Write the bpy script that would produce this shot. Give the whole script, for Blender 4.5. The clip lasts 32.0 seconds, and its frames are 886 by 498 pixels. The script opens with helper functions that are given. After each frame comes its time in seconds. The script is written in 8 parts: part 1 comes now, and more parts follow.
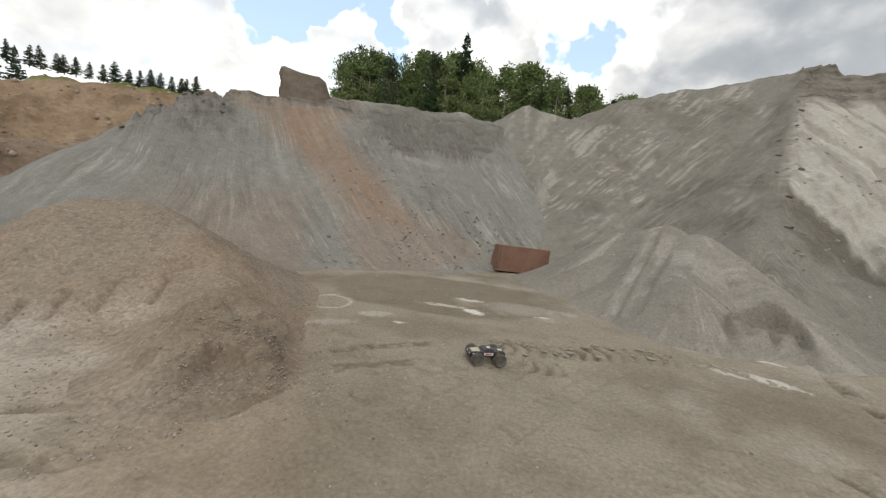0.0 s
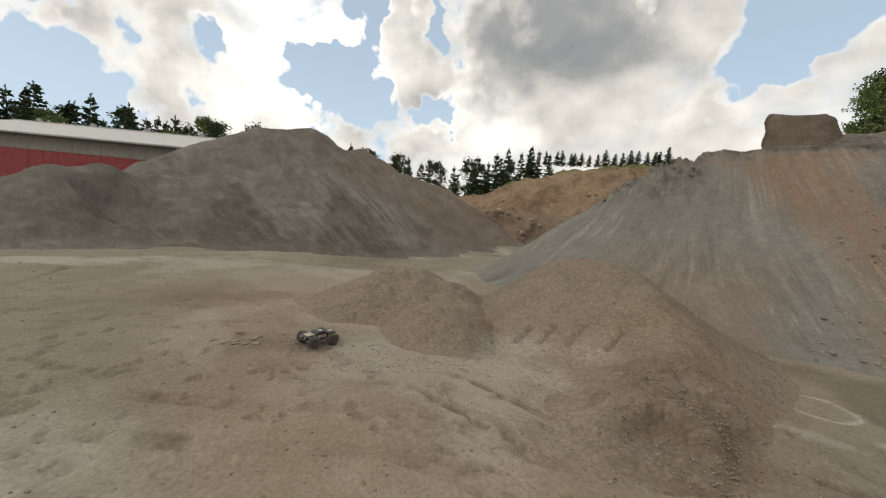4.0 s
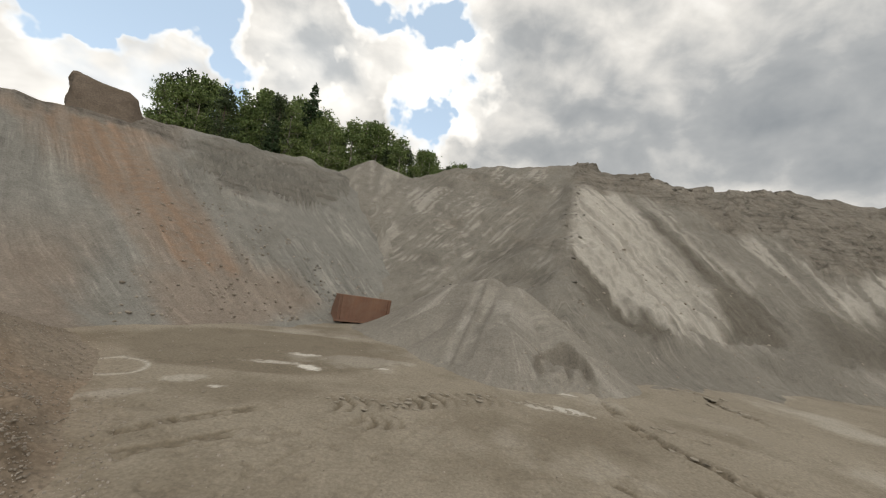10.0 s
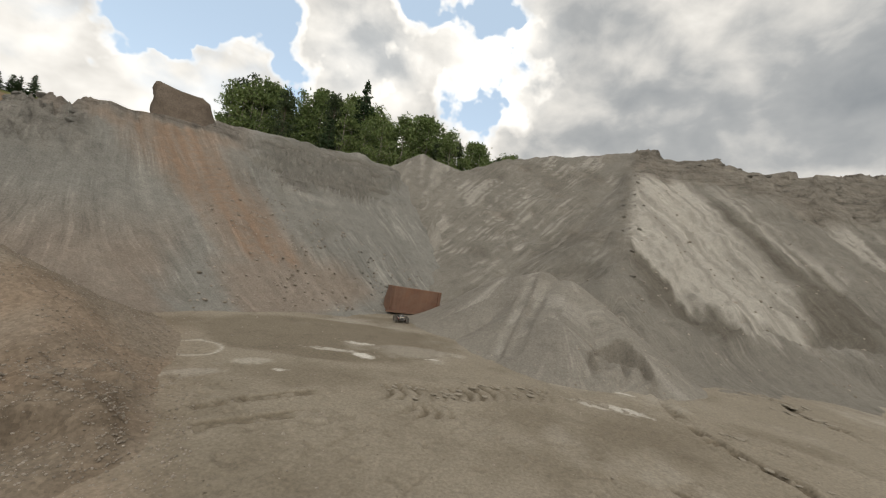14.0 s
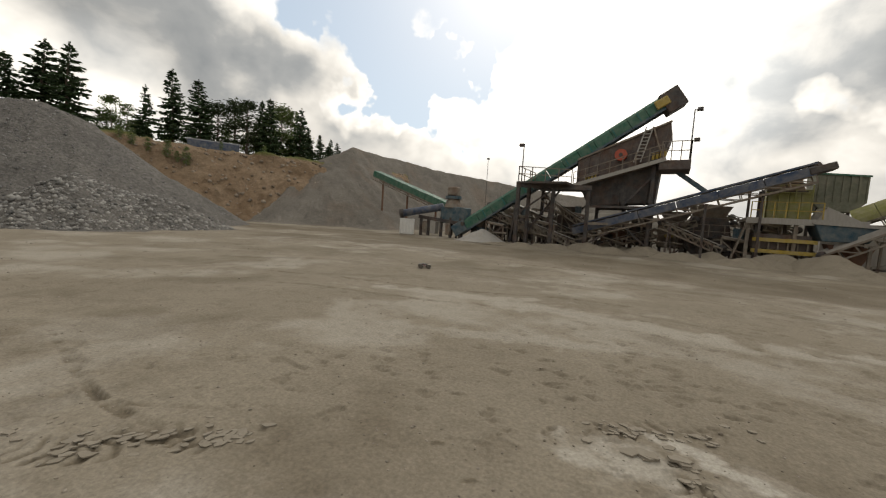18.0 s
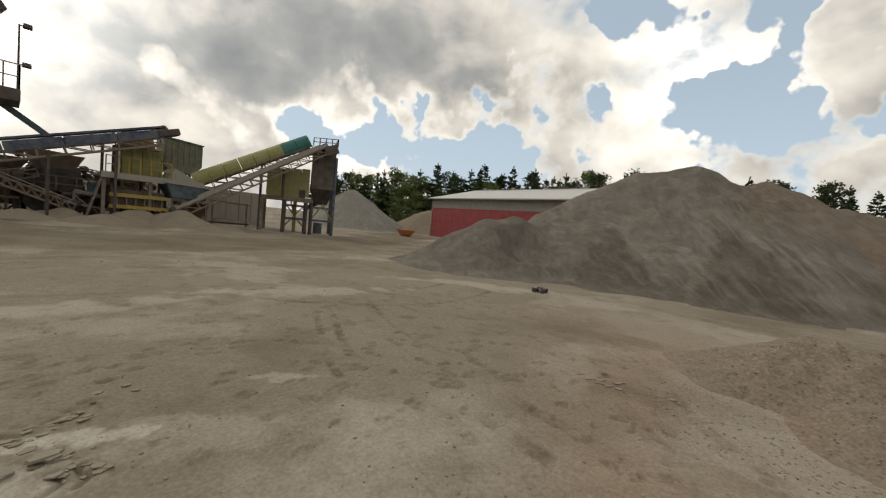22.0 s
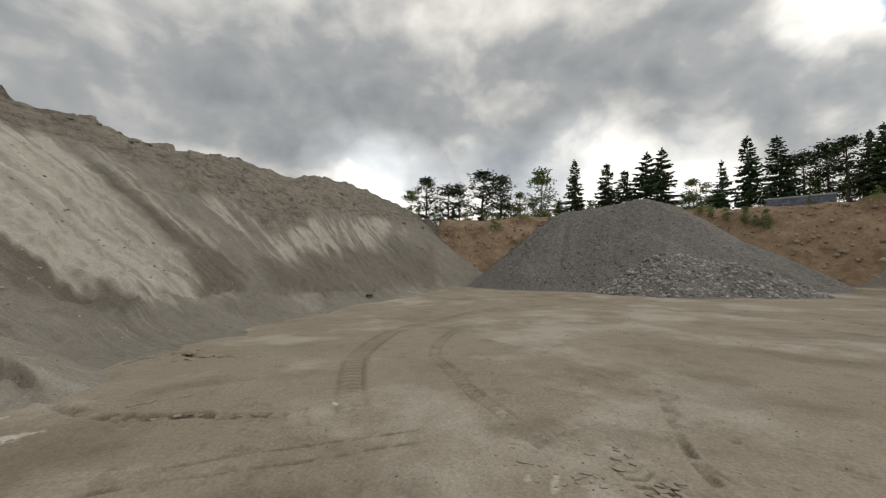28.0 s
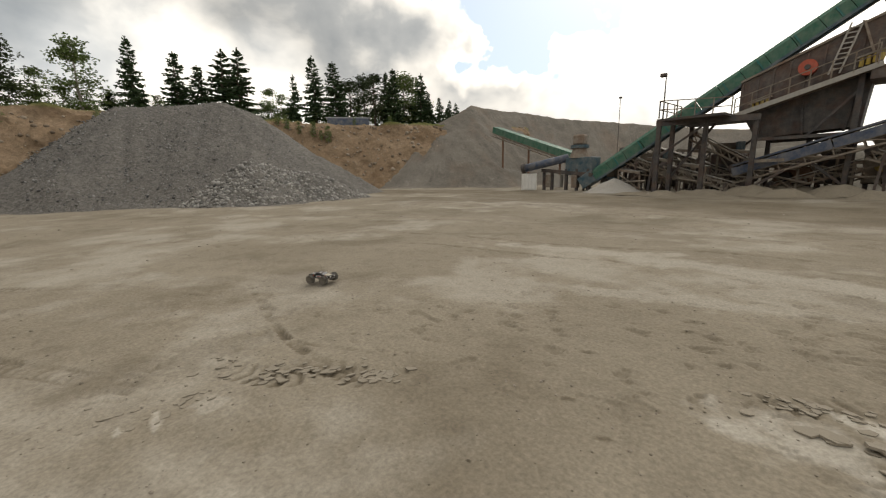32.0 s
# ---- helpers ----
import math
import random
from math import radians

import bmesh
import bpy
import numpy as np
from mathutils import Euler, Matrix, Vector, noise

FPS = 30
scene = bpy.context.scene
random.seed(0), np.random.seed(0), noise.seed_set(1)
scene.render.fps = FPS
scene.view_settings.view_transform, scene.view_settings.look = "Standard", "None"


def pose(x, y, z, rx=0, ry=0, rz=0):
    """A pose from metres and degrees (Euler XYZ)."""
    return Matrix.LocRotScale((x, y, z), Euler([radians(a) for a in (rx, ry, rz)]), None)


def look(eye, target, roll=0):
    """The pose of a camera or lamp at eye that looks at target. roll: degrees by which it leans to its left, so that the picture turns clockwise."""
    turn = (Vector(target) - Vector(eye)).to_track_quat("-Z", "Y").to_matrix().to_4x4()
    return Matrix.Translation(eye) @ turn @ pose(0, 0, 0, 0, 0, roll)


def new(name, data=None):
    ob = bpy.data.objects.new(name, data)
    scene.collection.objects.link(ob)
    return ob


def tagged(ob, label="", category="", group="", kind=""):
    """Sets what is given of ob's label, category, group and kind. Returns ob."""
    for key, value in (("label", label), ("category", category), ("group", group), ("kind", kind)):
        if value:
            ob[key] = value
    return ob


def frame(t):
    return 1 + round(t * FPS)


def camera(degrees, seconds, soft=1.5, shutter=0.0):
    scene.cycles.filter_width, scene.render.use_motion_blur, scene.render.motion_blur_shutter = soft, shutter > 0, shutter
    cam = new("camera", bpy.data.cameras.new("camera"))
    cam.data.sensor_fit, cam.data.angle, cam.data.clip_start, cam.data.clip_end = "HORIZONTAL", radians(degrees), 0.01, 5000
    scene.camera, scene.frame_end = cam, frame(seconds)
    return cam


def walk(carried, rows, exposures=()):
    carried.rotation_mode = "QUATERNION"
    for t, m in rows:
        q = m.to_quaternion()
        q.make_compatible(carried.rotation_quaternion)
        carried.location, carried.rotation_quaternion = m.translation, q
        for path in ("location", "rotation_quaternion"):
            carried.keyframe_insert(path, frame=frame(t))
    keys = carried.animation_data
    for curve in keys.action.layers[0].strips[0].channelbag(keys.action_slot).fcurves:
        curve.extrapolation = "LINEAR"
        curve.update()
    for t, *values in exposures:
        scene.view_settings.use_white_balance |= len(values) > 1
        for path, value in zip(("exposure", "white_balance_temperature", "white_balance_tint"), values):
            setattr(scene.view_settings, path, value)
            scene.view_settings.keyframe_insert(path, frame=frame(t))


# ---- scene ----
cam = camera(98.13, 32.0, soft=1.2)
EXPOSURES = [(0, -0.22, 6350, 10), (1, -0.46, 6500, 10), (2, -0.76, 6650, 10), (4.5, -0.62, 6800, 10), (6, -0.50, 6800, 10), (7, -0.5, 6700, 10), (8, -0.34, 6650, 10), (9, -0.30, 6700, 10), (10, -0.45, 6650, 10), (13, -0.50, 6650, 10), (15.5, -0.40, 6800, 10), (18, -0.74, 6900, 10), (20, -0.78, 6950, 10), (21, -0.85, 7050, 10), (23, -0.82, 7000, 10), (24, -0.74, 6900, 10), (25, -0.82, 6750, 10), (25.4, -0.74, 6650, 10), (26, -0.66, 6600, 10), (30, -0.62, 6750, 10), (32, -0.48, 6950, 10)]

def aim(yaw, pitch, roll):
    a, b = radians(yaw), radians(pitch)
    d = Vector((math.sin(a) * math.cos(b), math.cos(a) * math.cos(b), math.sin(b)))
    return look(EYE, EYE + d, roll)


# the man with the camera stands still and turns his head: seconds, bearing, tilt, lean
EYE = Vector((0, 0, 1.8))
PATH = [
    (0, -16.58, -7.14, 6.20), (0.5, -36.01, -4.59, 6.17), (1, -51.84, 5.97, 5.30), (1.5, -59.57, 6.34, 6.08),
    (2, -66.46, 4.08, 7.11), (2.5, -69.86, 3.54, 7.19), (4.5, -79.51, -6.62, 4.82), (5, -67.84, -8.29, 4.55),
    (5.5, -64.52, -8.29, 4.96), (6, -53.10, -6.83, 5.52), (6.5, -41.54, -4.36, 5.19), (7, -33.33, -1.56, 4.93),
    (7.5, -18.53, -3.88, 4.69), (8, 2.35, -2.79, 5.43), (8.5, 10.15, -0.42, 5.49), (9, 11.60, 1.88, 5.49),
    (9.5, 8.52, 3.68, 6.71), (10, 5.41, 3.18, 8.62), (10.5, 3.82, 3.05, 9.15), (11, 1.95, 3.22, 8.80),
    (11.5, 1.45, 3.73, 8.37), (12, 1.34, 3.50, 8.20), (12.5, 1.32, 3.41, 8.52), (13, 0.24, 3.08, 8.84),
    (13.5, -1.19, 2.57, 8.86), (14, -1.77, 0.99, 8.87), (14.5, 3.18, -1.75, 8.20), (15, 21.82, -6.60, 6.89),
    (15.5, 70.78, -7.75, 7.59), (17.5, 141.29, -3.22, 1.65), (18, 149.26, -4.73, 3.54), (18.5, 158.04, -5.39, 3.73),
    (19, 168.67, -6.69, 2.67), (19.5, 184.30, -8.99, 3.26), (20, 207.38, -7.61, 6.16), (20.5, 226.84, -5.17, 5.92),
    (21, 233.19, -4.14, 5.12), (21.5, 231.60, -4.29, 5.32), (22, 229.14, -3.68, 5.62), (22.5, 224.25, -3.24, 5.54),
    (23, 219.36, -3.72, 5.97), (23.5, 214.01, -4.21, 6.70), (24, 203.90, -4.93, 7.87), (24.5, 185.31, -6.60, 7.50),
    (25, 136.77, -7.55, 0.95), (25.5, 92.74, -1.00, -0.20), (26, 84.34, 0.81, 0.69), (26.5, 79.67, 1.11, 0.90),
    (28.5, 75.00, 2.94, -0.34), (29, 76.38, 1.92, -0.34), (29.5, 78.76, 0.53, -0.42), (30, 81.43, -1.34, -0.32),
    (30.5, 85.08, -4.67, 0.50), (31, 90.69, -5.69, -0.79), (31.5, 101.50, -7.70, -2.35), (32, 131.00, -11.32, -1.37),
]
walk(cam, [(t, aim(a, b, c)) for t, a, b, c in PATH], exposures=EXPOSURES)

# ---- light ----
SUN_AZ, SUN_EL = 158.0, 38.0
world = bpy.data.worlds.new("sky")
scene.world = world
world.use_nodes = True


def build_sky():
    nt = world.node_tree
    nt.nodes.clear()
    N = nt.nodes.new
    L = nt.links.new

    def math_(op, a, b=None, c=None):
        n = N("ShaderNodeMath")
        n.operation = op
        for i, v in enumerate((a, b, c)):
            if v is None:
                continue
            if isinstance(v, (int, float)):
                n.inputs[i].default_value = v
            else:
                L(v, n.inputs[i])
        return n.outputs[0]

    def ramp(fac, stops, interp="EASE"):
        n = N("ShaderNodeValToRGB")
        n.color_ramp.interpolation = interp
        e = n.color_ramp.elements
        while len(e) < len(stops):
            e.new(0.5)
        for el, (p, c) in zip(e, stops):
            el.position = p
            el.color = (*c, 1) if len(c) == 3 else c
        L(fac, n.inputs[0])
        return n.outputs[0]

    def mix(fac, a, b):
        n = N("ShaderNodeMix")
        n.data_type = "RGBA"
        for s, v in ((0, fac), (6, a), (7, b)):
            if isinstance(v, (int, float)):
                n.inputs[s].default_value = v
            elif isinstance(v, tuple):
                n.inputs[s].default_value = (*v, 1)
            else:
                L(v, n.inputs[s])
        return n.outputs[2]

    def noise_(vec, scale, detail, rough, dist=0.0, w=0.0):
        n = N("ShaderNodeTexNoise")
        n.noise_dimensions = "4D"
        L(vec, n.inputs["Vector"])
        n.inputs["W"].default_value = w
        n.inputs["Scale"].default_value = scale
        n.inputs["Detail"].default_value = detail
        n.inputs["Roughness"].default_value = rough
        n.inputs["Distortion"].default_value = dist
        return n.outputs[0]

    tc = N("ShaderNodeTexCoord")
    sky = N("ShaderNodeTexSky")
    sky.sky_type = "NISHITA"
    sky.sun_disc = False
    sky.sun_elevation = radians(SUN_EL)
    sky.sun_rotation = radians(SUN_AZ)
    sky.air_density, sky.dust_density, sky.ozone_density = 1.0, 1.5, 1.5
    d = tc.outputs["Generated"]
    sep = N("ShaderNodeSeparateXYZ")
    L(d, sep.inputs[0])

    def lifted(dz):
        c = N("ShaderNodeCombineXYZ")
        L(sep.outputs[0], c.inputs[0])
        L(sep.outputs[1], c.inputs[1])
        L(math_("MULTIPLY", math_("ADD", sep.outputs[2], dz), 1.35), c.inputs[2])
        return c.outputs[0]

    # ways wander a little, so that gaps and banks of cloud have ragged outlines
    wn = N("ShaderNodeTexNoise")
    L(d, wn.inputs["Vector"])
    wn.inputs["Scale"].default_value, wn.inputs["Detail"].default_value, wn.inputs["Roughness"].default_value = 7.0, 4.0, 0.5
    wm = N("ShaderNodeVectorMath")
    wm.operation = "MULTIPLY_ADD"
    L(wn.outputs["Color"], wm.inputs[0])
    wm.inputs[1].default_value = (0.13, 0.13, 0.13)
    wm.inputs[2].default_value = (-0.065, -0.065, -0.065)
    wa = N("ShaderNodeVectorMath")
    wa.operation = "ADD"
    L(d, wa.inputs[0])
    L(wm.outputs[0], wa.inputs[1])
    wandered = wa.outputs[0]

    def toward(az, el, width, way=None):
        v = N("ShaderNodeVectorMath")
        v.operation = "DOT_PRODUCT"
        L(d if way is None else way, v.inputs[0])
        a, e = radians(az), radians(el)
        v.inputs[1].default_value = (math.sin(a) * math.cos(e), math.cos(a) * math.cos(e), math.sin(e))
        c = math.cos(radians(width))
        return math_("MAXIMUM", math_("DIVIDE", math_("SUBTRACT", v.outputs["Value"], c), 1 - c), 0.0)

    def density(vec):
        return math_("ADD", math_("MULTIPLY", noise_(vec, 2.4, 8, 0.44, 0.15, 5.1), 0.62), math_("MULTIPLY", noise_(vec, 8.5, 7, 0.5, 0.25, 7.7), 0.40))

    here, above = density(lifted(0.0)), density(lifted(0.05))
    bias = 0.0
    for az, el, width, amount in OPEN_SKY:
        bias = math_("SUBTRACT", bias, math_("MULTIPLY", toward(az, el, width, wandered), amount))
    for az, el, width, amount in THICK_CLOUD:
        bias = math_("ADD", bias, math_("MULTIPLY", toward(az, el, width), amount))
    dens = math_("ADD", math_("ADD", here, 0.035), bias)
    cover = ramp(dens, [(0.385, (0, 0, 0)), (0.475, (0.72, 0.72, 0.72)), (0.56, (1, 1, 1))])
    # tops of the clouds are bright, their thick undersides grey
    shade = math_("ADD", 0.66, math_("MULTIPLY", math_("SUBTRACT", here, above), 2.2))
    shade = math_("SUBTRACT", shade, math_("MULTIPLY", math_("SUBTRACT", dens, 0.57), 1.65))
    grey = ramp(shade, [(0.0, (0.33, 0.37, 0.41)), (0.36, (0.60, 0.625, 0.64)), (0.60, (1.10, 1.08, 1.03)), (0.85, (1.6, 1.57, 1.5))], "LINEAR")
    glow = math_("ADD", 1.0, math_("MULTIPLY", toward(172, 30, 60), 0.45))
    for az, el, width, amount in BRIGHT_CLOUD:
        glow = math_("ADD", glow, math_("MULTIPLY", toward(az, el, width), amount))
    g = N("ShaderNodeVectorMath")
    g.operation = "SCALE"
    L(grey, g.inputs[0])
    L(glow, g.inputs["Scale"])
    blue = N("ShaderNodeVectorMath")
    blue.operation = "SCALE"
    L(sky.outputs[0], blue.inputs[0])
    blue.inputs["Scale"].default_value = 0.15
    haze = mix(ramp(sep.outputs[2], [(0.0, (0.85, 0.85, 0.85)), (0.45, (0.6, 0.6, 0.6))]), blue.outputs[0], (1.02, 1.29, 1.58))
    col = mix(cover, haze, g.outputs[0])
    bg = N("ShaderNodeBackground")
    L(col, bg.inputs[0])
    bg.inputs[1].default_value = 1.0
    out = N("ShaderNodeOutputWorld")
    L(bg.outputs[0], out.inputs[0])


# bearing, height, half width in degrees, strength: gaps of blue, and the heaviest clouds
OPEN_SKY = [(-96, 29, 7, 0.112), (-81, 24.6, 9, 0.146), (-88, 21, 7, 0.090), (-107, 13, 8, 0.135), (-92, 11.6, 8, 0.123), (-48, 33, 5, 0.08), (-43, 25, 5, 0.079), (-31, 20.5, 7, 0.135), (-5, 34, 6, 0.090), (-1, 20.6, 8, 0.135),
            (-158, 10, 8, 0.135), (-148, 11.2, 9, 0.146), (-137, 11.6, 8, 0.135), (-126.5, 13.5, 7, 0.123), (-117.5, 13, 9, 0.123), (-103, 28, 6, 0.112), (-89, 23.8, 7, 0.101), (131, 27, 15, 0.168), (139, 20, 9, 0.123), (146, 20, 9, 0.135), (152, 21, 10, 0.123)]
THICK_CLOUD = [(-67, 27.5, 15, 0.13), (-22, 32, 12, 0.11), (-55, 17, 14, 0.09), (-112, 19, 9, 0.10), (27, 25.5, 20, 0.15), (57, 22, 20, 0.14), (40, 17, 14, 0.08), (-165, 16, 9, 0.14), (-153, 18.2, 11, 0.17), (-134.6, 21, 14, 0.15), (-120, 22, 9, 0.08), (-175, 11.5, 9, 0.12),
               (63, 20, 16, 0.08), (81, 23, 20, 0.17), (97, 22, 17, 0.14), (47, 25, 16, 0.08), (114, 20, 12, 0.11), (122, 16, 9, 0.10), (130, 16, 9, 0.13), (137, 13, 8, 0.10)]
BRIGHT_CLOUD = [(-75, 11.3, 9, 0.5), (-96, 22, 12, 0.45), (-17, 24, 9, 0.35), (-105, 23, 9, 0.5), (173, 17, 18, 0.9), (-146, 7, 8, 0.4), (-104, 11, 8, 0.45), (68, 11.5, 9, 1.3), (62, 14, 8, 0.7), (82, 9, 12, 0.8), (96, 12.5, 10, 0.8), (108, 11, 8, 0.7), (121, 26, 5, 0.4), (165, 17, 14, 0.6), (-177, 22, 14, 0.6), (2, 28, 10, 0.3)]
build_sky()
sun = new("sun", bpy.data.lights.new("sun", "SUN"))
sun.data.energy = 0.9
sun.data.angle = radians(14)
sun.data.color = (1.0, 0.95, 0.87)
_a, _e = radians(SUN_AZ), radians(SUN_EL)
sun.matrix_world = look((math.sin(_a) * 60, math.cos(_a) * 60, 60 * math.tan(_e)), (0, 0, 0))
scene.view_settings.exposure = 0.0

# ---- materials ----


class Nodes:
    """A material's node tree with short calls."""

    def __init__(self, name):
        self.m = bpy.data.materials.new(name)
        self.m.use_nodes = True
        self.t = self.m.node_tree
        self.b = self.t.nodes["Principled BSDF"]
        self.co = self.t.nodes.new("ShaderNodeTexCoord").outputs["Object"]

    def put(self, socket, v):
        if isinstance(v, (int, float)):
            socket.default_value = v
        elif isinstance(v, tuple):
            socket.default_value = (*v, 1) if len(v) == 3 and socket.type == "RGBA" else v
        else:
            self.t.links.new(v, socket)

    def node(self, kind, **inputs):
        n = self.t.nodes.new(kind)
        for k, v in inputs.items():
            self.put(n.inputs[k.replace("_", " ")], v)
        return n

    def noise(self, scale, detail=4, rough=0.55, stretch=None, dist=0.0):
        co = self.co
        if stretch:
            co = self.node("ShaderNodeMapping", Vector=co, Scale=stretch).outputs[0]
        return self.node("ShaderNodeTexNoise", Vector=co, Scale=scale, Detail=detail, Roughness=rough, Distortion=dist).outputs[0]

    def cells(self, scale, feature="F1", rand=1.0):
        n = self.node("ShaderNodeTexVoronoi", Vector=self.co, Scale=scale, Randomness=rand)
        n.feature = feature
        return n

    def ramp(self, fac, *stops):
        n = self.t.nodes.new("ShaderNodeValToRGB")
        e = n.color_ramp.elements
        while len(e) < len(stops):
            e.new(0.5)
        for el, (p, c) in zip(e, stops):
            el.position = p
            el.color = (c, c, c, 1) if isinstance(c, (int, float)) else (*c, 1)
        self.put(n.inputs[0], fac)
        return n.outputs[0]

    def mix(self, fac, a, b, how="MIX"):
        n = self.t.nodes.new("ShaderNodeMix")
        n.data_type, n.blend_type = "RGBA", how
        self.put(n.inputs[0], fac), self.put(n.inputs[6], a), self.put(n.inputs[7], b)
        return n.outputs[2]

    def calc(self, op, a, b=0.0):
        n = self.t.nodes.new("ShaderNodeMath")
        n.operation = op
        self.put(n.inputs[0], a), self.put(n.inputs[1], b)
        return n.outputs[0]

    def attr(self, name):
        n = self.t.nodes.new("ShaderNodeAttribute")
        n.attribute_name = name
        return n.outputs["Fac"]

    def bump(self, height, dist, strength=1.0, after=None):
        n = self.node("ShaderNodeBump", Height=height, Distance=dist, Strength=strength)
        if after is not None:
            self.put(n.inputs["Normal"], after)
        return n.outputs[0]

    def end(self, color, rough=0.9, metal=0.0, normal=None, spec=0.3):
        self.put(self.b.inputs["Base Color"], color)
        self.put(self.b.inputs["Roughness"], rough)
        self.put(self.b.inputs["Metallic"], metal)
        self.put(self.b.inputs["Specular IOR Level"], spec)
        if normal is not None:
            self.put(self.b.inputs["Normal"], normal)
        return self.m


def earth(name, a, b, dark, pale=(0.52, 0.49, 0.43), rust=(0.33, 0.19, 0.11), grain=1.0, pebble=9.0, pebbles=0.5, relief=0.03, runs=0.0, specks=0.0, crust=None):
    """Sand, dust or gravel: two tones, grain, pebbles; pale, rusty and damp stains by the mesh's own values, plus shade
    put into the colour of grooves and lips.
    """
    k = Nodes(name)
    big = k.noise(0.35 * grain, 5, 0.6)
    mid = k.noise(2.2 * grain, 6, 0.65, dist=0.4)
    fine = k.noise(28 * grain, 4, 0.7)
    c = k.mix(k.ramp(big, (0.35, 0.0), (0.65, 1.0)), a, b)
    c = k.mix(k.ramp(mid, (0.52, 0.0), (0.72, 0.55)), c, dark)
    c = k.mix(k.ramp(k.attr("pale"), (0.0, 0.0), (1.0, 1.0)), c, pale)
    c = k.mix(k.ramp(k.attr("rust"), (0.0, 0.0), (1.0, 1.0)), c, rust)
    n = k.bump(mid, relief * 2.0, 0.7)
    if crust:
        # firm old layers, broken into ledges
        cr = k.attr("crust")
        lay = k.noise(1.0, 7, 0.62, stretch=(0.55, 0.55, 3.6), dist=0.5)
        brk = k.noise(1.7, 6, 0.7, dist=0.8)
        tone = k.mix(0.5, k.ramp(lay, (0.42, 0.45), (0.455, 0.95), (0.60, 1.3)), k.ramp(brk, (0.41, 0.5), (0.45, 1.0), (0.64, 1.35)))
        c = k.mix(cr, c, k.mix(1.0, crust, tone, "MULTIPLY"))
        n = k.bump(lay, 0.5, k.calc("MULTIPLY", cr, 1.0), n)
        n = k.bump(brk, 0.35, k.calc("MULTIPLY", cr, 0.8), n)
    # real damp, and shade painted into ruts, tooth marks and layer lips
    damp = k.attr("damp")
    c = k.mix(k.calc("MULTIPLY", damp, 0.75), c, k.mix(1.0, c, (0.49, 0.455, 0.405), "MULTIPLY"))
    v = k.cells(pebble)
    stone = k.mix(v.outputs["Color"], (0.62, 0.60, 0.57), (1.30, 1.27, 1.24))
    c = k.mix(pebbles, c, k.mix(1.0, c, stone, "MULTIPLY"))
    c = k.mix(0.45, c, k.mix(1.0, c, k.ramp(fine, (0.3, 0.5), (0.7, 1.45)), "MULTIPLY"))
    if runs:
        # thin runs of loose grains down the flank
        way = k.node("ShaderNodeCombineXYZ", X=k.calc("ADD", k.calc("MULTIPLY", k.attr("along"), 6.0), k.calc("MULTIPLY", k.noise(0.9, 3), 1.1)), Y=k.calc("MULTIPLY", k.attr("down"), 0.7), Z=k.calc("MULTIPLY", k.noise(0.25, 2), 3.0)).outputs[0]
        r1 = k.node("ShaderNodeTexNoise", Vector=way, Scale=1.0, Detail=7.0, Roughness=0.68, Distortion=0.08).outputs[0]
        gate = k.calc("MULTIPLY", k.ramp(k.noise(0.5, 4, 0.6), (0.42, 0.0), (0.64, 1.0)), runs)
        c = k.mix(gate, c, k.mix(1.0, c, k.ramp(r1, (0.40, 0.55), (0.455, 0.93), (0.55, 1.04), (0.60, 1.62)), "MULTIPLY"))
        n = k.bump(r1, 0.16, 0.75 * runs, n)
    if specks:
        # dark specks stand for small clods, with their shade painted in
        s1, s2 = k.cells(3.1), k.cells(8.3)
        for s_, lim in ((s1, 0.055), (s2, 0.075)):
            spot = k.ramp(k.calc("ADD", s_.outputs["Distance"], k.calc("MULTIPLY", k.noise(30, 3), 0.10)), (lim + 0.02, 1.0), (lim + 0.05, 0.0))
            pick = k.calc("GREATER_THAN", k.node("ShaderNodeSeparateColor", Color=s_.outputs["Color"]).outputs[0], 0.55)
            f = k.calc("MULTIPLY", k.calc("MULTIPLY", spot, pick), specks)
            c = k.mix(f, c, k.mix(1.0, c, (0.52, 0.50, 0.48), "MULTIPLY"))
            n = k.bump(spot, 0.02, 0.6, n)
    n = k.bump(v.outputs["Distance"], relief / max(1.0, pebble * 0.15), -pebbles * 0.9, n)
    n = k.bump(fine, relief * 0.35, 0.8, n)
    return k.end(c, 0.96, normal=n, spec=0.12)


SAND = earth("pit_floor", (0.226, 0.194, 0.148), (0.264, 0.230, 0.179), (0.172, 0.146, 0.110), pale=(0.58, 0.55, 0.49), pebble=40, pebbles=0.16, relief=0.012, specks=0.9)
GREY = earth("stone_dust", (0.190, 0.183, 0.162), (0.224, 0.214, 0.189), (0.14, 0.133, 0.12), pale=(0.34, 0.325, 0.285), rust=(0.236, 0.162, 0.112), pebble=7, pebbles=0.25, relief=0.04, runs=0.5, crust=(0.200, 0.184, 0.158))
DUSTY = earth("crusher_dust", (0.172, 0.158, 0.134), (0.205, 0.189, 0.160), (0.125, 0.113, 0.095), pale=(0.36, 0.335, 0.29), pebble=6, pebbles=0.25, relief=0.05, runs=0.42, crust=(0.205, 0.181, 0.148))
STONY = earth("stony_sand", (0.205, 0.170, 0.131), (0.240, 0.201, 0.157), (0.142, 0.116, 0.089), rust=(0.250, 0.175, 0.118), pebble=26, pebbles=0.55, relief=0.018)
SMOOTHDUST = earth("fine_dust", (0.195, 0.178, 0.152), (0.235, 0.215, 0.182), (0.15, 0.136, 0.115), pale=(0.38, 0.355, 0.31), pebble=14, pebbles=0.25, relief=0.03, runs=0.3)
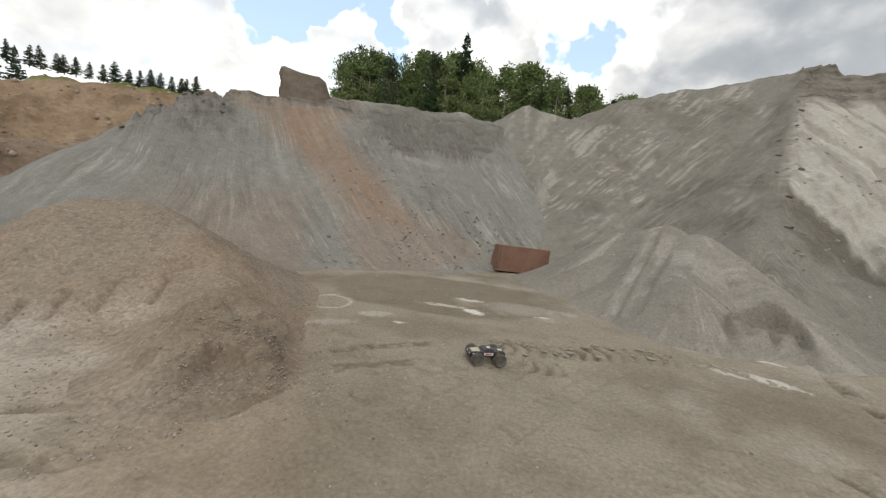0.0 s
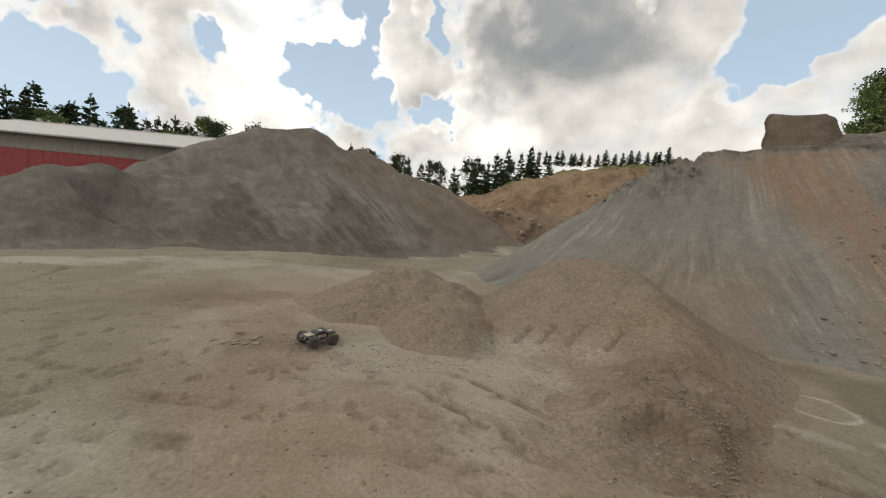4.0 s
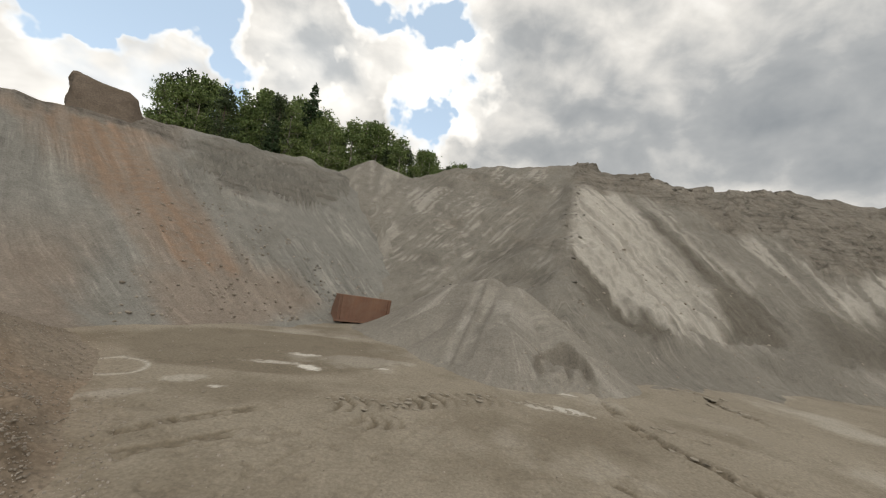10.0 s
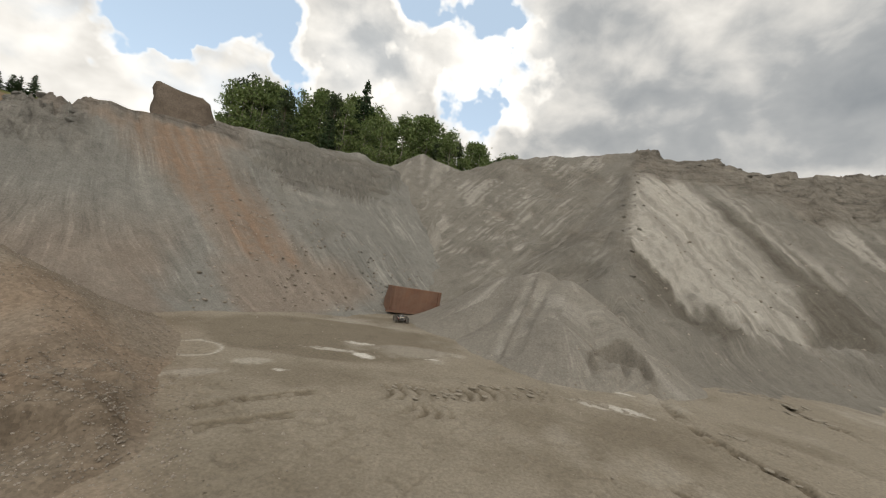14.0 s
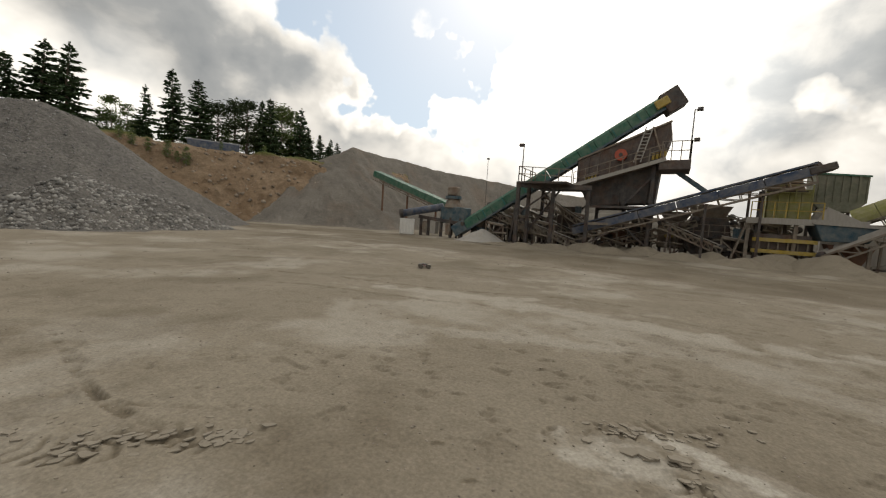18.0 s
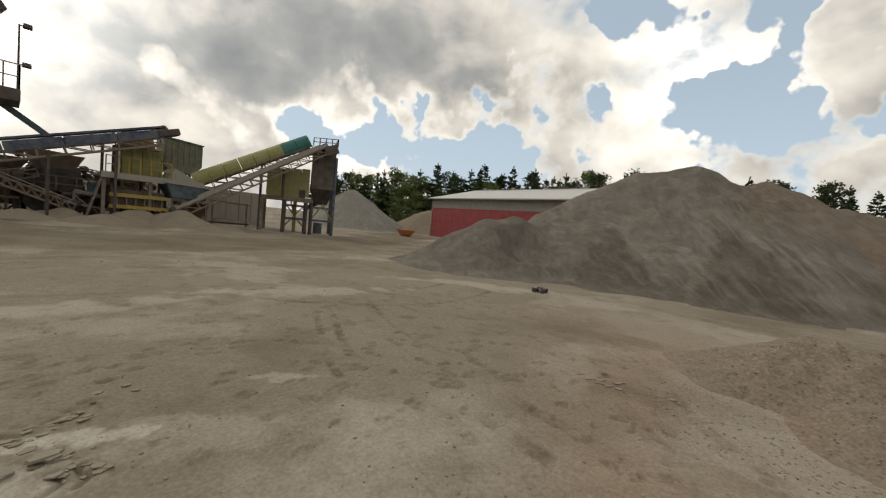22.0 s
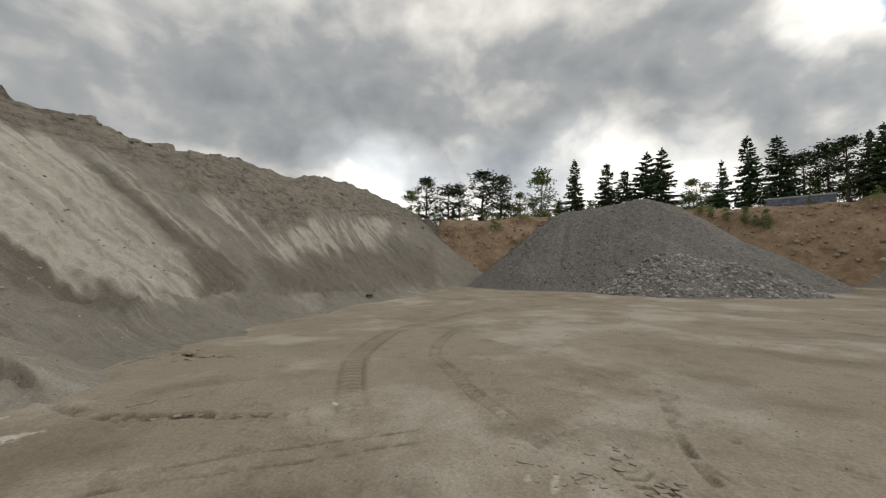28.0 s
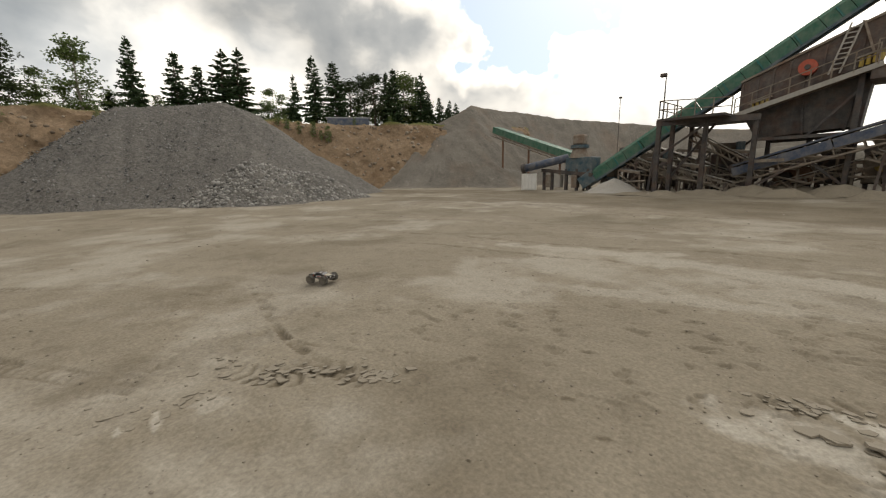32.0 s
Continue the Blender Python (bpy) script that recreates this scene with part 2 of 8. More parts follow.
DARKGREY = earth("dark_grit", (0.150, 0.136, 0.118), (0.183, 0.166, 0.143), (0.108, 0.098, 0.086), pale=(0.31, 0.285, 0.25), rust=(0.22, 0.155, 0.11), pebble=5, pebbles=0.25, relief=0.05, runs=0.45)
GRAVEL = earth("crushed_rock", (0.155, 0.149, 0.141), (0.185, 0.177, 0.166), (0.11, 0.107, 0.103), pebble=8.5, pebbles=0.95, relief=0.12)
ORANGE = earth("orange_earth", (0.24, 0.168, 0.108), (0.295, 0.218, 0.148), (0.14, 0.092, 0.06), pale=(0.16, 0.17, 0.06), pebble=3.0, pebbles=0.5, relief=0.12)
BLOCKEARTH = earth("firm_earth", (0.145, 0.115, 0.09), (0.17, 0.138, 0.108), (0.095, 0.077, 0.062), pebble=5.0, pebbles=0.35, relief=0.07)
ROCKY = earth("cut_bank", (0.205, 0.15, 0.108), (0.24, 0.185, 0.135), (0.115, 0.085, 0.063), pebble=4.0, pebbles=0.4, relief=0.10, runs=0.4)


def paint(name, color, rough=0.5, metal=0.0, dust=0.35, rust=0.0, dustcol=(0.36, 0.32, 0.26)):
    """Painted or bare metal under dust, with streaks and rust."""
    k = Nodes(name)
    blot = k.noise(1.3, 6, 0.65)
    streak = k.noise(3.0, 5, 0.6, stretch=(3.0, 3.0, 0.35))
    fine = k.noise(40, 3, 0.6)
    c = k.mix(0.30, color, k.mix(1.0, color, k.ramp(streak, (0.3, 0.5), (0.7, 1.3)), "MULTIPLY"))
    if rust:
        c = k.mix(k.calc("MULTIPLY", k.ramp(blot, (0.45, 0.0), (0.62, 1.0)), rust), c, (0.23, 0.095, 0.04))
    c = k.mix(k.calc("MULTIPLY", k.ramp(k.noise(2.1, 6, 0.7), (0.35, 0.0), (0.75, 1.0)), dust), c, dustcol)
    n = k.bump(fine, 0.004, 0.4)
    return k.end(c, k.ramp(blot, (0.3, rough), (0.7, min(1.0, rough + 0.3))), metal, n, 0.4)


GREEN = paint("green_paint", (0.028, 0.125, 0.082), dust=0.30)
TEAL = paint("teal_paint", (0.02, 0.14, 0.125), dust=0.12)
OLIVE = paint("yellow_green_paint", (0.25, 0.25, 0.07), dust=0.55)
YELLOW = paint("yellow_paint", (0.40, 0.28, 0.04), dust=0.45)
BLUE = paint("blue_paint", (0.035, 0.06, 0.115), dust=0.5)
TEALBLUE = paint("petrol_paint", (0.03, 0.075, 0.105), dust=0.45)
DARKSTEEL = paint("dark_steel", (0.055, 0.052, 0.055), 0.6, 0.3, 0.25, 0.2)
BROWNSTEEL = paint("brown_steel", (0.085, 0.068, 0.066), 0.65, 0.2, 0.32, 0.25)
BINSTEEL = paint("bin_steel", (0.105, 0.092, 0.085), 0.75, 0.1, 0.4, 0.1)
DUSTSTEEL = paint("dusty_steel", (0.17, 0.145, 0.12), 0.75, 0.1, 0.75, 0.3)
WHITEBOX = paint("white_sheet", (0.72, 0.71, 0.68), 0.5, 0.0, 0.25)
REDMOTOR = paint("red_paint", (0.42, 0.07, 0.035), 0.5, 0.0, 0.2)
RUST = paint("rusty_plate", (0.155, 0.082, 0.055), 0.9, 0.05, 0.55, 0.3, dustcol=(0.24, 0.17, 0.12))
GALV = paint("galvanised", (0.33, 0.34, 0.35), 0.45, 0.5, 0.25)
RUBBER = paint("belt_rubber", (0.045, 0.045, 0.045), 0.8, 0.0, 0.45)

# ---- shapes ----


def bearing(az, r, z=0.0):
    a = radians(az)
    return Vector((r * math.sin(a), r * math.cos(a), z))


def lattice(ix, iy, seed):
    h = (ix.astype(np.int64) * 374761393 + iy.astype(np.int64) * 668265263 + seed * 974634541) & 0x7FFFFFFF
    h = ((h ^ (h >> 13)) * 1274126177) & 0x7FFFFFFF
    return ((h ^ (h >> 16)) & 0xFFFF) / 65535.0


def grain(x, y, seed=0):
    """Smooth noise from -1 to 1."""
    ix, iy = np.floor(x), np.floor(y)
    fx, fy = x - ix, y - iy
    fx, fy = fx * fx * (3 - 2 * fx), fy * fy * (3 - 2 * fy)
    a, b = lattice(ix, iy, seed), lattice(ix + 1, iy, seed)
    c, d = lattice(ix, iy + 1, seed), lattice(ix + 1, iy + 1, seed)
    return 2 * (a + (b - a) * fx + (c - a) * fy + (a - b - c + d) * fx * fy) - 1


def fbm(x, y, seed=0, octaves=4, gain=0.5):
    out, amp = np.zeros_like(x), 1.0
    for i in range(octaves):
        out += amp * grain(x * 2 ** i, y * 2 ** i, seed + i * 17)
        amp *= gain
    return out


def sheet(name, X, Y, Z, keep, mat, values):
    """A grid of points as one smooth mesh; keep marks the points in use; values: per-point stains and painted shade."""
    h, w = X.shape
    q = keep[:-1, :-1] & keep[1:, :-1] & keep[:-1, 1:] & keep[1:, 1:]
    i = (np.arange(h - 1)[:, None] * w + np.arange(w - 1)[None, :])[q]
    faces = np.stack([i, i + 1, i + w + 1, i + w], 1)
    used = np.unique(faces)
    index = np.zeros(h * w, np.int64)
    index[used] = np.arange(len(used))
    faces = index[faces]
    me = bpy.data.meshes.new(name)
    me.vertices.add(len(used))
    me.vertices.foreach_set("co", np.stack([X.ravel()[used], Y.ravel()[used], Z.ravel()[used]], 1).ravel())
    me.loops.add(len(faces) * 4)
    me.loops.foreach_set("vertex_index", faces.ravel())
    me.polygons.add(len(faces))
    me.polygons.foreach_set("loop_start", np.arange(len(faces)) * 4)
    me.polygons.foreach_set("use_smooth", np.ones(len(faces), bool))
    for key in ("pale", "rust", "damp", "crust", "along", "down"):
        v = values.get(key)
        v = np.zeros(len(used)) if v is None else v.ravel()[used] if key in ("along", "down") else np.clip(v.ravel()[used], 0, 1)
        me.attributes.new(key, "FLOAT", "POINT").data.foreach_set("value", v)
    me.update()
    me.validate()
    me.materials.append(mat)
    return new(name, me)


def polyline_field(x, y, pts):
    """Distance to a line of points, the height of the nearest place on it, and the way along it."""
    best = np.full(x.shape, 1e9)
    hz, along = np.zeros_like(x), np.zeros_like(x)
    run = 0.0
    for p, q in zip(pts, pts[1:]):
        dx, dy = q[0] - p[0], q[1] - p[1]
        ln = math.hypot(dx, dy)
        t = np.clip(((x - p[0]) * dx + (y - p[1]) * dy) / (ln * ln), 0, 1)
        d = np.hypot(x - p[0] - t * dx, y - p[1] - t * dy)
        near = d < best
        best = np.where(near, d, best)
        along = np.where(near, run + t * ln, along)
        if len(p) > 2:
            hz = np.where(near, p[2] + t * (q[2] - p[2]), hz)
        run += ln
    return best, hz, along


def soft(x, a, b):
    t = np.clip((x - a) / (b - a), 0, 1)
    return t * t * (3 - 2 * t)


SURFACE = {}


def height_on(name, x, y):
    """Height of a heap's surface, by name."""
    xs, ys, Z = SURFACE[name]
    i = np.clip(((y - ys[0]) / (ys[1] - ys[0])).astype(int), 0, len(ys) - 1)
    j = np.clip(((x - xs[0]) / (xs[1] - xs[0])).astype(int), 0, len(xs) - 1)
    return Z[i, j]


def crest_steps(pts, axis):
    run = [0.0]
    for p, q in zip(pts, pts[1:]):
        run.append(run[-1] + math.hypot(q[0] - p[0], q[1] - p[1]))
    return run, [p[axis] for p in pts]


def heap(name, crest, slope, cell, mat, label, seed, top=0.3, rough=0.06, gully=0.05, foot=0.35, carve=None, stain=None, kind="", category="heap", margin=1.2, lane=None):
    """A tipped heap: flanks at the angle of repose fall from a crest line given as bearing, distance, height."""
    pts = [bearing(*c) for c in crest]
    reach = max(p.z for p in pts) / slope + margin
    x0, x1 = min(p.x for p in pts) - reach, max(p.x for p in pts) + reach
    y0, y1 = min(p.y for p in pts) - reach, max(p.y for p in pts) + reach
    X, Y = np.meshgrid(np.arange(x0, x1, cell), np.arange(y0, y1, cell))
    wob = min(0.16, max(p.z for p in pts) * 0.06)
    xw = X + wob * fbm(X / 2.6, Y / 2.6, seed + 3, 3)
    yw = Y + wob * fbm(X / 2.6, Y / 2.6, seed + 9, 3)
    Z = np.full(X.shape, -9.0)
    near = np.full(X.shape, 1e9)
    for p, q in zip(pts, pts[1:] if len(pts) > 1 else pts):
        dx, dy = q.x - p.x, q.y - p.y
        ln = max(math.hypot(dx, dy), 1e-6)
        t = np.clip(((xw - p.x) * dx + (yw - p.y) * dy) / (ln * ln), 0, 1)
        d = np.hypot(xw - p.x - t * dx, yw - p.y - t * dy)
        Z = np.maximum(Z, p.z + t * (q.z - p.z) - slope * (np.sqrt(d * d + top * top) - top))
        near = np.minimum(near, d)
    # runnels down the flanks: noise along the contour, drawn out down the slope
    flat = [tuple(p) for p in pts]
    _, _, along = polyline_field(X, Y, flat)
    px = np.interp(along, *crest_steps(flat, 0))
    py = np.interp(along, *crest_steps(flat, 1))
    mx, my = sum(p.x for p in pts) / len(pts), sum(p.y for p in pts) / len(pts)
    ang = np.arctan2(X - px, Y - py) - math.atan2(-mx, -my)
    ang = (ang + math.pi) % (2 * math.pi) - math.pi
    u = along + ang * min(4.0, 0.5 * max(p.z for p in pts) + 0.6)
    AZ, R = np.degrees(np.arctan2(X, Y)), np.hypot(X, Y)
    EL = np.degrees(np.arctan2(Z - 1.8, R))
    if lane:
        # the way loose grains run down this heap
        u, near = lane(AZ, EL), np.maximum(near, 0.0)
    run = fbm(u / 0.55, near / 5.0, seed + 21, 3) * soft(near, 0.3, 1.5)
    peak = max(p.z for p in pts)
    Z = Z + gully * run * soft(Z, 0.1, 0.4 * peak) + rough * fbm(X / 1.1, Y / 1.1, seed, 5, 0.55)
    Z = 0.5 * (Z + np.sqrt(Z * Z + foot * foot)) - 0.32 * foot
    info = dict(X=X, Y=Y, Z=Z, near=near, u=u, run=run, AZ=AZ, R=R, EL=EL)
    if carve:
        Z = carve(info)
        info["Z"] = Z
    tints = stain(info) if stain else {}
    tints.update(along=u, down=near)
    ob = sheet(name, X, Y, Z, Z > max(-0.10, 0.02 - 0.32 * foot), mat, tints)
    SURFACE[ob.name] = (X[0], Y[:, 0], Z)
    return tagged(ob, label, category, "", kind)


class Geo:
    """Points and faces gathered into one mesh."""

    def __init__(self):
        self.v, self.f = [], []

    def add(self, vs, fs):
        n = len(self.v)
        self.v += [tuple(v) for v in vs]
        self.f += [tuple(i + n for i in f) for f in fs]
        return self

    def hexa(self, c):
        """Eight corners: four below, four above, both going round the same way."""
        return self.add(c, [(0, 3, 2, 1), (4, 5, 6, 7), (0, 1, 5, 4), (1, 2, 6, 5), (2, 3, 7, 6), (3, 0, 4, 7)])

    def box(self, x0, y0, z0, x1, y1, z1):
        return self.hexa([(x0, y0, z0), (x1, y0, z0), (x1, y1, z0), (x0, y1, z0), (x0, y0, z1), (x1, y0, z1), (x1, y1, z1), (x0, y1, z1)])

    def beam(self, p, q, w, h=None, side=None):
        p, q = Vector(p), Vector(q)
        h = w if h is None else h
        d = (q - p).normalized()
        s = d.cross(Vector((0, 0, 1))) if side is None else Vector(side)
        if s.length < 0.05:
            s = Vector((1, 0, 0))
        s = (s - d * s.dot(d)).normalized()
        n = s.cross(d)
        s, n = s * w / 2, n * h / 2
        return self.hexa([p - s - n, p + s - n, p + s + n, p - s + n, q - s - n, q + s - n, q + s + n, q - s + n])

    def tube(self, p, q, r, r1=None, n=10, caps=True):
        p, q = Vector(p), Vector(q)
        r1 = r if r1 is None else r1
        d = (q - p).normalized()
        s = d.orthogonal().normalized()
        t = d.cross(s)
        ring = [s * math.cos(2 * math.pi * i / n) + t * math.sin(2 * math.pi * i / n) for i in range(n)]
        vs = [p + a * r for a in ring] + [q + a * r1 for a in ring]
        fs = [(i, (i + 1) % n, n + (i + 1) % n, n + i) for i in range(n)]
        if caps:
            fs += [tuple(range(n - 1, -1, -1)), tuple(range(n, 2 * n))]
        return self.add(vs, fs)

    def prism(self, outline, axis, a, b):
        """A closed outline of (u, v), drawn out along the axis from a to b."""
        def at(u, v, w):
            return {"x": (w, u, v), "y": (u, w, v), "z": (u, v, w)}[axis]
        n = len(outline)
        vs = [at(u, v, a) for u, v in outline] + [at(u, v, b) for u, v in outline]
        fs = [(i, (i + 1) % n, n + (i + 1) % n, n + i) for i in range(n)]
        return self.add(vs, fs + [tuple(range(n - 1, -1, -1)), tuple(range(n, 2 * n))])

    def lathe(self, profile, axis="y", n=20):
        """A profile of (along, radius) turned round an axis."""
        k = len(profile)
        vs = []
        for a, r in profile:
            for i in range(n):
                c, s = r * math.cos(2 * math.pi * i / n), r * math.sin(2 * math.pi * i / n)
                vs.append({"y": (c, a, s), "z": (c, s, a), "x": (a, c, s)}[axis])
        fs = [(j * n + i, j * n + (i + 1) % n, (j + 1) * n + (i + 1) % n, (j + 1) * n + i) for j in range(k - 1) for i in range(n)]
        fs += [tuple(range(n)), tuple(range((k - 1) * n, k * n))]
        return self.add(vs, fs)

    def mesh(self, name, mat, smooth=False, bevel=0.0):
        bm = bmesh.new()
        vs = [bm.verts.new(v) for v in self.v]
        for f in self.f:
            if len(set(f)) == len(f):
                try:
                    bm.faces.new([vs[i] for i in f])
                except ValueError:
                    pass
        bmesh.ops.recalc_face_normals(bm, faces=bm.faces)
        if bevel:
            sharp = [e for e in bm.edges if len(e.link_faces) == 2 and e.calc_face_angle(0) > 0.5]
            bmesh.ops.bevel(bm, geom=sharp, offset=bevel, segments=1, affect="EDGES", clamp_overlap=True)
        me = bpy.data.meshes.new(name)
        bm.to_mesh(me)
        bm.free()
        me.materials.append(mat)
        if smooth:
            for poly in me.polygons:
                poly.use_smooth = True
        return me


def part(name, geo, mat, parent, label="", smooth=False, bevel=0.0, at=None):
    ob = new(name, geo.mesh(name, mat, smooth, bevel))
    ob.parent = parent
    if at is not None:
        ob.matrix_basis = at
    return tagged(ob, label)


def thing(name, label, category, m=None, group=""):
    ob = new(name)
    ob.empty_display_size = 0.3
    if m is not None:
        ob.matrix_basis = m
    return tagged(ob, label, category, group)

# ---- ground ----


def tracks():
    """Wheel marks in the pit floor: points of bearing and distance, half gauge, width, depth, darkness."""
    return [
        ([(62.0, 4.9), (61.8, 6.7), (63.2, 8.5), (68.5, 11.4), (76.5, 14.5), (84, 18)], 0.0, 0.38, 0.038, 1.0),
        ([(86, 4.4), (83.6, 4.9), (79.9, 5.6), (76.2, 6.8), (73.8, 8.2), (75.3, 10.2), (79.7, 13.1)], 0.0, 0.21, 0.038, 1.1),
        ([(79, 10.2), (81.6, 9.7), (86.3, 8.9), (90.6, 8.1), (96.7, 6.9), (101, 6.4)], 0.0, 0.21, 0.036, 1.0),
        ([(30, 4.7), (39.4, 4.36), (52.1, 4.24), (64.6, 4.28), (73.2, 4.42)], 0.0, 0.06, 0.03, 1.2),
        ([(30, 4.35), (39.2, 4.12), (55.7, 3.89), (66.4, 3.98), (75.7, 4.17)], 0.0, 0.06, 0.03, 1.2),
        ([(103, 7.5), (104.2, 6.2), (106.3, 4.7), (109.8, 3.9), (119.5, 3.2)], 0.0, 0.10, 0.03, 1.0),
        ([(107.3, 3.76), (113, 3.45), (120.1, 3.23)], 0.0, 0.16, 0.035, 1.2),
        ([(-90.7, 3.9), (-81.3, 3.85), (-71.8, 3.35), (-62, 3.1)], 0.0, 0.10, 0.045, 1.2),
        ([(-78, 4.4), (-70.6, 4.1), (-60.3, 3.65), (-54, 3.5)], 0.0, 0.10, 0.05, 1.3),
        ([(-98, 4.3), (-90.7, 3.7), (-81.2, 3.3), (-71.5, 2.9)], 0.0, 0.30, 0.018, 0.45),
        ([(-141.9, 8.7), (-137.7, 6.6), (-135.2, 6.0), (-128, 5.2)], 0.0, 0.09, 0.025, 1.1),
        ([(99, 4.0), (106, 3.5), (112, 3.55), (121, 3.1)], 0.0, 0.30, 0.045, 1.1),
        ([(84, 3.8), (90, 4.5), (97, 4.6)], 0.0, 0.35, 0.05, 0.7),
        ([(104.8, 6.0), (107.3, 4.4), (115, 3.9), (124, 3.5)], 0.0, 0.07, 0.03, 0.8),
        ([(27.6, 10.0), (28.8, 8.6), (31.6, 6.8), (37.4, 5.9), (44.8, 5.5), (54.2, 5.1)], 0.0, 0.19, 0.22, 2.2),
        ([(33, 9.3), (37, 10.2), (40.9, 10.1), (43.4, 9.3), (48.2, 8.9)], 0.0, 0.19, 0.22, 2.2),
        ([(-35, 4.15), (-26, 4.35), (-15, 4.7)], 0.0, 0.14, 0.04, 1.0),
        ([(-34, 3.8), (-25, 3.9), (-15, 4.15)], 0.0, 0.16, 0.04, 1.0),
        ([(-9, 4.95), (0, 5.1), (11, 5.6), (18, 6.0)], 0.0, 0.50, 0.12, 1.25),
        ([(-5, 4.6), (0, 4.55), (5, 4.75)], 0.0, 0.42, 0.10, 1.2),
        ([(-12, 2.9), (-3, 3.7), (3.2, 4.52), (9, 5.5)], 0.32, 0.22, 0.03, 0.55),
        ([(-60, 2.9), (-72, 3.1), (-84, 3.5), (-98, 4.6), (-106, 7.0)], 0.35, 0.19, 0.028, 0.5),
        ([(-52, 2.6), (-80, 3.0), (-107, 3.3), (-122, 4.0)], 0.3, 0.19, 0.026, 0.5),
        ([(-148.5, 7.2), (-147, 5.3), (-145.4, 4.5), (-143, 4.05)], 0.0, 0.11, 0.03, 1.2),
        ([(-146.2, 7.2), (-144.5, 5.6), (-141.0, 4.3)], 0.0, 0.11, 0.03, 1.2),
        ([(-127, 5.6), (-122, 4.9), (-119, 4.5)], 0.0, 0.12, 0.03, 0.7),
        ([(-113, 5.6), (-108, 5.2), (-103, 5.4)], 0.0, 0.2, 0.05, 0.8),
        ([(172, 3.5), (-178.5, 3.9), (-169.5, 4.25)], 0.0, 0.28, 0.042, 1.0),
        ([(177, 3.25), (-173, 3.15), (-169, 3.3)], 0.0, 0.24, 0.040, 0.9),
        ([(150, 21), (170, 19.5), (190, 19), (210, 18), (225, 17)], 1.0, 0.8, 0.05, 0.6),
        ([(135, 30), (155, 24), (175, 22), (195, 22), (215, 22)], 1.0, 0.9, 0.05, 0.7),
        ([(112, 20), (130, 16), (150, 13.5), (175, 12.5)], 0.8, 0.4, 0.03, 0.5),
        ([(140, 25), (160, 17), (180, 15.5), (200, 16), (215, 20)], 0.9, 0.35, 0.035, 0.9),
        ([(128, 26), (150, 19), (172, 17), (192, 17.5), (212, 24)], 0.9, 0.3, 0.035, 0.9),
        ([(205, 9), (216, 8.5), (228, 9.5), (236, 13)], 0.7, 0.16, 0.03, 0.8),
        ([(120, 12), (138, 9.5), (158, 8.8), (178, 9.2)], 0.7, 0.16, 0.03, 0.7),
    ]


SPOTS = [  # bearing, distance, half length, half width, turn; pale above 0, damp below
    # the whitest near bearing -11 paint the sky's reflection in puddles
    (-11.8, 7.06, 0.24, 0.09, 78, 0.8), (-10.5, 6.35, 0.20, 0.14, 76, 0.9), (-5.5, 6.9, 0.95, 0.45, 84, 0.32), (-0.9, 6.58, 0.12, 0.06, 86, 0.7), (-15.5, 6.5, 0.5, 0.10, 80, 0.45), (-22, 5.3, 0.10, 0.05, 70, 0.9),
    (26.5, 6.2, 0.32, 0.13, 112, 0.6), (22, 6.0, 0.30, 0.08, 112, 0.45), (21.8, 7.2, 0.2, 0.07, 110, 0.9), (25, 7.1, 0.25, 0.06, 110, 0.8), (-33, 5.2, 0.4, 0.15, 55, 0.25), (-26, 5.6, 0.3, 0.12, 60, 0.25),
    (90.9, 3.45, 0.14, 0.04, 95, 0.38), (90.5, 3.36, 0.12, 0.03, 95, 0.38), (87.1, 3.47, 0.07, 0.03, 95, 0.4), (96.6, 3.42, 0.18, 0.16, 100, 0.28), (59.6, 5.45, 0.09, 0.035, 60, 0.7), (177.5, 3.2, 0.5, 0.28, 95, 0.4), (-172, 3.6, 0.6, 0.12, 110, 0.5),
    (-152, 4.3, 0.3, 0.14, 120, 0.25), (-164, 3.4, 0.7, 0.3, 110, 0.18), (-133, 3.2, 0.6, 0.2, 140, 0.2), (150, 2.94, 0.10, 0.03, 60, -1.0), (155.4, 2.53, 0.06, 0.04, 60, -1.0),
    (-16, 7.6, 2.8, 0.9, 76, -0.8), (-20, 5.2, 1.9, 0.5, 74, -0.5), (-5, 9.6, 1.6, 0.7, 84, -0.7), (58, 3.1, 1.1, 0.8, 150, -0.9), (88, 4.5, 0.7, 0.35, 10, -0.7), (101, 4.6, 0.7, 0.3, 10, -0.6),
    (140, 26, 6.0, 3.0, 60, -0.8), (172, 21, 14, 1.6, 85, -0.7), (-160, 20, 12, 1.4, 95, -0.7), (155, 14, 1.5, 0.3, 70, -0.7), (125, 15, 1.5, 0.3, 40, -0.7), (137, 11, 1.4, 0.3, 50, -0.5), (-165, 12, 1.6, 0.25, 100, -0.6), (-178, 9, 1.2, 0.2, 95, -0.4),
    (42, 7.2, 0.7, 0.35, 130, -0.5), (55, 7.0, 0.6, 0.3, 140, -0.4), (-104, 5.2, 0.8, 0.35, 10, -0.5), (-100, 9, 3.0, 1.0, 30, 0.12), (-112, 5.5, 1.0, 0.4, 60, 0.15), (175, 8, 3.0, 0.5, 90, 0.3), (150, 9, 2.6, 0.4, 70, 0.3), (-150, 9, 2.4, 0.5, 110, 0.3), (160, 6, 2.0, 0.3, 70, 0.25), (-125, 12, 3.0, 0.6, 140, 0.3),
]


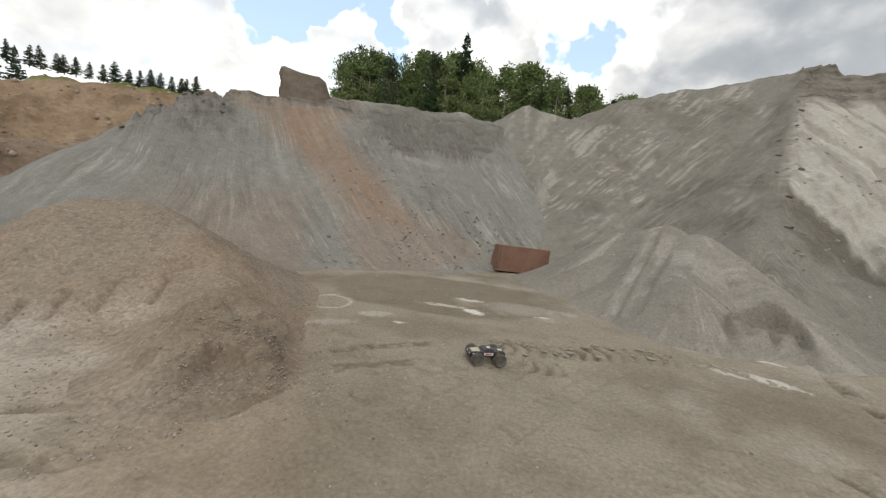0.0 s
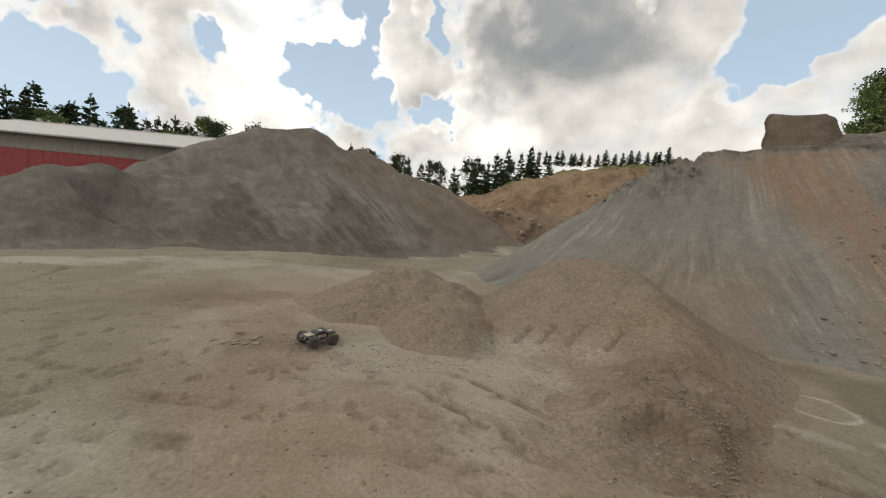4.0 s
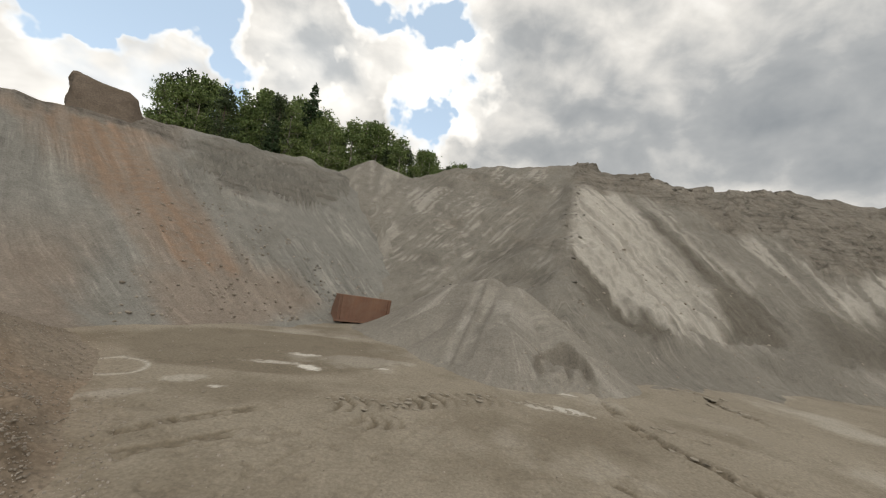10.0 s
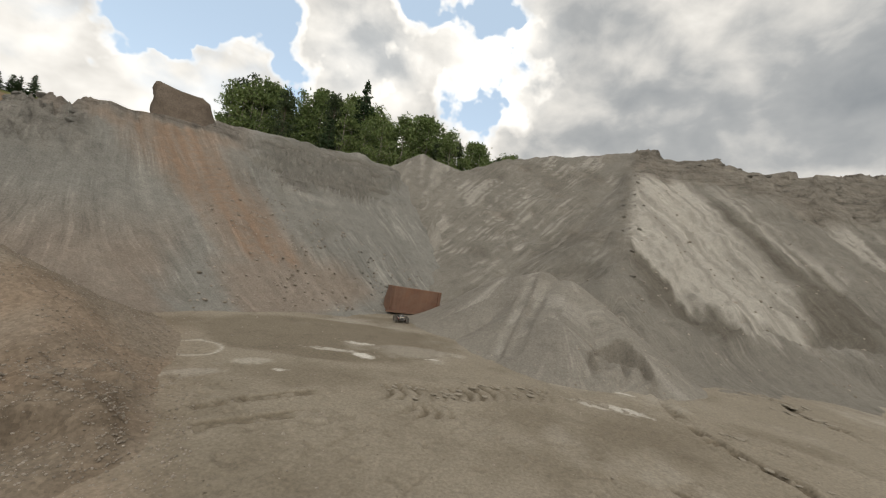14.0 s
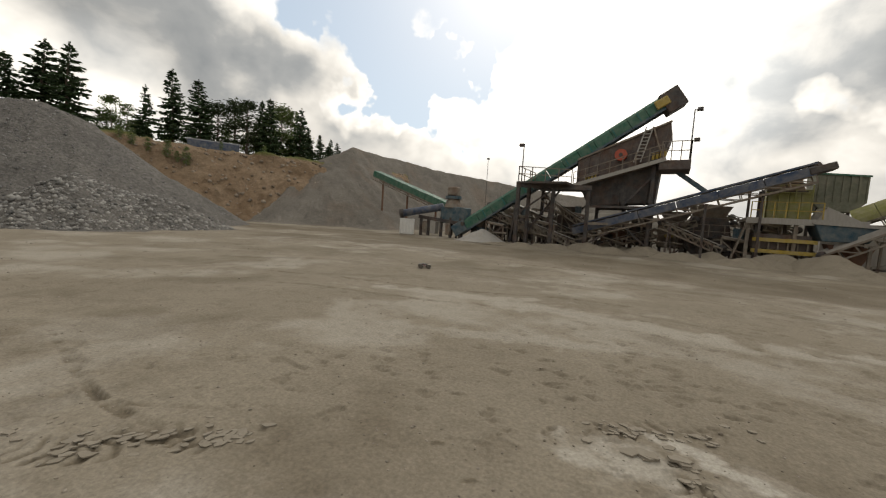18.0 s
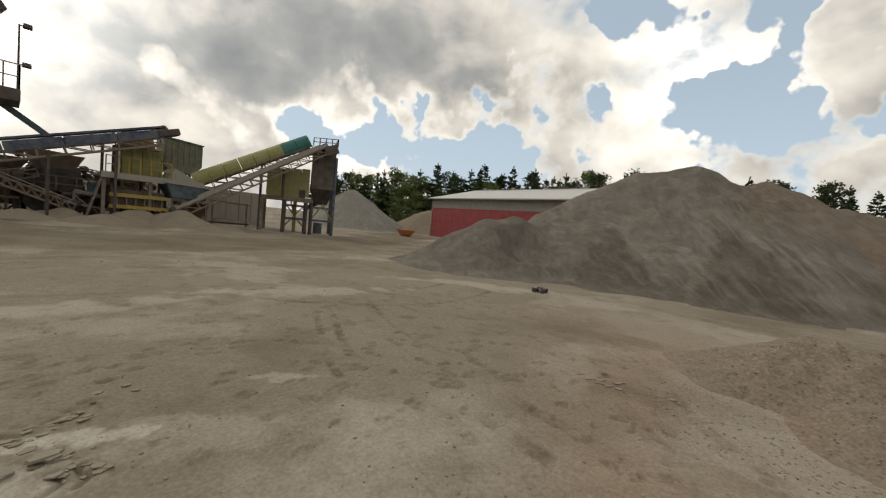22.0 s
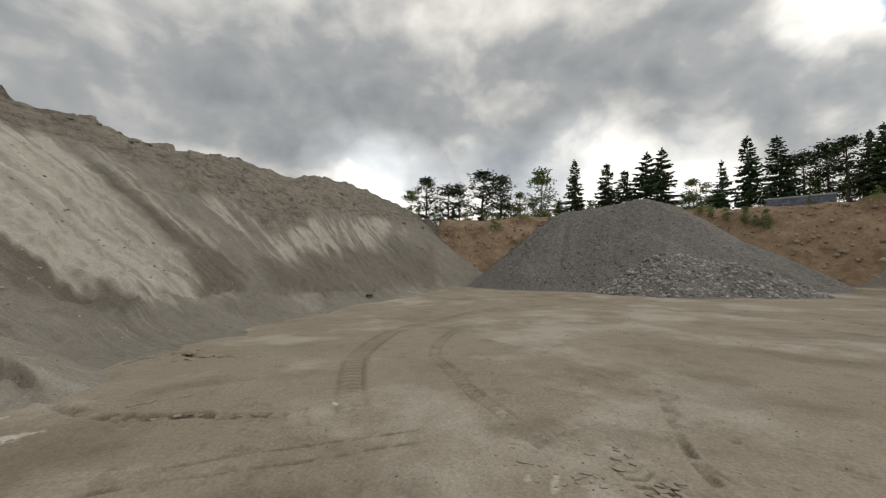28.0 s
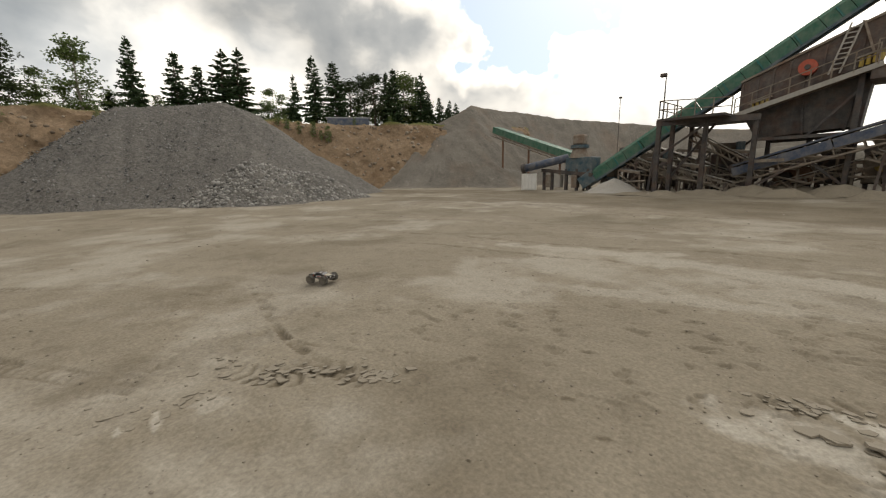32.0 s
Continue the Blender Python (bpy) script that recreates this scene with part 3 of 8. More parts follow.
def ground_height(X, Y):
    """Height, stains and painted rut shade of the pit floor."""
    R = np.hypot(X, Y)
    Z = 0.030 * fbm(X / 2.3, Y / 2.3, 5, 3) * soft(R, 1.0, 4.0) + 0.006 * fbm(X / 0.45, Y / 0.45, 6, 4, 0.6)
    churn = soft(fbm(X / 2.8, Y / 2.8, 16, 3), 0.1, 0.8)
    Z = Z + churn * 0.009 * fbm(X / 0.22, Y / 0.22, 17, 3, 0.6) * soft(R, 1.5, 3.0)
    far = np.clip(R / 14.0, 1.0, 4.0)
    Z = Z + 0.02 * far * fbm(X / 2.4, Y / 2.4, 15, 3) * soft(R, 6, 16)
    pale = 0.26 * soft(fbm(X / 2.2, Y / 2.2, 31, 6, 0.62), 0.05, 1.1)
    damp = 0.6 * soft(fbm(X / 2.4, Y / 2.4, 41, 6, 0.64), 0.1, 1.2)
    near = R < 45
    for pts, gauge, width, depth, dark in tracks():
        line = [tuple(bearing(*p)[:2]) for p in pts]
        fine = []
        for i in range(len(line) - 1):
            a, b, c, d = line[max(i - 1, 0)], line[i], line[i + 1], line[min(i + 2, len(line) - 1)]
            for t in np.arange(0, 1, 0.2):
                fine.append(tuple(0.5 * ((2 * b[k]) + (c[k] - a[k]) * t + (2 * a[k] - 5 * b[k] + 4 * c[k] - d[k]) * t ** 2 + (3 * b[k] - a[k] - 3 * c[k] + d[k]) * t ** 3) for k in (0, 1)))
        fine.append(line[-1])
        fx, fy = [p[0] for p in fine], [p[1] for p in fine]
        m = gauge + 2.2 * width + 0.1
        sel = np.nonzero((X > min(fx) - m) & (X < max(fx) + m) & (Y > min(fy) - m) & (Y < max(fy) + m))
        if not len(sel[0]):
            continue
        xs, ys = X[sel], Y[sel]
        dist, _, along = polyline_field(xs, ys, fine)
        off = np.abs(dist - gauge)
        heavy = depth >= 0.04 and width >= 0.2
        inside = 1 - soft(off, width * 0.4, width * 0.6)
        edge = np.exp(-((off - width * 0.5) / (width * 0.13)) ** 2) if width >= 0.2 and not heavy else 0.0
        lip = np.exp(-((off - width * 0.75) / (width * 0.3)) ** 2)
        ph = along / max(0.15, width * 0.5) + off / width * 0.9 + 0.07 * fbm(xs / 0.3, ys / 0.3, 79, 3)
        if width < 0.2:
            lug = np.clip(fbm(xs / 0.12, ys / 0.12, 78, 3), -1, 1)
        else:
            # slanting bars with one steep side
            saw = ph - np.floor(ph)
            lug = 1.6 * np.where(saw < 0.62, saw / 0.62, (1 - saw) / 0.38) - 0.8
            if heavy:
                # narrow grooves pressed by the tread
                ph = along / max(0.13, width * 0.36) + off / width * 1.1 + 0.06 * fbm(xs / 0.3, ys / 0.3, 79, 3)
                lug = 1.5 * np.exp(-((ph - np.floor(ph) - 0.5) / 0.19) ** 2) - 0.4
        total = float(along.max()) if len(along) else 1.0
        reach = soft(along, 0.02, 0.35) * (1 - soft(along, total - 0.35, total - 0.02))
        inside, edge, lip = inside * reach, edge * reach, lip * reach
        worn = 0.35 + 0.65 * soft(fbm(xs / 0.7, ys / 0.7, 77, 4, 0.6), -0.5, 0.4)
        bars = 0.9 if heavy or width < 0.2 else 0.45
        Z[sel] += worn * (0.4 if heavy else 0.55) * (-depth * inside * (0.5 + bars * lug) + depth * 0.35 * lip - 0.6 * depth * edge)
        # shade of ruts and tread grooves is put into the floor's colour
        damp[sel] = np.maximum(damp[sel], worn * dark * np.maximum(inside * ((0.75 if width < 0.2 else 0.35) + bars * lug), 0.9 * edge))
    # the brown haul road past the plant
    road = [tuple(bearing(*p)[:2]) for p in ((120, 40), (135, 36), (148, 27), (168, 21.5), (-170, 19), (-153, 20.5), (-140, 33), (-136, 48))]
    sel = np.nonzero((R > 11) & (R < 60))
    if len(sel[0]):
        dist, _, _ = polyline_field(X[sel], Y[sel], road)
        band = 1 - soft(dist + 0.9 * fbm(X[sel] / 3, Y[sel] / 1.2, 93, 4), 2.2, 4.2)
        damp[sel] = np.maximum(damp[sel], band * (0.78 + 0.35 * fbm(X[sel] / 1.6, Y[sel] / 1.6, 94, 4)))
        pale[sel] = pale[sel] * (1 - 0.8 * band)
    # broken crust and short scuffs, thick in patches, darkened where they sink
    patch = soft(fbm(X / 3.4, Y / 3.4, 92, 2), -0.35, 0.45) * soft(R, 2.2, 3.6)
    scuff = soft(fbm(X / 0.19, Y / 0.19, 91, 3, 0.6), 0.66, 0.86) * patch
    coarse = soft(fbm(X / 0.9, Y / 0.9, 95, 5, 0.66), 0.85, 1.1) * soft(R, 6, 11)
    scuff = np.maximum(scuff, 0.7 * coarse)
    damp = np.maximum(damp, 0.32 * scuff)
    Z = Z - 0.022 * scuff + 0.014 * soft(fbm(X / 0.19 + 0.3, Y / 0.19 + 0.3, 91, 3, 0.6), 0.66, 0.86) * patch
    for az, r, a, b, turn, v in SPOTS:
        c = bearing(az, r)
        t = radians(90 - turn)
        dx, dy = X - c.x, Y - c.y
        u, w = (dx * math.cos(t) + dy * math.sin(t)) / a, (-dx * math.sin(t) + dy * math.cos(t)) / b
        d = np.sqrt(u * u + w * w) + 0.45 * fbm(X * 1.2 / b, Y * 1.2 / b, 55, 4)
        s = 1 - soft(d, 0.55, 1.15)
        if v > 0:
            pale = np.maximum(pale, v * s)
            damp = damp * (1 - 0.8 * s)
        else:
            damp = np.maximum(damp, -v * (1 - soft(d, 0.4, 1.25)))
    # the damp bed of a dried-up pool
    c = bearing(-15, 7.4)
    t = radians(14)
    dx, dy = X - c.x, Y - c.y
    d = np.hypot((dx * math.cos(t) + dy * math.sin(t)) / 2.5, (dx * math.sin(t) - dy * math.cos(t)) / 1.65) + 0.10 * fbm(X / 0.8, Y / 0.8, 57, 4)
    bed = 1 - soft(d, 0.86, 1.0)
    damp = np.maximum(damp * (1 - 0.6 * bed), 0.72 * bed * (1 - soft(pale, 0.3, 0.5)))
    Z = Z * (1 - 0.7 * bed)
    # the chalky ring left by a dried puddle
    c = bearing(-32.6, 6.25)
    t = radians(35)
    dx, dy = X - c.x, Y - c.y
    ring = np.hypot((dx * math.cos(t) - dy * math.sin(t)) / 0.36, (dx * math.sin(t) + dy * math.cos(t)) / 0.33)
    rim = np.exp(-((ring - 1) / 0.075) ** 2)
    pale = np.maximum(pale, 0.5 * rim)
    damp = damp * (1 - rim)
    # brown dust spilled round the two stony mounds
    A = np.degrees(np.arctan2(X, Y))
    brown = soft(A, -125, -95) * (1 - soft(A, -45, -28)) * (1 - soft(R, 7, 12)) * (0.17 + 0.10 * fbm(X / 1.5, Y / 1.5, 96, 4))
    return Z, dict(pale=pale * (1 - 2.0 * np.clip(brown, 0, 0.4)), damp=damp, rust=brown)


def build_ground():
    az = np.radians(np.arange(0, 360.001, 0.36))
    r = np.concatenate([np.geomspace(0.25, 1.75, 40), np.geomspace(1.8, 14, 460), np.geomspace(14.1, 60, 130), np.geomspace(64, 4500, 24)])
    A, Rr = np.meshgrid(az, r)
    X, Y = Rr * np.sin(A), Rr * np.cos(A)
    Z, v = ground_height(X, Y)
    Z = Z * (1 - soft(Rr, 60, 90))
    Z[Rr < 0.3] = 0
    X[0], Y[0] = 0, 0
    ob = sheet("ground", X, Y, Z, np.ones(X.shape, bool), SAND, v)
    return tagged(ob, "dusty sand and stone floor of the pit with wheel marks", "ground", kind="structure")


build_ground()


def stones(name, x, y, z, size, mat, label, seed, flat=0.65, parent=None):
    """Loose stones as one mesh: jittered twenty-faced lumps, half sunk."""
    bm = bmesh.new()
    bmesh.ops.create_icosphere(bm, subdivisions=1, radius=1.0)
    bv = np.array([v.co[:] for v in bm.verts])
    bf = np.array([[v.index for v in f.verts] for f in bm.faces])
    bm.free()
    rs = np.random.RandomState(seed)
    n = len(x)
    a = rs.rand(n) * 6.283
    c, s = np.cos(a)[:, None], np.sin(a)[:, None]
    jit = 1 + 0.5 * (rs.rand(n, len(bv), 3) - 0.5)
    v = bv[None] * jit * size[:, None, None] * np.array([1.0, 0.8, flat])
    vx, vy = v[..., 0] * c - v[..., 1] * s, v[..., 0] * s + v[..., 1] * c
    co = np.stack([vx + x[:, None], vy + y[:, None], v[..., 2] + z[:, None]], -1).reshape(-1, 3)
    fs = (bf[None] + (np.arange(n) * len(bv))[:, None, None]).reshape(-1, 3)
    me = bpy.data.meshes.new(name)
    me.vertices.add(len(co))
    me.vertices.foreach_set("co", co.ravel())
    me.loops.add(fs.size)
    me.loops.foreach_set("vertex_index", fs.ravel())
    me.polygons.add(len(fs))
    me.polygons.foreach_set("loop_start", np.arange(len(fs)) * 3)
    me.update()
    me.materials.append(mat)
    return tagged(new(name, me), label, "stones", kind="stuff")


def stone_mat(name, a, b):
    k = Nodes(name)
    isl = k.t.nodes.new("ShaderNodeNewGeometry").outputs["Random Per Island"]
    c = k.mix(isl, a, b)
    c = k.mix(0.4, c, k.mix(1.0, c, k.ramp(k.noise(60, 3), (0.3, 0.5), (0.7, 1.4)), "MULTIPLY"))
    return k.end(c, 0.92, spec=0.2)


PEBBLE = stone_mat("loose_stone", (0.19, 0.162, 0.128), (0.33, 0.285, 0.235))
COARSEBIT = stone_mat("coarse_rock", (0.13, 0.125, 0.118), (0.40, 0.385, 0.355))
BANKROCK = stone_mat("bank_rock", (0.17, 0.13, 0.095), (0.36, 0.30, 0.235))
ROCKBIT = stone_mat("broken_rock", (0.085, 0.083, 0.082), (0.31, 0.30, 0.285))


def floor_stones():
    rs = np.random.RandomState(77)
    n = 5200
    r = 2.2 + 20 * rs.rand(n) ** 1.7
    a = rs.rand(n) * 6.283
    # thicker in patches
    x, y = r * np.sin(a), r * np.cos(a)
    keep = fbm(x / 1.7, y / 1.7, 88, 3) + 0.9 * rs.rand(n) > 0.25
    x, y, r = x[keep], y[keep], r[keep]
    z, _ = ground_height(x, y)
    size = (0.006 + 0.016 * rs.rand(len(x)) ** 3) * (0.7 + r / 12)
    stones("floor_grit", x, y, z, size, PEBBLE, "loose brown stones strewn over the pit floor", 78)


floor_stones()

# ---- heaps and banks ----


def streaks(i, lo=0.25, hi=0.75, seed=3, width=0.5):
    """Light and dark runs down a flank."""
    return soft(fbm(i["u"] / width, i["near"] / 6.0, seed, 4, 0.6), lo, hi)


def wedge(v, a, b, blur):
    return soft(v, a - blur, a + blur) * (1 - soft(v, b - blur, b + blur))


def inside(a, e, pts, blur):
    """1 within an outline of (bearing, height angle), softly 0 outside."""
    odd, best = np.zeros(a.shape, bool), np.full(a.shape, 1e9)
    for (x0, y0), (x1, y1) in zip(pts, pts[1:] + pts[:1]):
        if y0 != y1:
            odd ^= ((y0 > e) != (y1 > e)) & (a < (x1 - x0) * (e - y0) / (y1 - y0) + x0)
        dx, dy = x1 - x0, y1 - y0
        t = np.clip(((a - x0) * dx + (e - y0) * dy) / (dx * dx + dy * dy), 0, 1)
        best = np.minimum(best, np.hypot(a - x0 - t * dx, e - y0 - t * dy))
    return soft(np.where(odd, best, -best), -blur, blur)


def lane_left(a, e):
    return 0.28 * (a + 0.35 * fbm(a / 9, e / 7, 2, 2) + np.interp(a, [-60, -46, -38, -10], [-0.9, 0.0, 0.62, 0.95]) * e)


def lane_right(a, e):
    return 0.42 * (a + 0.5 * fbm(a / 9, e / 7, 4, 2) + np.interp(a, [-4, 21.5, 24, 40, 60], [-1.0, -1.0, 1.15, 1.0, 0.7]) * e)


def layers_left(az, el):
    """The old layers of the upper flank, 0 to 1 from the foot of each to its lip."""
    lay = el / 1.15 + 0.055 * (az + 18) + 0.55 * fbm(az / 6.0, el / 3.5, 14, 3) + 0.06 * fbm(az / 0.9, el / 0.9, 18, 2)
    return lay - np.floor(lay)


def stain_left(i):
    az, h, el = i["AZ"], i["Z"], i["EL"]
    rag = 1.1 * fbm(i["u"] / 0.4, i["near"] / 3, 8, 4)
    fine = streaks(i, -0.5, 0.35, 12, 0.22)
    # orange earth that slid from the cap down the flank
    slide = inside(az + rag, el, [(-43.5, 12.5), (-41.4, 7.2), (-35.3, 2.2), (-29.5, -4.3), (-23, -5.4), (-20.4, -4.0), (-25.3, 0.6), (-27, 2.8), (-31, 5.8), (-33.5, 9.3), (-34, 12.5)], 1.9)
    rust = slide * (0.50 + 0.42 * fine)
    rust = np.maximum(rust, 0.42 * inside(az + rag, el, [(-32, -4), (-27, -14), (-16.5, -11), (-11, -6.5), (-17, -3)], 1.8))
    rust = np.maximum(rust, 0.40 * wedge(az + 2 * rag, -54, -36, 3) * (1 - soft(el, -6, 3)))
    rust = np.maximum(rust, 0.55 * wedge(az, -50, -31, 2) * soft(el + 0.6 * rag, 8.8, 10.2))
    pale = 0.45 * streaks(i, 0.25, 0.9, 5, 0.5) * soft(fbm(i["X"] / 2, i["Y"] / 2, 6, 3), -0.3, 0.5) * (1 - slide)
    crust = inside(az + rag, el + 0.5 * rag, [(-31, 12.6), (-30, 8.5), (-24, 6.2), (-16, 6.2), (-13, 8.2), (-9, 9.2), (-8, 12.5)], 0.7) * (0.18 + 0.42 * soft(fbm(i["X"] / 1.6, el / 1.1, 19, 4), -0.3, 0.5))
    crust = np.maximum(crust, 0.55 * wedge(az, -60, -45.5, 1.0) * soft(el + rag, 4.0, 7.5))
    crust = np.maximum(crust, 0.8 * wedge(az, -50, -31, 1.0) * soft(el + 0.5 * rag, 10.4, 11.1))
    damp = 0.5 * streaks(i, 0.2, 0.9, 7, 0.8) * soft(fbm(az / 5, el / 4, 20, 3), -0.4, 0.5) * (1 - rust)
    # shade of thin layer lips put into the colour, and the pale edge where they have slumped
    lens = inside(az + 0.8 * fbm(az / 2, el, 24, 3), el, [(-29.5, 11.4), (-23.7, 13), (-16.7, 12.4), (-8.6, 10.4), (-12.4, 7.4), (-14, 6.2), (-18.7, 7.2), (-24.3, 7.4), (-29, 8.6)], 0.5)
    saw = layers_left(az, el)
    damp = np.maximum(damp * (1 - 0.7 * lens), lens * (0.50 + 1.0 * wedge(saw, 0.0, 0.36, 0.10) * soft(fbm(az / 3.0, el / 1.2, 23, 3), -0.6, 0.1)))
    lip = inside(az + 0.6 * rag, el, [(-28.2, 8.8), (-27.0, 8.6), (-24.2, 6.2), (-18.5, 5.4), (-18.8, 5.0), (-25.2, 5.7)], 0.35)
    pale = np.maximum(pale * (1 - 0.5 * lens), 0.45 * lip)
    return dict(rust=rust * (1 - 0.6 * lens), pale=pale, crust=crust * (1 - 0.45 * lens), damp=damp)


def carve_left(i):
    # a crust of old, firm layers along the upper flank
    az, h, el = i["AZ"], i["Z"], i["EL"]
    band = wedge(az, -30, -9, 2) * wedge(el, 6.2, 11.0, 0.8)
    saw = layers_left(az, el)
    h = h + 0.48 * band * (saw ** 2.0 - 0.3) * soft(fbm(az / 2.5, el / 2.0, 13, 3), -0.5, 0.2) + 0.10 * soft(h, 4.0, 5.0) * np.abs(fbm(i["X"] / 1.0, i["Y"] / 1.0, 15, 3))
    lay = el / 1.6 + 0.12 * az + 0.9 * fbm(az / 3.0, el / 2.0, 17, 4)
    saw = lay - np.floor(lay)
    return h + wedge(az, -61, -45, 1.5) * soft(el, 3.0, 6.5) * (0.30 * (saw ** 2.5 - 0.3) + 0.25 * (np.abs(fbm(i["X"] / 0.9, i["Y"] / 0.9, 16, 4)) - 0.3))


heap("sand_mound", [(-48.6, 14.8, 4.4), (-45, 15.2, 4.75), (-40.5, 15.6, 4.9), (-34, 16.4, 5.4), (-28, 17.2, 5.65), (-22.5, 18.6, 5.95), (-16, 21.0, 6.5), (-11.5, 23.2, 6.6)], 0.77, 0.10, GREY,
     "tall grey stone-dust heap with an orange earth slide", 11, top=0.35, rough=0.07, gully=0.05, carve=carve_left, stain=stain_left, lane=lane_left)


CLIFF = [(22.8, 15.2), (27.0, 14.2), (32.1, 14.0), (38.5, 12.0), (40.6, 10.3), (46.7, 10.0), (48.2, 7.6), (51.9, 5.3), (54, 6.2), (58.2, 8.2), (66, 7.6), (75, 6.5), (75, 30), (22.8, 30)]


def stain_right(i):
    az, h, el = i["AZ"], i["Z"], i["EL"]
    rag = 0.9 * fbm(i["u"] / 0.45, i["near"] / 4, 18, 4)
    low = rag * 1.6
    fine = streaks(i, -0.35, 0.05, 25, 0.22)
    # the pale face of fresh dust, and what slid past it
    face = inside(az + 0.3 * rag, el + low, [(23.4, 14.9), (23.1, 10.9), (23.3, 6.9), (27.3, 3.5), (32.0, 0.0), (36.8, -2.5), (40, -3.4), (42.8, -3.2), (42.7, -1.6), (40.3, 2.1), (37.2, 5.4), (34.2, 8.4), (31.4, 11.4), (28.7, 14.2)], 0.55)
    pale = face * (0.50 + 0.50 * fine)
    strip = inside(az, el + 0.4 * rag, [(31.5, 13.9), (35.0, 10.6), (38.4, 7.2), (44.3, 3.6), (45, 4.4), (39.4, 8.3), (36.2, 11.2), (33.0, 13.8)], 0.6)
    pale = np.maximum(pale, 0.7 * strip * fine)
    drip = inside(az + 0.5 * rag, el + low, [(42.0, 9.8), (46.7, 9.9), (48.2, 7.4), (51.9, 5.0), (54, 6.0), (58.2, 8.0), (66, 7.4), (70, 6.0), (64, 4.0), (57, 2.6), (52, 2.6), (48, 5.6), (45, 7.0)], 0.9)
    pale = np.maximum(pale, 0.8 * drip * fine)
    pale = np.maximum(pale, 0.62 * streaks(i, 0.20, 0.45, 31, 0.15) * soft(fbm(az / 3, el / 2.2, 32, 4), -0.1, 0.6) * (1 - soft(az, 20, 23)))
    pale = np.maximum(pale, 0.35 * soft(fbm(i["X"] / 1.4, i["Y"] / 1.4, 33, 4), 0.2, 0.8) * wedge(el, -9, -2, 1.5) * soft(az, 36, 44))
    # darker strips on both sides of the pale face, and a darker low flank
    damp = 0.75 * inside(az + 0.3 * rag, el + low, [(23.5, 6.5), (24.5, 3.0), (28, -1.0), (33, -4.0), (37.5, -4.2), (36.8, -2.8), (32, -0.3), (27.3, 3.2)], 0.5)
    damp = np.maximum(damp, 0.75 * inside(az + 0.3 * rag, el + low, [(31.7, 11.8), (34.5, 8.6), (40.3, 2.4), (43.0, -2.5), (46.5, -4.2), (48, -2), (45, 2.5), (38.6, 7.2), (35.2, 10.4)], 0.6))
    damp = np.maximum(damp, 0.6 * inside(az, el + low, [(49, 1.5), (56, 2.2), (64, 3.8), (74, 4), (74, -3), (52, -3)], 1.0))
    damp = np.maximum(damp, 0.4 * soft(fbm(az / 3.5, el / 2.0, 38, 4), -0.1, 0.7) * (1 - soft(az, 20, 24)))
    crust = inside(az + 0.4 * rag, el + 0.4 * rag, CLIFF, 0.5) * (0.60 + 0.25 * fine)
    crust = np.maximum(crust, 0.25 * wedge(az + 1.1 * rag, 21.9, 23.9, 0.6) * soft(el, 2.0, 5.0))
    crust = np.maximum(crust, 0.45 * wedge(az, 3, 22, 2) * soft(fbm(i["X"] / 1.7, el / 1.6, 35, 4), 0.1, 0.8))
    return dict(pale=pale * (1 - 0.8 * crust), damp=damp, crust=crust)


def carve_right(i):
    az, h, el = i["AZ"], i["Z"], i["EL"]
    # firm, layered shoulder under the crest, a broken rib down the spur
    band = inside(az, el + 0.5 * fbm(i["X"] / 1.5, i["Y"] / 1.5, 48, 3), CLIFF, 0.35)
    lay = el / 1.15 + 0.05 * az + 0.8 * fbm(az / 4.0, el / 2.0, 44, 4)
    saw = lay - np.floor(lay)
    h = h + band * (0.03 + 0.36 * saw ** 2.2 * soft(fbm(az / 3.0, el / 1.5, 43, 3), -0.7, 0.2) + 0.12 * np.abs(fbm(i["X"] / 1.5, i["Y"] / 1.5, 45, 4)))
    rib = wedge(az + 1.0 * fbm(i["X"] / 1.3, i["Y"] / 1.3, 46, 3), 22.0, 24.0, 0.7) * soft(el, 1.0, 4.0) * (1 - soft(el, 14.5, 16.5))
    h = h + rib * (0.02 + 0.22 * np.abs(fbm(i["X"] / 0.8, i["Y"] / 0.8, 47, 4)))
    knob = np.exp(-((az - 36) / 3.0) ** 2) * (1 - soft(np.abs(el + 3.5), 0.8, 2.0)) + np.exp(-((az - 47) / 4.0) ** 2) * (1 - soft(np.abs(el + 4.5), 0.8, 2.0))
    # rills washed into the flank below the firm layers
    rill = np.abs(fbm(i["u"] / 0.42 + 0.4 * fbm(az / 2, el / 2, 52, 3), i["near"] / 7.0, 51, 3)) * wedge(az, 33, 78, 4) * wedge(el, -1.5, 9.5, 1.5)
    h = h - 0.55 * np.clip(0.35 - rill, 0, 0.35) * soft(rill, 0.0, 0.02)
    return h + 0.25 * knob * np.abs(fbm(i["X"] / 0.7, i["Y"] / 0.7, 50, 3))


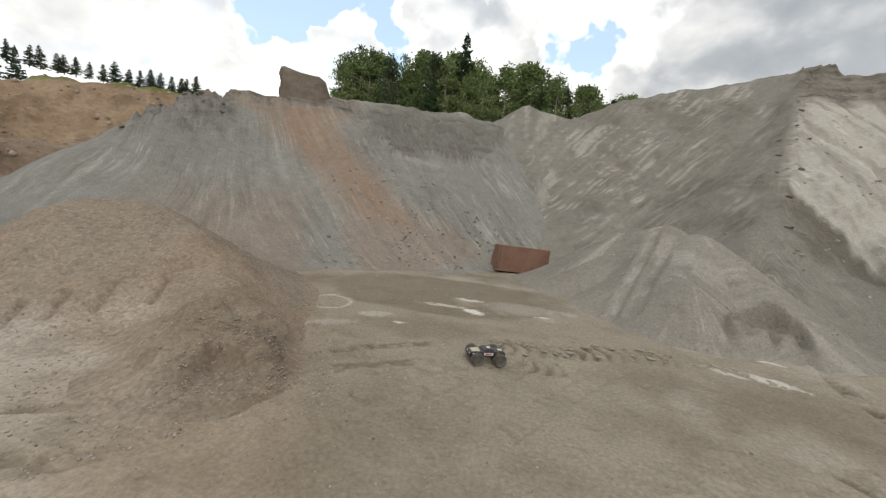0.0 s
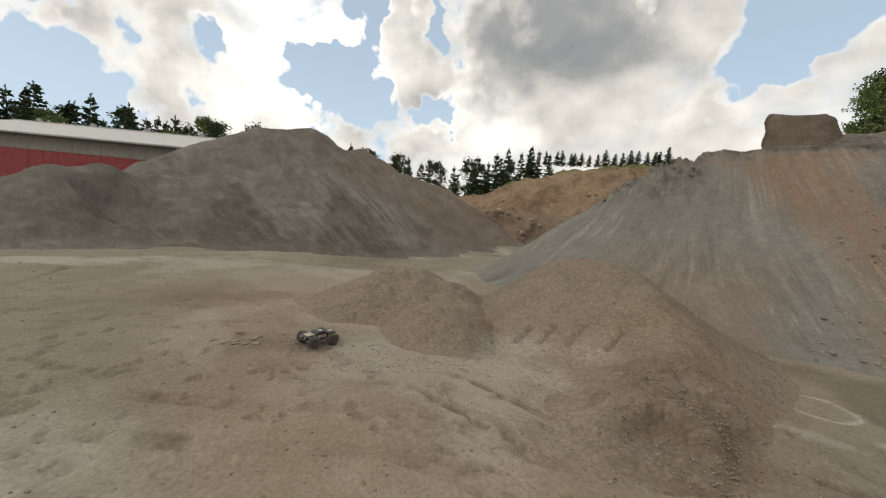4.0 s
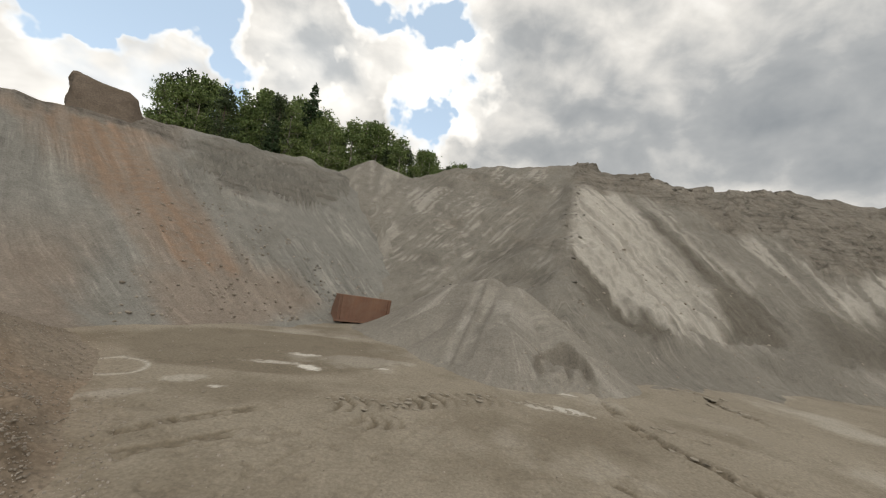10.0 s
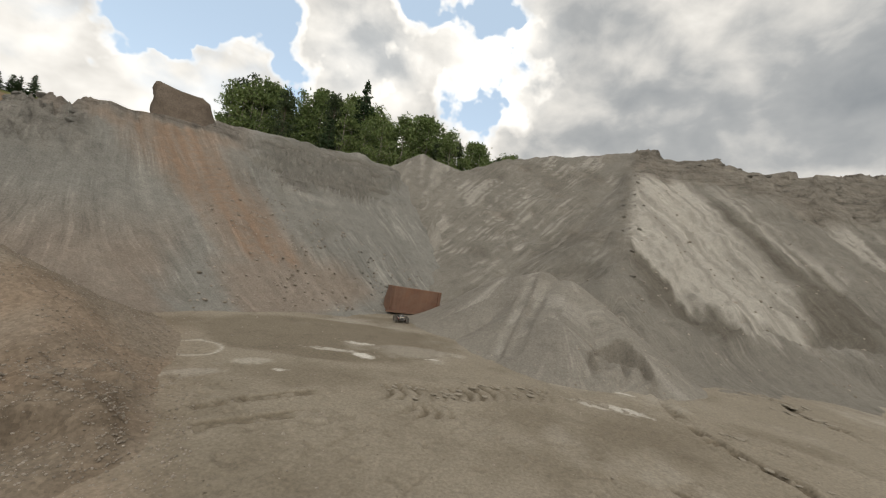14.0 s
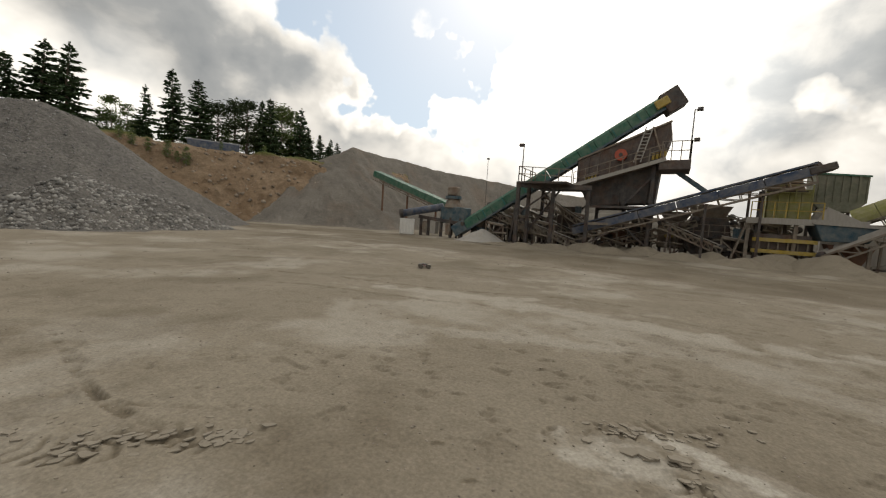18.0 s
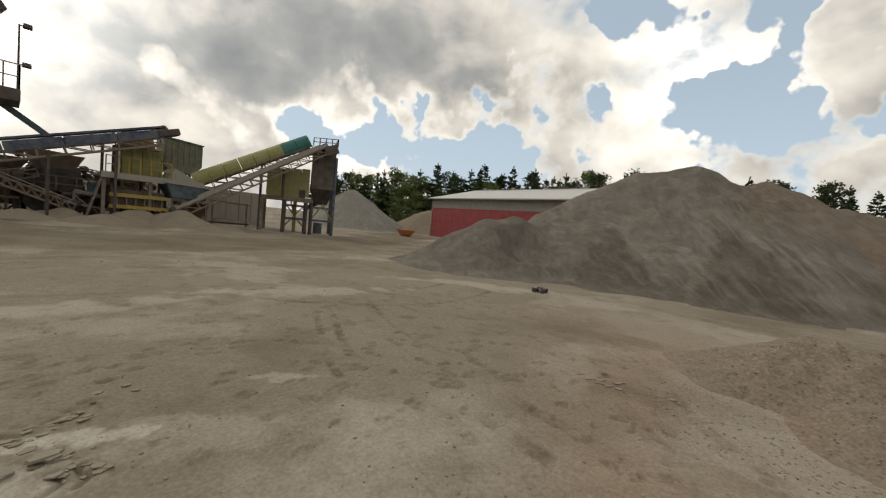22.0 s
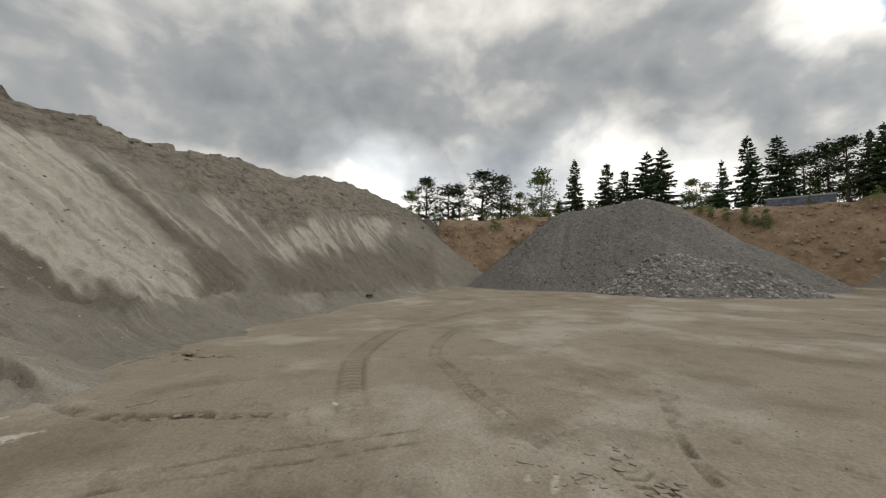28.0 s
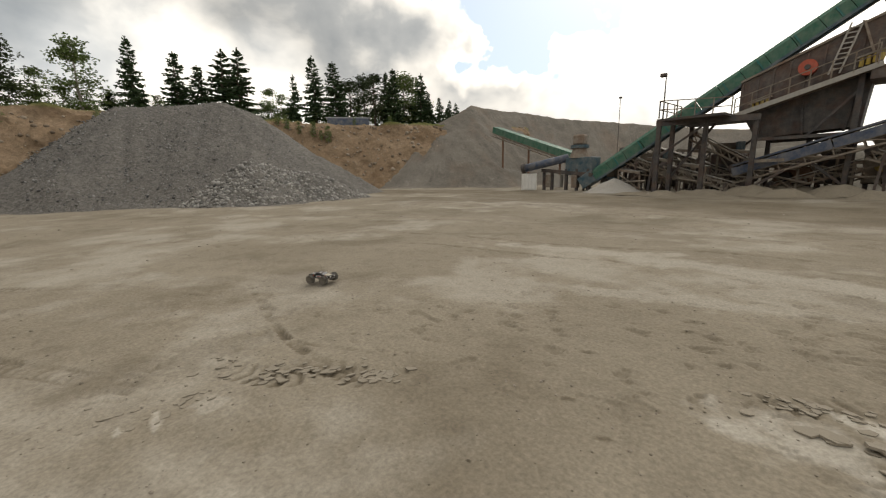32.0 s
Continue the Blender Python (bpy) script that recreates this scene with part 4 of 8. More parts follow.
heap("sand_bank", [(-2, 24.5, 7.4), (3.7, 25.4, 8.3), (6, 26, 9.0), (11.7, 27, 9.7), (17.8, 28, 10.55), (23.2, 28.2, 10.65), (23.4, 18.0, 5.0), (23.2, 13.0, 2.3), (24.2, 18.0, 5.0), (24.4, 28.2, 10.65), (26, 28.2, 10.2), (31.7, 28.6, 10.3), (35, 28.8, 9.6), (41, 31.6, 10.0),
                   (46.7, 37.0, 11.1), (53.5, 44.5, 11.7), (57.5, 49.3, 13.1), (62, 55.8, 13.5), (66.7, 61, 12.8), (70, 64, 11.3), (72.5, 64.4, 10.05)], 0.70, 0.15, DUSTY,
     "long grey-brown bank of crusher dust with a pale slide", 23, top=0.5, rough=0.13, gully=0.08, foot=0.5, carve=carve_right, stain=stain_right, lane=lane_right)

heap("sand_mound", [(-8.5, 25.5, 7.9), (-6.5, 25.6, 8.45), (-4.5, 25.6, 8.15), (-1, 25.5, 7.7)], 0.70, 0.2, DUSTY, "pale grey dust heap behind the bank", 29, top=0.2, rough=0.06, gully=0.12,
     stain=lambda i: dict(pale=0.5 * streaks(i, 0.1, 0.8, 91, 0.6), damp=0.3 * streaks(i, 0.2, 0.9, 93, 0.9)))


def carve_mound(i):
    h, az, r = i["Z"], i["AZ"], i["R"]
    # a bite dug out at the foot, with a broken upright rim
    c = bearing(25.4, 7.55)
    dx, dy = i["X"] - c.x, i["Y"] - c.y
    t = radians(24)
    u, v = dx * math.cos(t) - dy * math.sin(t), dx * math.sin(t) + dy * math.cos(t)
    d = np.hypot(u / 0.62, np.where(v > 0, v / 0.92, v / 2.0)) + 0.20 * fbm(i["X"] / 0.5, i["Y"] / 0.5, 63, 4)
    hole = 1 - soft(d, 0.84, 1.0)
    floor = 0.03 + 0.20 * np.clip(v, 0, 1) + 0.30 * np.clip(-u - 0.05, 0, 1) + 0.16 * np.abs(fbm(i["X"] / 0.3, i["Y"] / 0.3, 65, 3))
    h = np.where(hole > 0, h * (1 - hole) + np.minimum(h, floor) * hole, h)
    # twin wheel tracks climb to the top
    for off in (-0.22, 0.22):
        a, b = bearing(9.6, 7.3), bearing(12.9, 10.2)
        d2, _, al = polyline_field(i["X"], i["Y"], [(a.x + off * 0.8, a.y), (b.x + off * 0.9, b.y)])
        h = h - 0.028 * (1 - soft(d2, 0.06, 0.15)) + 0.012 * np.exp(-((d2 - 0.17) / 0.05) ** 2)
    return h


def stain_mound(i):
    pale = 0.35 * streaks(i, 0.2, 0.9, 66, 0.7)
    for off in (-0.22, 0.22):
        a, b = bearing(9.6, 7.3), bearing(12.9, 10.2)
        d2, _, al = polyline_field(i["X"], i["Y"], [(a.x + off * 0.8, a.y), (b.x + off * 0.9, b.y)])
        pale = np.maximum(pale, 0.42 * (1 - soft(d2, 0.05, 0.12)) * soft(fbm(i["X"] / 0.5, i["Y"] / 0.5, 68, 3), -0.9, 0.5))
    c = bearing(25.4, 7.55)
    t = radians(24)
    dx, dy = i["X"] - c.x, i["Y"] - c.y
    u, v = dx * math.cos(t) - dy * math.sin(t), dx * math.sin(t) + dy * math.cos(t)
    d = np.hypot(u / 0.62, np.where(v > 0, v / 0.92, v / 2.0)) + 0.20 * fbm(i["X"] / 0.5, i["Y"] / 0.5, 63, 4)
    # the bite's upright wall is coloured darker than the flank
    wall = soft(d, 0.45, 0.8) * (1 - soft(d, 0.98, 1.03)) * soft(v, -0.3, 0.1)
    return dict(pale=pale * soft(d, 0.9, 1.1), damp=np.maximum(0.3 * streaks(i, 0.2, 1, 67, 1.2), 0.45 * wall))


heap("sand_mound", [(8.6, 10.6, 1.55), (13.2, 10.5, 1.86), (11.5, 8.7, 0.85), (16.5, 8.1, 0.88), (16.8, 10.2, 1.72), (20.6, 9.6, 1.28), (24.2, 8.9, 0.92), (27.2, 8.4, 0.42)], 0.74, 0.04, SMOOTHDUST, "low mound of pale dust with wheel tracks up it", 61, top=0.32, rough=0.03, gully=0.02, foot=0.2,
     carve=carve_mound, stain=stain_mound, category="mound", margin=0.6)


def carve_front(i):
    h = i["Z"]
    # four teeth marks of a digger, and the broken lip of the spur
    for az in (-65.6, -62.2, -58.4, -53.2):
        a, b = bearing(az - 0.9, 5.46), bearing(az + 0.9, 5.76)
        d, _, _ = polyline_field(i["X"], i["Y"], [(a.x, a.y), (b.x, b.y)])
        h = h - 0.055 * (1 - soft(d, 0.015, 0.05))
    lip = (1 - soft(i["R"] + 0.16 * fbm(i["X"] / 0.4, i["Y"] / 0.4, 73, 4) + 0.05 * np.abs(i["AZ"] + 46), 3.86, 3.96)) * wedge(i["AZ"], -52, -43, 3.5)
    nose = wedge(i["AZ"], -56, -36, 3) * (1 - soft(i["R"], 4.5, 5.2)) * soft(h, 0.02, 0.15)
    h = h + nose * (0.075 * fbm(i["X"] / 0.42, i["Y"] / 0.42, 70, 4, 0.6) + 0.03 * np.abs(fbm(i["X"] / 0.11, i["Y"] / 0.11, 69, 2)))
    h = h - 0.14 * lip * soft(h, 0.05, 0.25)
    # the face below them is smoothed by the bucket, the rest stony
    face = wedge(i["AZ"], -72, -52, 2) * wedge(i["R"], 4.0, 5.7, 0.25)
    return h + 0.022 * (1 - 0.8 * face) * soft(h, 0.0, 0.1) * np.abs(fbm(i["X"] / 0.16, i["Y"] / 0.16, 74, 2))


def stain_front(i):
    smooth_face = wedge(i["AZ"], -72, -53, 2) * wedge(i["R"], 4.3, 5.6, 0.25)
    damp = 0.5 * soft(fbm(i["X"] / 0.9, i["Y"] / 0.9, 75, 4), 0.2, 1.0)
    # each tooth groove also gets its shade in the colour
    for az in (-65.6, -62.2, -58.4, -53.2):
        a, b = bearing(az - 0.9, 5.46), bearing(az + 0.9, 5.76)
        d, _, _ = polyline_field(i["X"], i["Y"], [(a.x, a.y), (b.x, b.y)])
        damp = np.maximum(damp, 0.5 - 0.5 * soft(d, 0.01, 0.035))
    damp = np.maximum(damp, 0.55 * wedge(i["AZ"], -53, -37, 2.5) * (1 - soft(i["R"] + 0.3 * fbm(i["X"] / 0.4, i["Y"] / 0.4, 72, 3), 4.2, 4.8)))
    return dict(pale=0.30 * smooth_face, damp=damp, rust=0.4 * soft(fbm(i["X"] / 1.4, i["Y"] / 1.4, 76, 3), 0.0, 0.9))


heap("gravel_mound", [(-64, 7.4, 0.95), (-59.5, 7.5, 1.36), (-54.5, 7.4, 1.40), (-51, 6.9, 1.13), (-48.4, 6.3, 0.80), (-46.8, 5.6, 0.56), (-45.6, 4.75, 0.44), (-46.0, 4.15, 0.38), (-46.6, 3.75, 0.18)], 0.68, 0.035, STONY,
     "low cone of stony brown sand with a spur", 71, top=0.26, rough=0.05, gully=0.03, foot=0.34, carve=carve_front, stain=stain_front, category="mound", margin=0.6)
def carve_rough(i):
    h = i["Z"]
    return h + soft(h, 0.02, 0.2) * (0.05 * np.abs(fbm(i["X"] / 0.4, i["Y"] / 0.4, 85, 4)) + 0.012 * np.abs(fbm(i["X"] / 0.13, i["Y"] / 0.13, 86, 2)))


heap("gravel_mound", [(-92.5, 7.1, 0.22), (-89.5, 7.2, 0.50), (-86, 7.3, 0.82), (-82, 7.2, 0.84), (-77.6, 7.0, 0.68), (-73.5, 6.8, 0.42), (-76.5, 5.9, 0.34), (-81, 5.8, 0.32)], 0.62, 0.045, STONY,
     "small rough mound of brown stony sand", 81, top=0.25, rough=0.08, gully=0.04, foot=0.30, carve=carve_rough, stain=stain_front, category="mound", margin=0.6)


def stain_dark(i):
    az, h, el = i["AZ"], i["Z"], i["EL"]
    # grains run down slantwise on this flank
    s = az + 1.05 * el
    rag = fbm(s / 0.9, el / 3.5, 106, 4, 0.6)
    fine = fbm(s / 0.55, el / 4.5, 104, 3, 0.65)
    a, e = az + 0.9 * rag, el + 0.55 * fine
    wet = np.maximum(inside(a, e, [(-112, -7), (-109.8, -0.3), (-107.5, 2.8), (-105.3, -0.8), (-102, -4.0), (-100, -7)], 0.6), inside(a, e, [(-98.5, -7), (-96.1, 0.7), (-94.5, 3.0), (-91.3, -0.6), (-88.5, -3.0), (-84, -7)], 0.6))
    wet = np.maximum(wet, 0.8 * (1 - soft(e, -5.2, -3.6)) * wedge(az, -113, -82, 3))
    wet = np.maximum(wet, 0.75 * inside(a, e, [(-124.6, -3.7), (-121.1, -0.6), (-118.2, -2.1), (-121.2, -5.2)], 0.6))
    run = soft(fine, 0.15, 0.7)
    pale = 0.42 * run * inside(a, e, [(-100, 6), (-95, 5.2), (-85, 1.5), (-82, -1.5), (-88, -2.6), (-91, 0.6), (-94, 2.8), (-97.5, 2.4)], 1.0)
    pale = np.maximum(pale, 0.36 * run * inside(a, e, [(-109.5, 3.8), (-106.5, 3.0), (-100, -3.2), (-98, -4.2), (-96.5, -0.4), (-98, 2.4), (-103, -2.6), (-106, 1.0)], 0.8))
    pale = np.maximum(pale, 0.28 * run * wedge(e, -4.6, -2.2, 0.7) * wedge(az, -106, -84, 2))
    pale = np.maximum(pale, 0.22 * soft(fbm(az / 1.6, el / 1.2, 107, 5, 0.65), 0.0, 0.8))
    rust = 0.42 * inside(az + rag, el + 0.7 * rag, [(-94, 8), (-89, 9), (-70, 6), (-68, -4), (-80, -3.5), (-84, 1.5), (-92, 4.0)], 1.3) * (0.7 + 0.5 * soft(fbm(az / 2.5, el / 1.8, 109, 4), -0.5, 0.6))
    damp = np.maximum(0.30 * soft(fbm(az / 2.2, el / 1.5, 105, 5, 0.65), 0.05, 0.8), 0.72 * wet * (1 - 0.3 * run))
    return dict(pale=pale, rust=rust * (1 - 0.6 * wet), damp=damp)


def carve_dark(i):
    # a hollow dug into the low end
    h = i["Z"]
    c = bearing(-118.5, 17.0)
    d = np.hypot(i["X"] - c.x, i["Y"] - c.y) + 0.3 * fbm(i["X"] / 0.8, i["Y"] / 0.8, 108, 3)
    return h - 0.55 * (1 - soft(d, 0.5, 1.3)) * soft(h, 0.3, 1.0)


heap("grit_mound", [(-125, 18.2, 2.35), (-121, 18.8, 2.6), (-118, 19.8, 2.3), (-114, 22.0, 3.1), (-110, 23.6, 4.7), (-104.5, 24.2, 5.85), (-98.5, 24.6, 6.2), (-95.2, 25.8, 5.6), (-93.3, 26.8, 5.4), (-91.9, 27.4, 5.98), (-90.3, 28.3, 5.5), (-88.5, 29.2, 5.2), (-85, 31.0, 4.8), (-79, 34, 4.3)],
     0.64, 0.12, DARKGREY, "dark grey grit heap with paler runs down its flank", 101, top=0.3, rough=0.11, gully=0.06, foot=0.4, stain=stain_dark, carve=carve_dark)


def carve_gravel(i):
    return i["Z"] + 0.10 * soft(i["Z"], 0.0, 0.6) * np.abs(fbm(i["X"] / 0.5, i["Y"] / 0.5, 113, 3))


heap("gravel_mound", [(92.6, 40.6, 7.4), (97, 40.2, 7.7), (103.4, 39.2, 8.05), (106.5, 39.4, 7.2), (113.5, 38.8, 3.7), (119, 39.5, 1.6)], 0.78, 0.2, GRAVEL, "broad heap of crushed grey rock", 111, top=0.35, rough=0.08, gully=0.10, foot=0.3, carve=carve_gravel)


def carve_coarse(i):
    return i["Z"] + 0.12 * soft(i["Z"], 0.0, 0.6) * np.abs(fbm(i["X"] / 0.55, i["Y"] / 0.55, 123, 2))


heap("rock_mound", [(101.5, 31.6, 1.6), (105.5, 31.6, 2.95), (110, 31.4, 2.1), (114, 31.2, 1.7), (117.5, 31.4, 0.8)], 0.62, 0.12, GRAVEL, "low heap of coarse broken rock", 121, top=0.4, rough=0.10, gully=0.05, foot=0.2, carve=carve_coarse)
heap("dust_mound", [(131, 59, 9.0), (135.5, 61.5, 11.6), (141.6, 64, 10.8), (147.6, 66, 9.8), (155, 69, 8.9), (163, 70, 7.6), (172, 71, 6.4)], 0.70, 0.4, DARKGREY, "long dark heap of stone dust behind the plant", 131, top=0.4, rough=0.12, gully=0.22, foot=0.5,
     stain=lambda i: dict(pale=0.18 * streaks(i, 0.1, 0.9, 133, 1.2), rust=0.25 * streaks(i, 0.2, 0.9, 134, 2.0)))
heap("grit_mound", [(-145.0, 60, 5.6), (-144.6, 60, 5.7)], 0.66, 0.3, GREY, "pale grey cone of grit beyond the silo", 141, top=0.3, rough=0.08, gully=0.1, foot=0.3)
heap("sand_mound", [(-134.2, 64, 3.7), (-132.8, 65, 4.1)], 0.62, 0.3, STONY, "low brown sand heap beside the shed", 151, top=0.4, rough=0.08, gully=0.08, foot=0.3)


def terrace(name, az0, az1, foot_r, top_r, top_z, depth, mat, label, seed, step=0.35, rr=0.3, grass=True, ends=3.0):
    """A cut bank: a rough face that climbs from its foot to a flat top running away from the pit."""
    fz = lambda v, az: np.interp(az, [p[0] for p in v], [p[1] for p in v])
    az = np.arange(az0, az1, step)
    r = np.arange(0, 1, 0.018)
    A, T = np.meshgrid(az, np.concatenate([r, np.linspace(1, 2, 14)]))
    fr, tr, tz = fz(foot_r, A), fz(top_r, A), fz(top_z, A)
    edge = soft(A, az0, az0 + ends) * (1 - soft(A, az1 - ends, az1))
    s = np.clip(T, 0, 1)
    R = fr + (tr - fr) * s + np.clip(T - 1, 0, 1) * depth
    X, Y = R * np.sin(np.radians(A)), R * np.cos(np.radians(A))
    prof = 0.25 * s + 0.75 * soft(s, 0.0, 1.0)
    lump = fbm(X / 2.2, Y / 2.2, seed, 5, 0.55)
    Z = tz * prof * edge + 0.05 * tz * lump * soft(s, 0.02, 0.2) * edge + np.where(T > 1, 0.25 * lump, 0) * edge - 0.15
    X = X + 0.5 * fbm(Y / 2.0, Z / 2.0, seed + 4, 3) * soft(s, 0.05, 0.3) * (1 - soft(s, 0.9, 1.0))
    v = dict(damp=0.7 * soft(lump, 0.1, 0.9), pale=(soft(T + 0.10 * lump, 0.93, 1.0) if grass else np.zeros_like(T)))
    return tagged(sheet(name, X, Y, Z, np.ones(X.shape, bool), mat, v), label, "bank", kind="structure")


terrace("earth_bank_east", 72, 146, [(62, 52), (85, 49), (125, 48), (146, 52)], [(62, 58), (85, 58), (125, 57), (146, 60)], [(62, 9.3), (85, 9.5), (105, 9.2), (127, 8.7), (146, 8.0)], 60, ORANGE,
        "high cut bank of orange earth with a grassy top", 161)
terrace("earth_bank_west", -96, -46, [(-96, 34), (-72, 32), (-60, 35), (-46, 38)], [(-96, 37), (-72, 36), (-60, 39), (-46, 42)], [(-96, 3.4), (-80, 3.3), (-74, 2.95), (-62, 2.95), (-54, 4.0), (-46, 5.0)], 16, ROCKY,
        "cut ledge of brown earth along the pit", 171, grass=False)
terrace("earth_bank_northwest", -84, -36, [(-84, 50), (-66, 49), (-36, 48)], [(-84, 64), (-72, 62), (-66, 61), (-36, 60)], [(-84, 4.0), (-74, 6.0), (-68, 8.8), (-60, 10.9), (-52, 11.4), (-36, 11.5)], 40, ORANGE,
        "orange earth slope with small spruces on top", 181)
terrace("earth_bank_north", -44, 22, [(-44, 30), (-10, 32), (22, 38)], [(-44, 36), (-10, 38), (22, 46)], [(-44, 8.7), (-20, 9.2), (-6, 9.2), (22, 10.4)], 60, ORANGE,
        "wooded rise behind the sand heaps", 191)


def cap_block():
    """The upright block of firm earth left on the heap's crest."""
    base = bearing(-37.3, 16.3, 4.98)
    e, n = Vector((math.cos(radians(37.6)), math.sin(radians(37.6)), 0)), Vector((-math.sin(radians(37.6)), math.cos(radians(37.6)), 0))
    cols, rows_ = 34, 16
    g = Geo()
    rnd = np.random.RandomState(5)
    off = rnd.rand(400)
    vs = []
    for j in range(rows_ + 1):
        t = j / rows_
        for i in range(cols):
            a = 2 * math.pi * i / cols
            # broad foot, steep west face, rounded shoulder to the east
            rx = 1.25 * (1 - (0.0 if math.cos(a) < 0 else 0.30) * t ** 1.5)
            u = math.copysign(abs(math.cos(a)) ** 0.55, math.cos(a)) * rx
            v = math.copysign(abs(math.sin(a)) ** 0.7, math.sin(a)) * (0.95 - 0.45 * t)
            topz = float(np.interp(u, [-1.25, -1.05, -0.75, -0.3, 0.45, 0.75, 1.0, 1.25], [1.30, 1.32, 1.22, 1.10, 1.10, 0.95, 0.65, 0.25]))
            z = -0.5 + (topz + 0.5) * t
            k = 1 + 0.08 * noise.noise(Vector((u * 2.3, v * 2.3, z * 2.3))) + 0.03 * noise.noise(Vector((u * 7, v * 7, z * 7)))
            vs.append(base + e * 0.80 * u * k + n * v * k + Vector((0, 0, (0.78 if z > 0 else 1.0) * z + 0.05 * noise.noise(Vector((u * 4, v * 4, 1))))))
    fs = [(j * cols + i, j * cols + (i + 1) % cols, (j + 1) * cols + (i + 1) % cols, (j + 1) * cols + i) for j in range(rows_) for i in range(cols)]
    vs.append(base + Vector((0, 0, 0.86)))
    fs += [(rows_ * cols + i, rows_ * cols + (i + 1) % cols, len(vs) - 1) for i in range(cols)]
    g.add(vs, fs)
    ob = new("earth_block", g.mesh("earth_block", BLOCKEARTH, True))
    return tagged(ob, "upright block of firm brown earth on the heap's crest", "earth block")


cap_block()

# ---- steel box at the foot of the heap ----


def steel_box():
    m = Matrix.LocRotScale(Vector((-0.88, 10.95, 0.02)), Euler((radians(-3), radians(2.5), radians(31))), None)
    b = thing("rusty_bucket", "large rusty steel loader bucket lying by the sand mound", "bucket", m)
    w, d, h = 0.76, 0.42, 0.72
    part("back_plate", Geo().box(-w, -0.02, 0.0, w, 0.02, h), RUST, b, bevel=0.008)
    part("side_plate", Geo().prism([(-0.02, 0.0), (d, 0.0), (d, 0.35), (0.25, h), (-0.02, h)], "x", -w - 0.03, -w), RUST, b, bevel=0.006)
    part("side_plate", Geo().prism([(-0.02, 0.0), (d, 0.0), (d, 0.35), (0.25, h), (-0.02, h)], "x", w, w + 0.03), RUST, b, bevel=0.006)
    part("top_plate", Geo().prism([(0.02, h - 0.03), (0.02, h), (0.26, h), (0.26, h - 0.03)], "x", -w, w), RUST, b)
    part("floor_plate", Geo().box(-w, 0.02, 0.0, w, d, 0.03), RUST, b)
    part("edge_bar", Geo().beam((-w - 0.12, -0.06, 0.02), (w + 0.02, -0.06, 0.02), 0.10, 0.035), RUST, b, bevel=0.005)
    for x in (-w + 0.06, w - 0.06):
        part("rib", Geo().box(x - 0.025, -0.06, 0.04, x + 0.025, -0.02, h - 0.02), RUST, b)
    return b


steel_box()


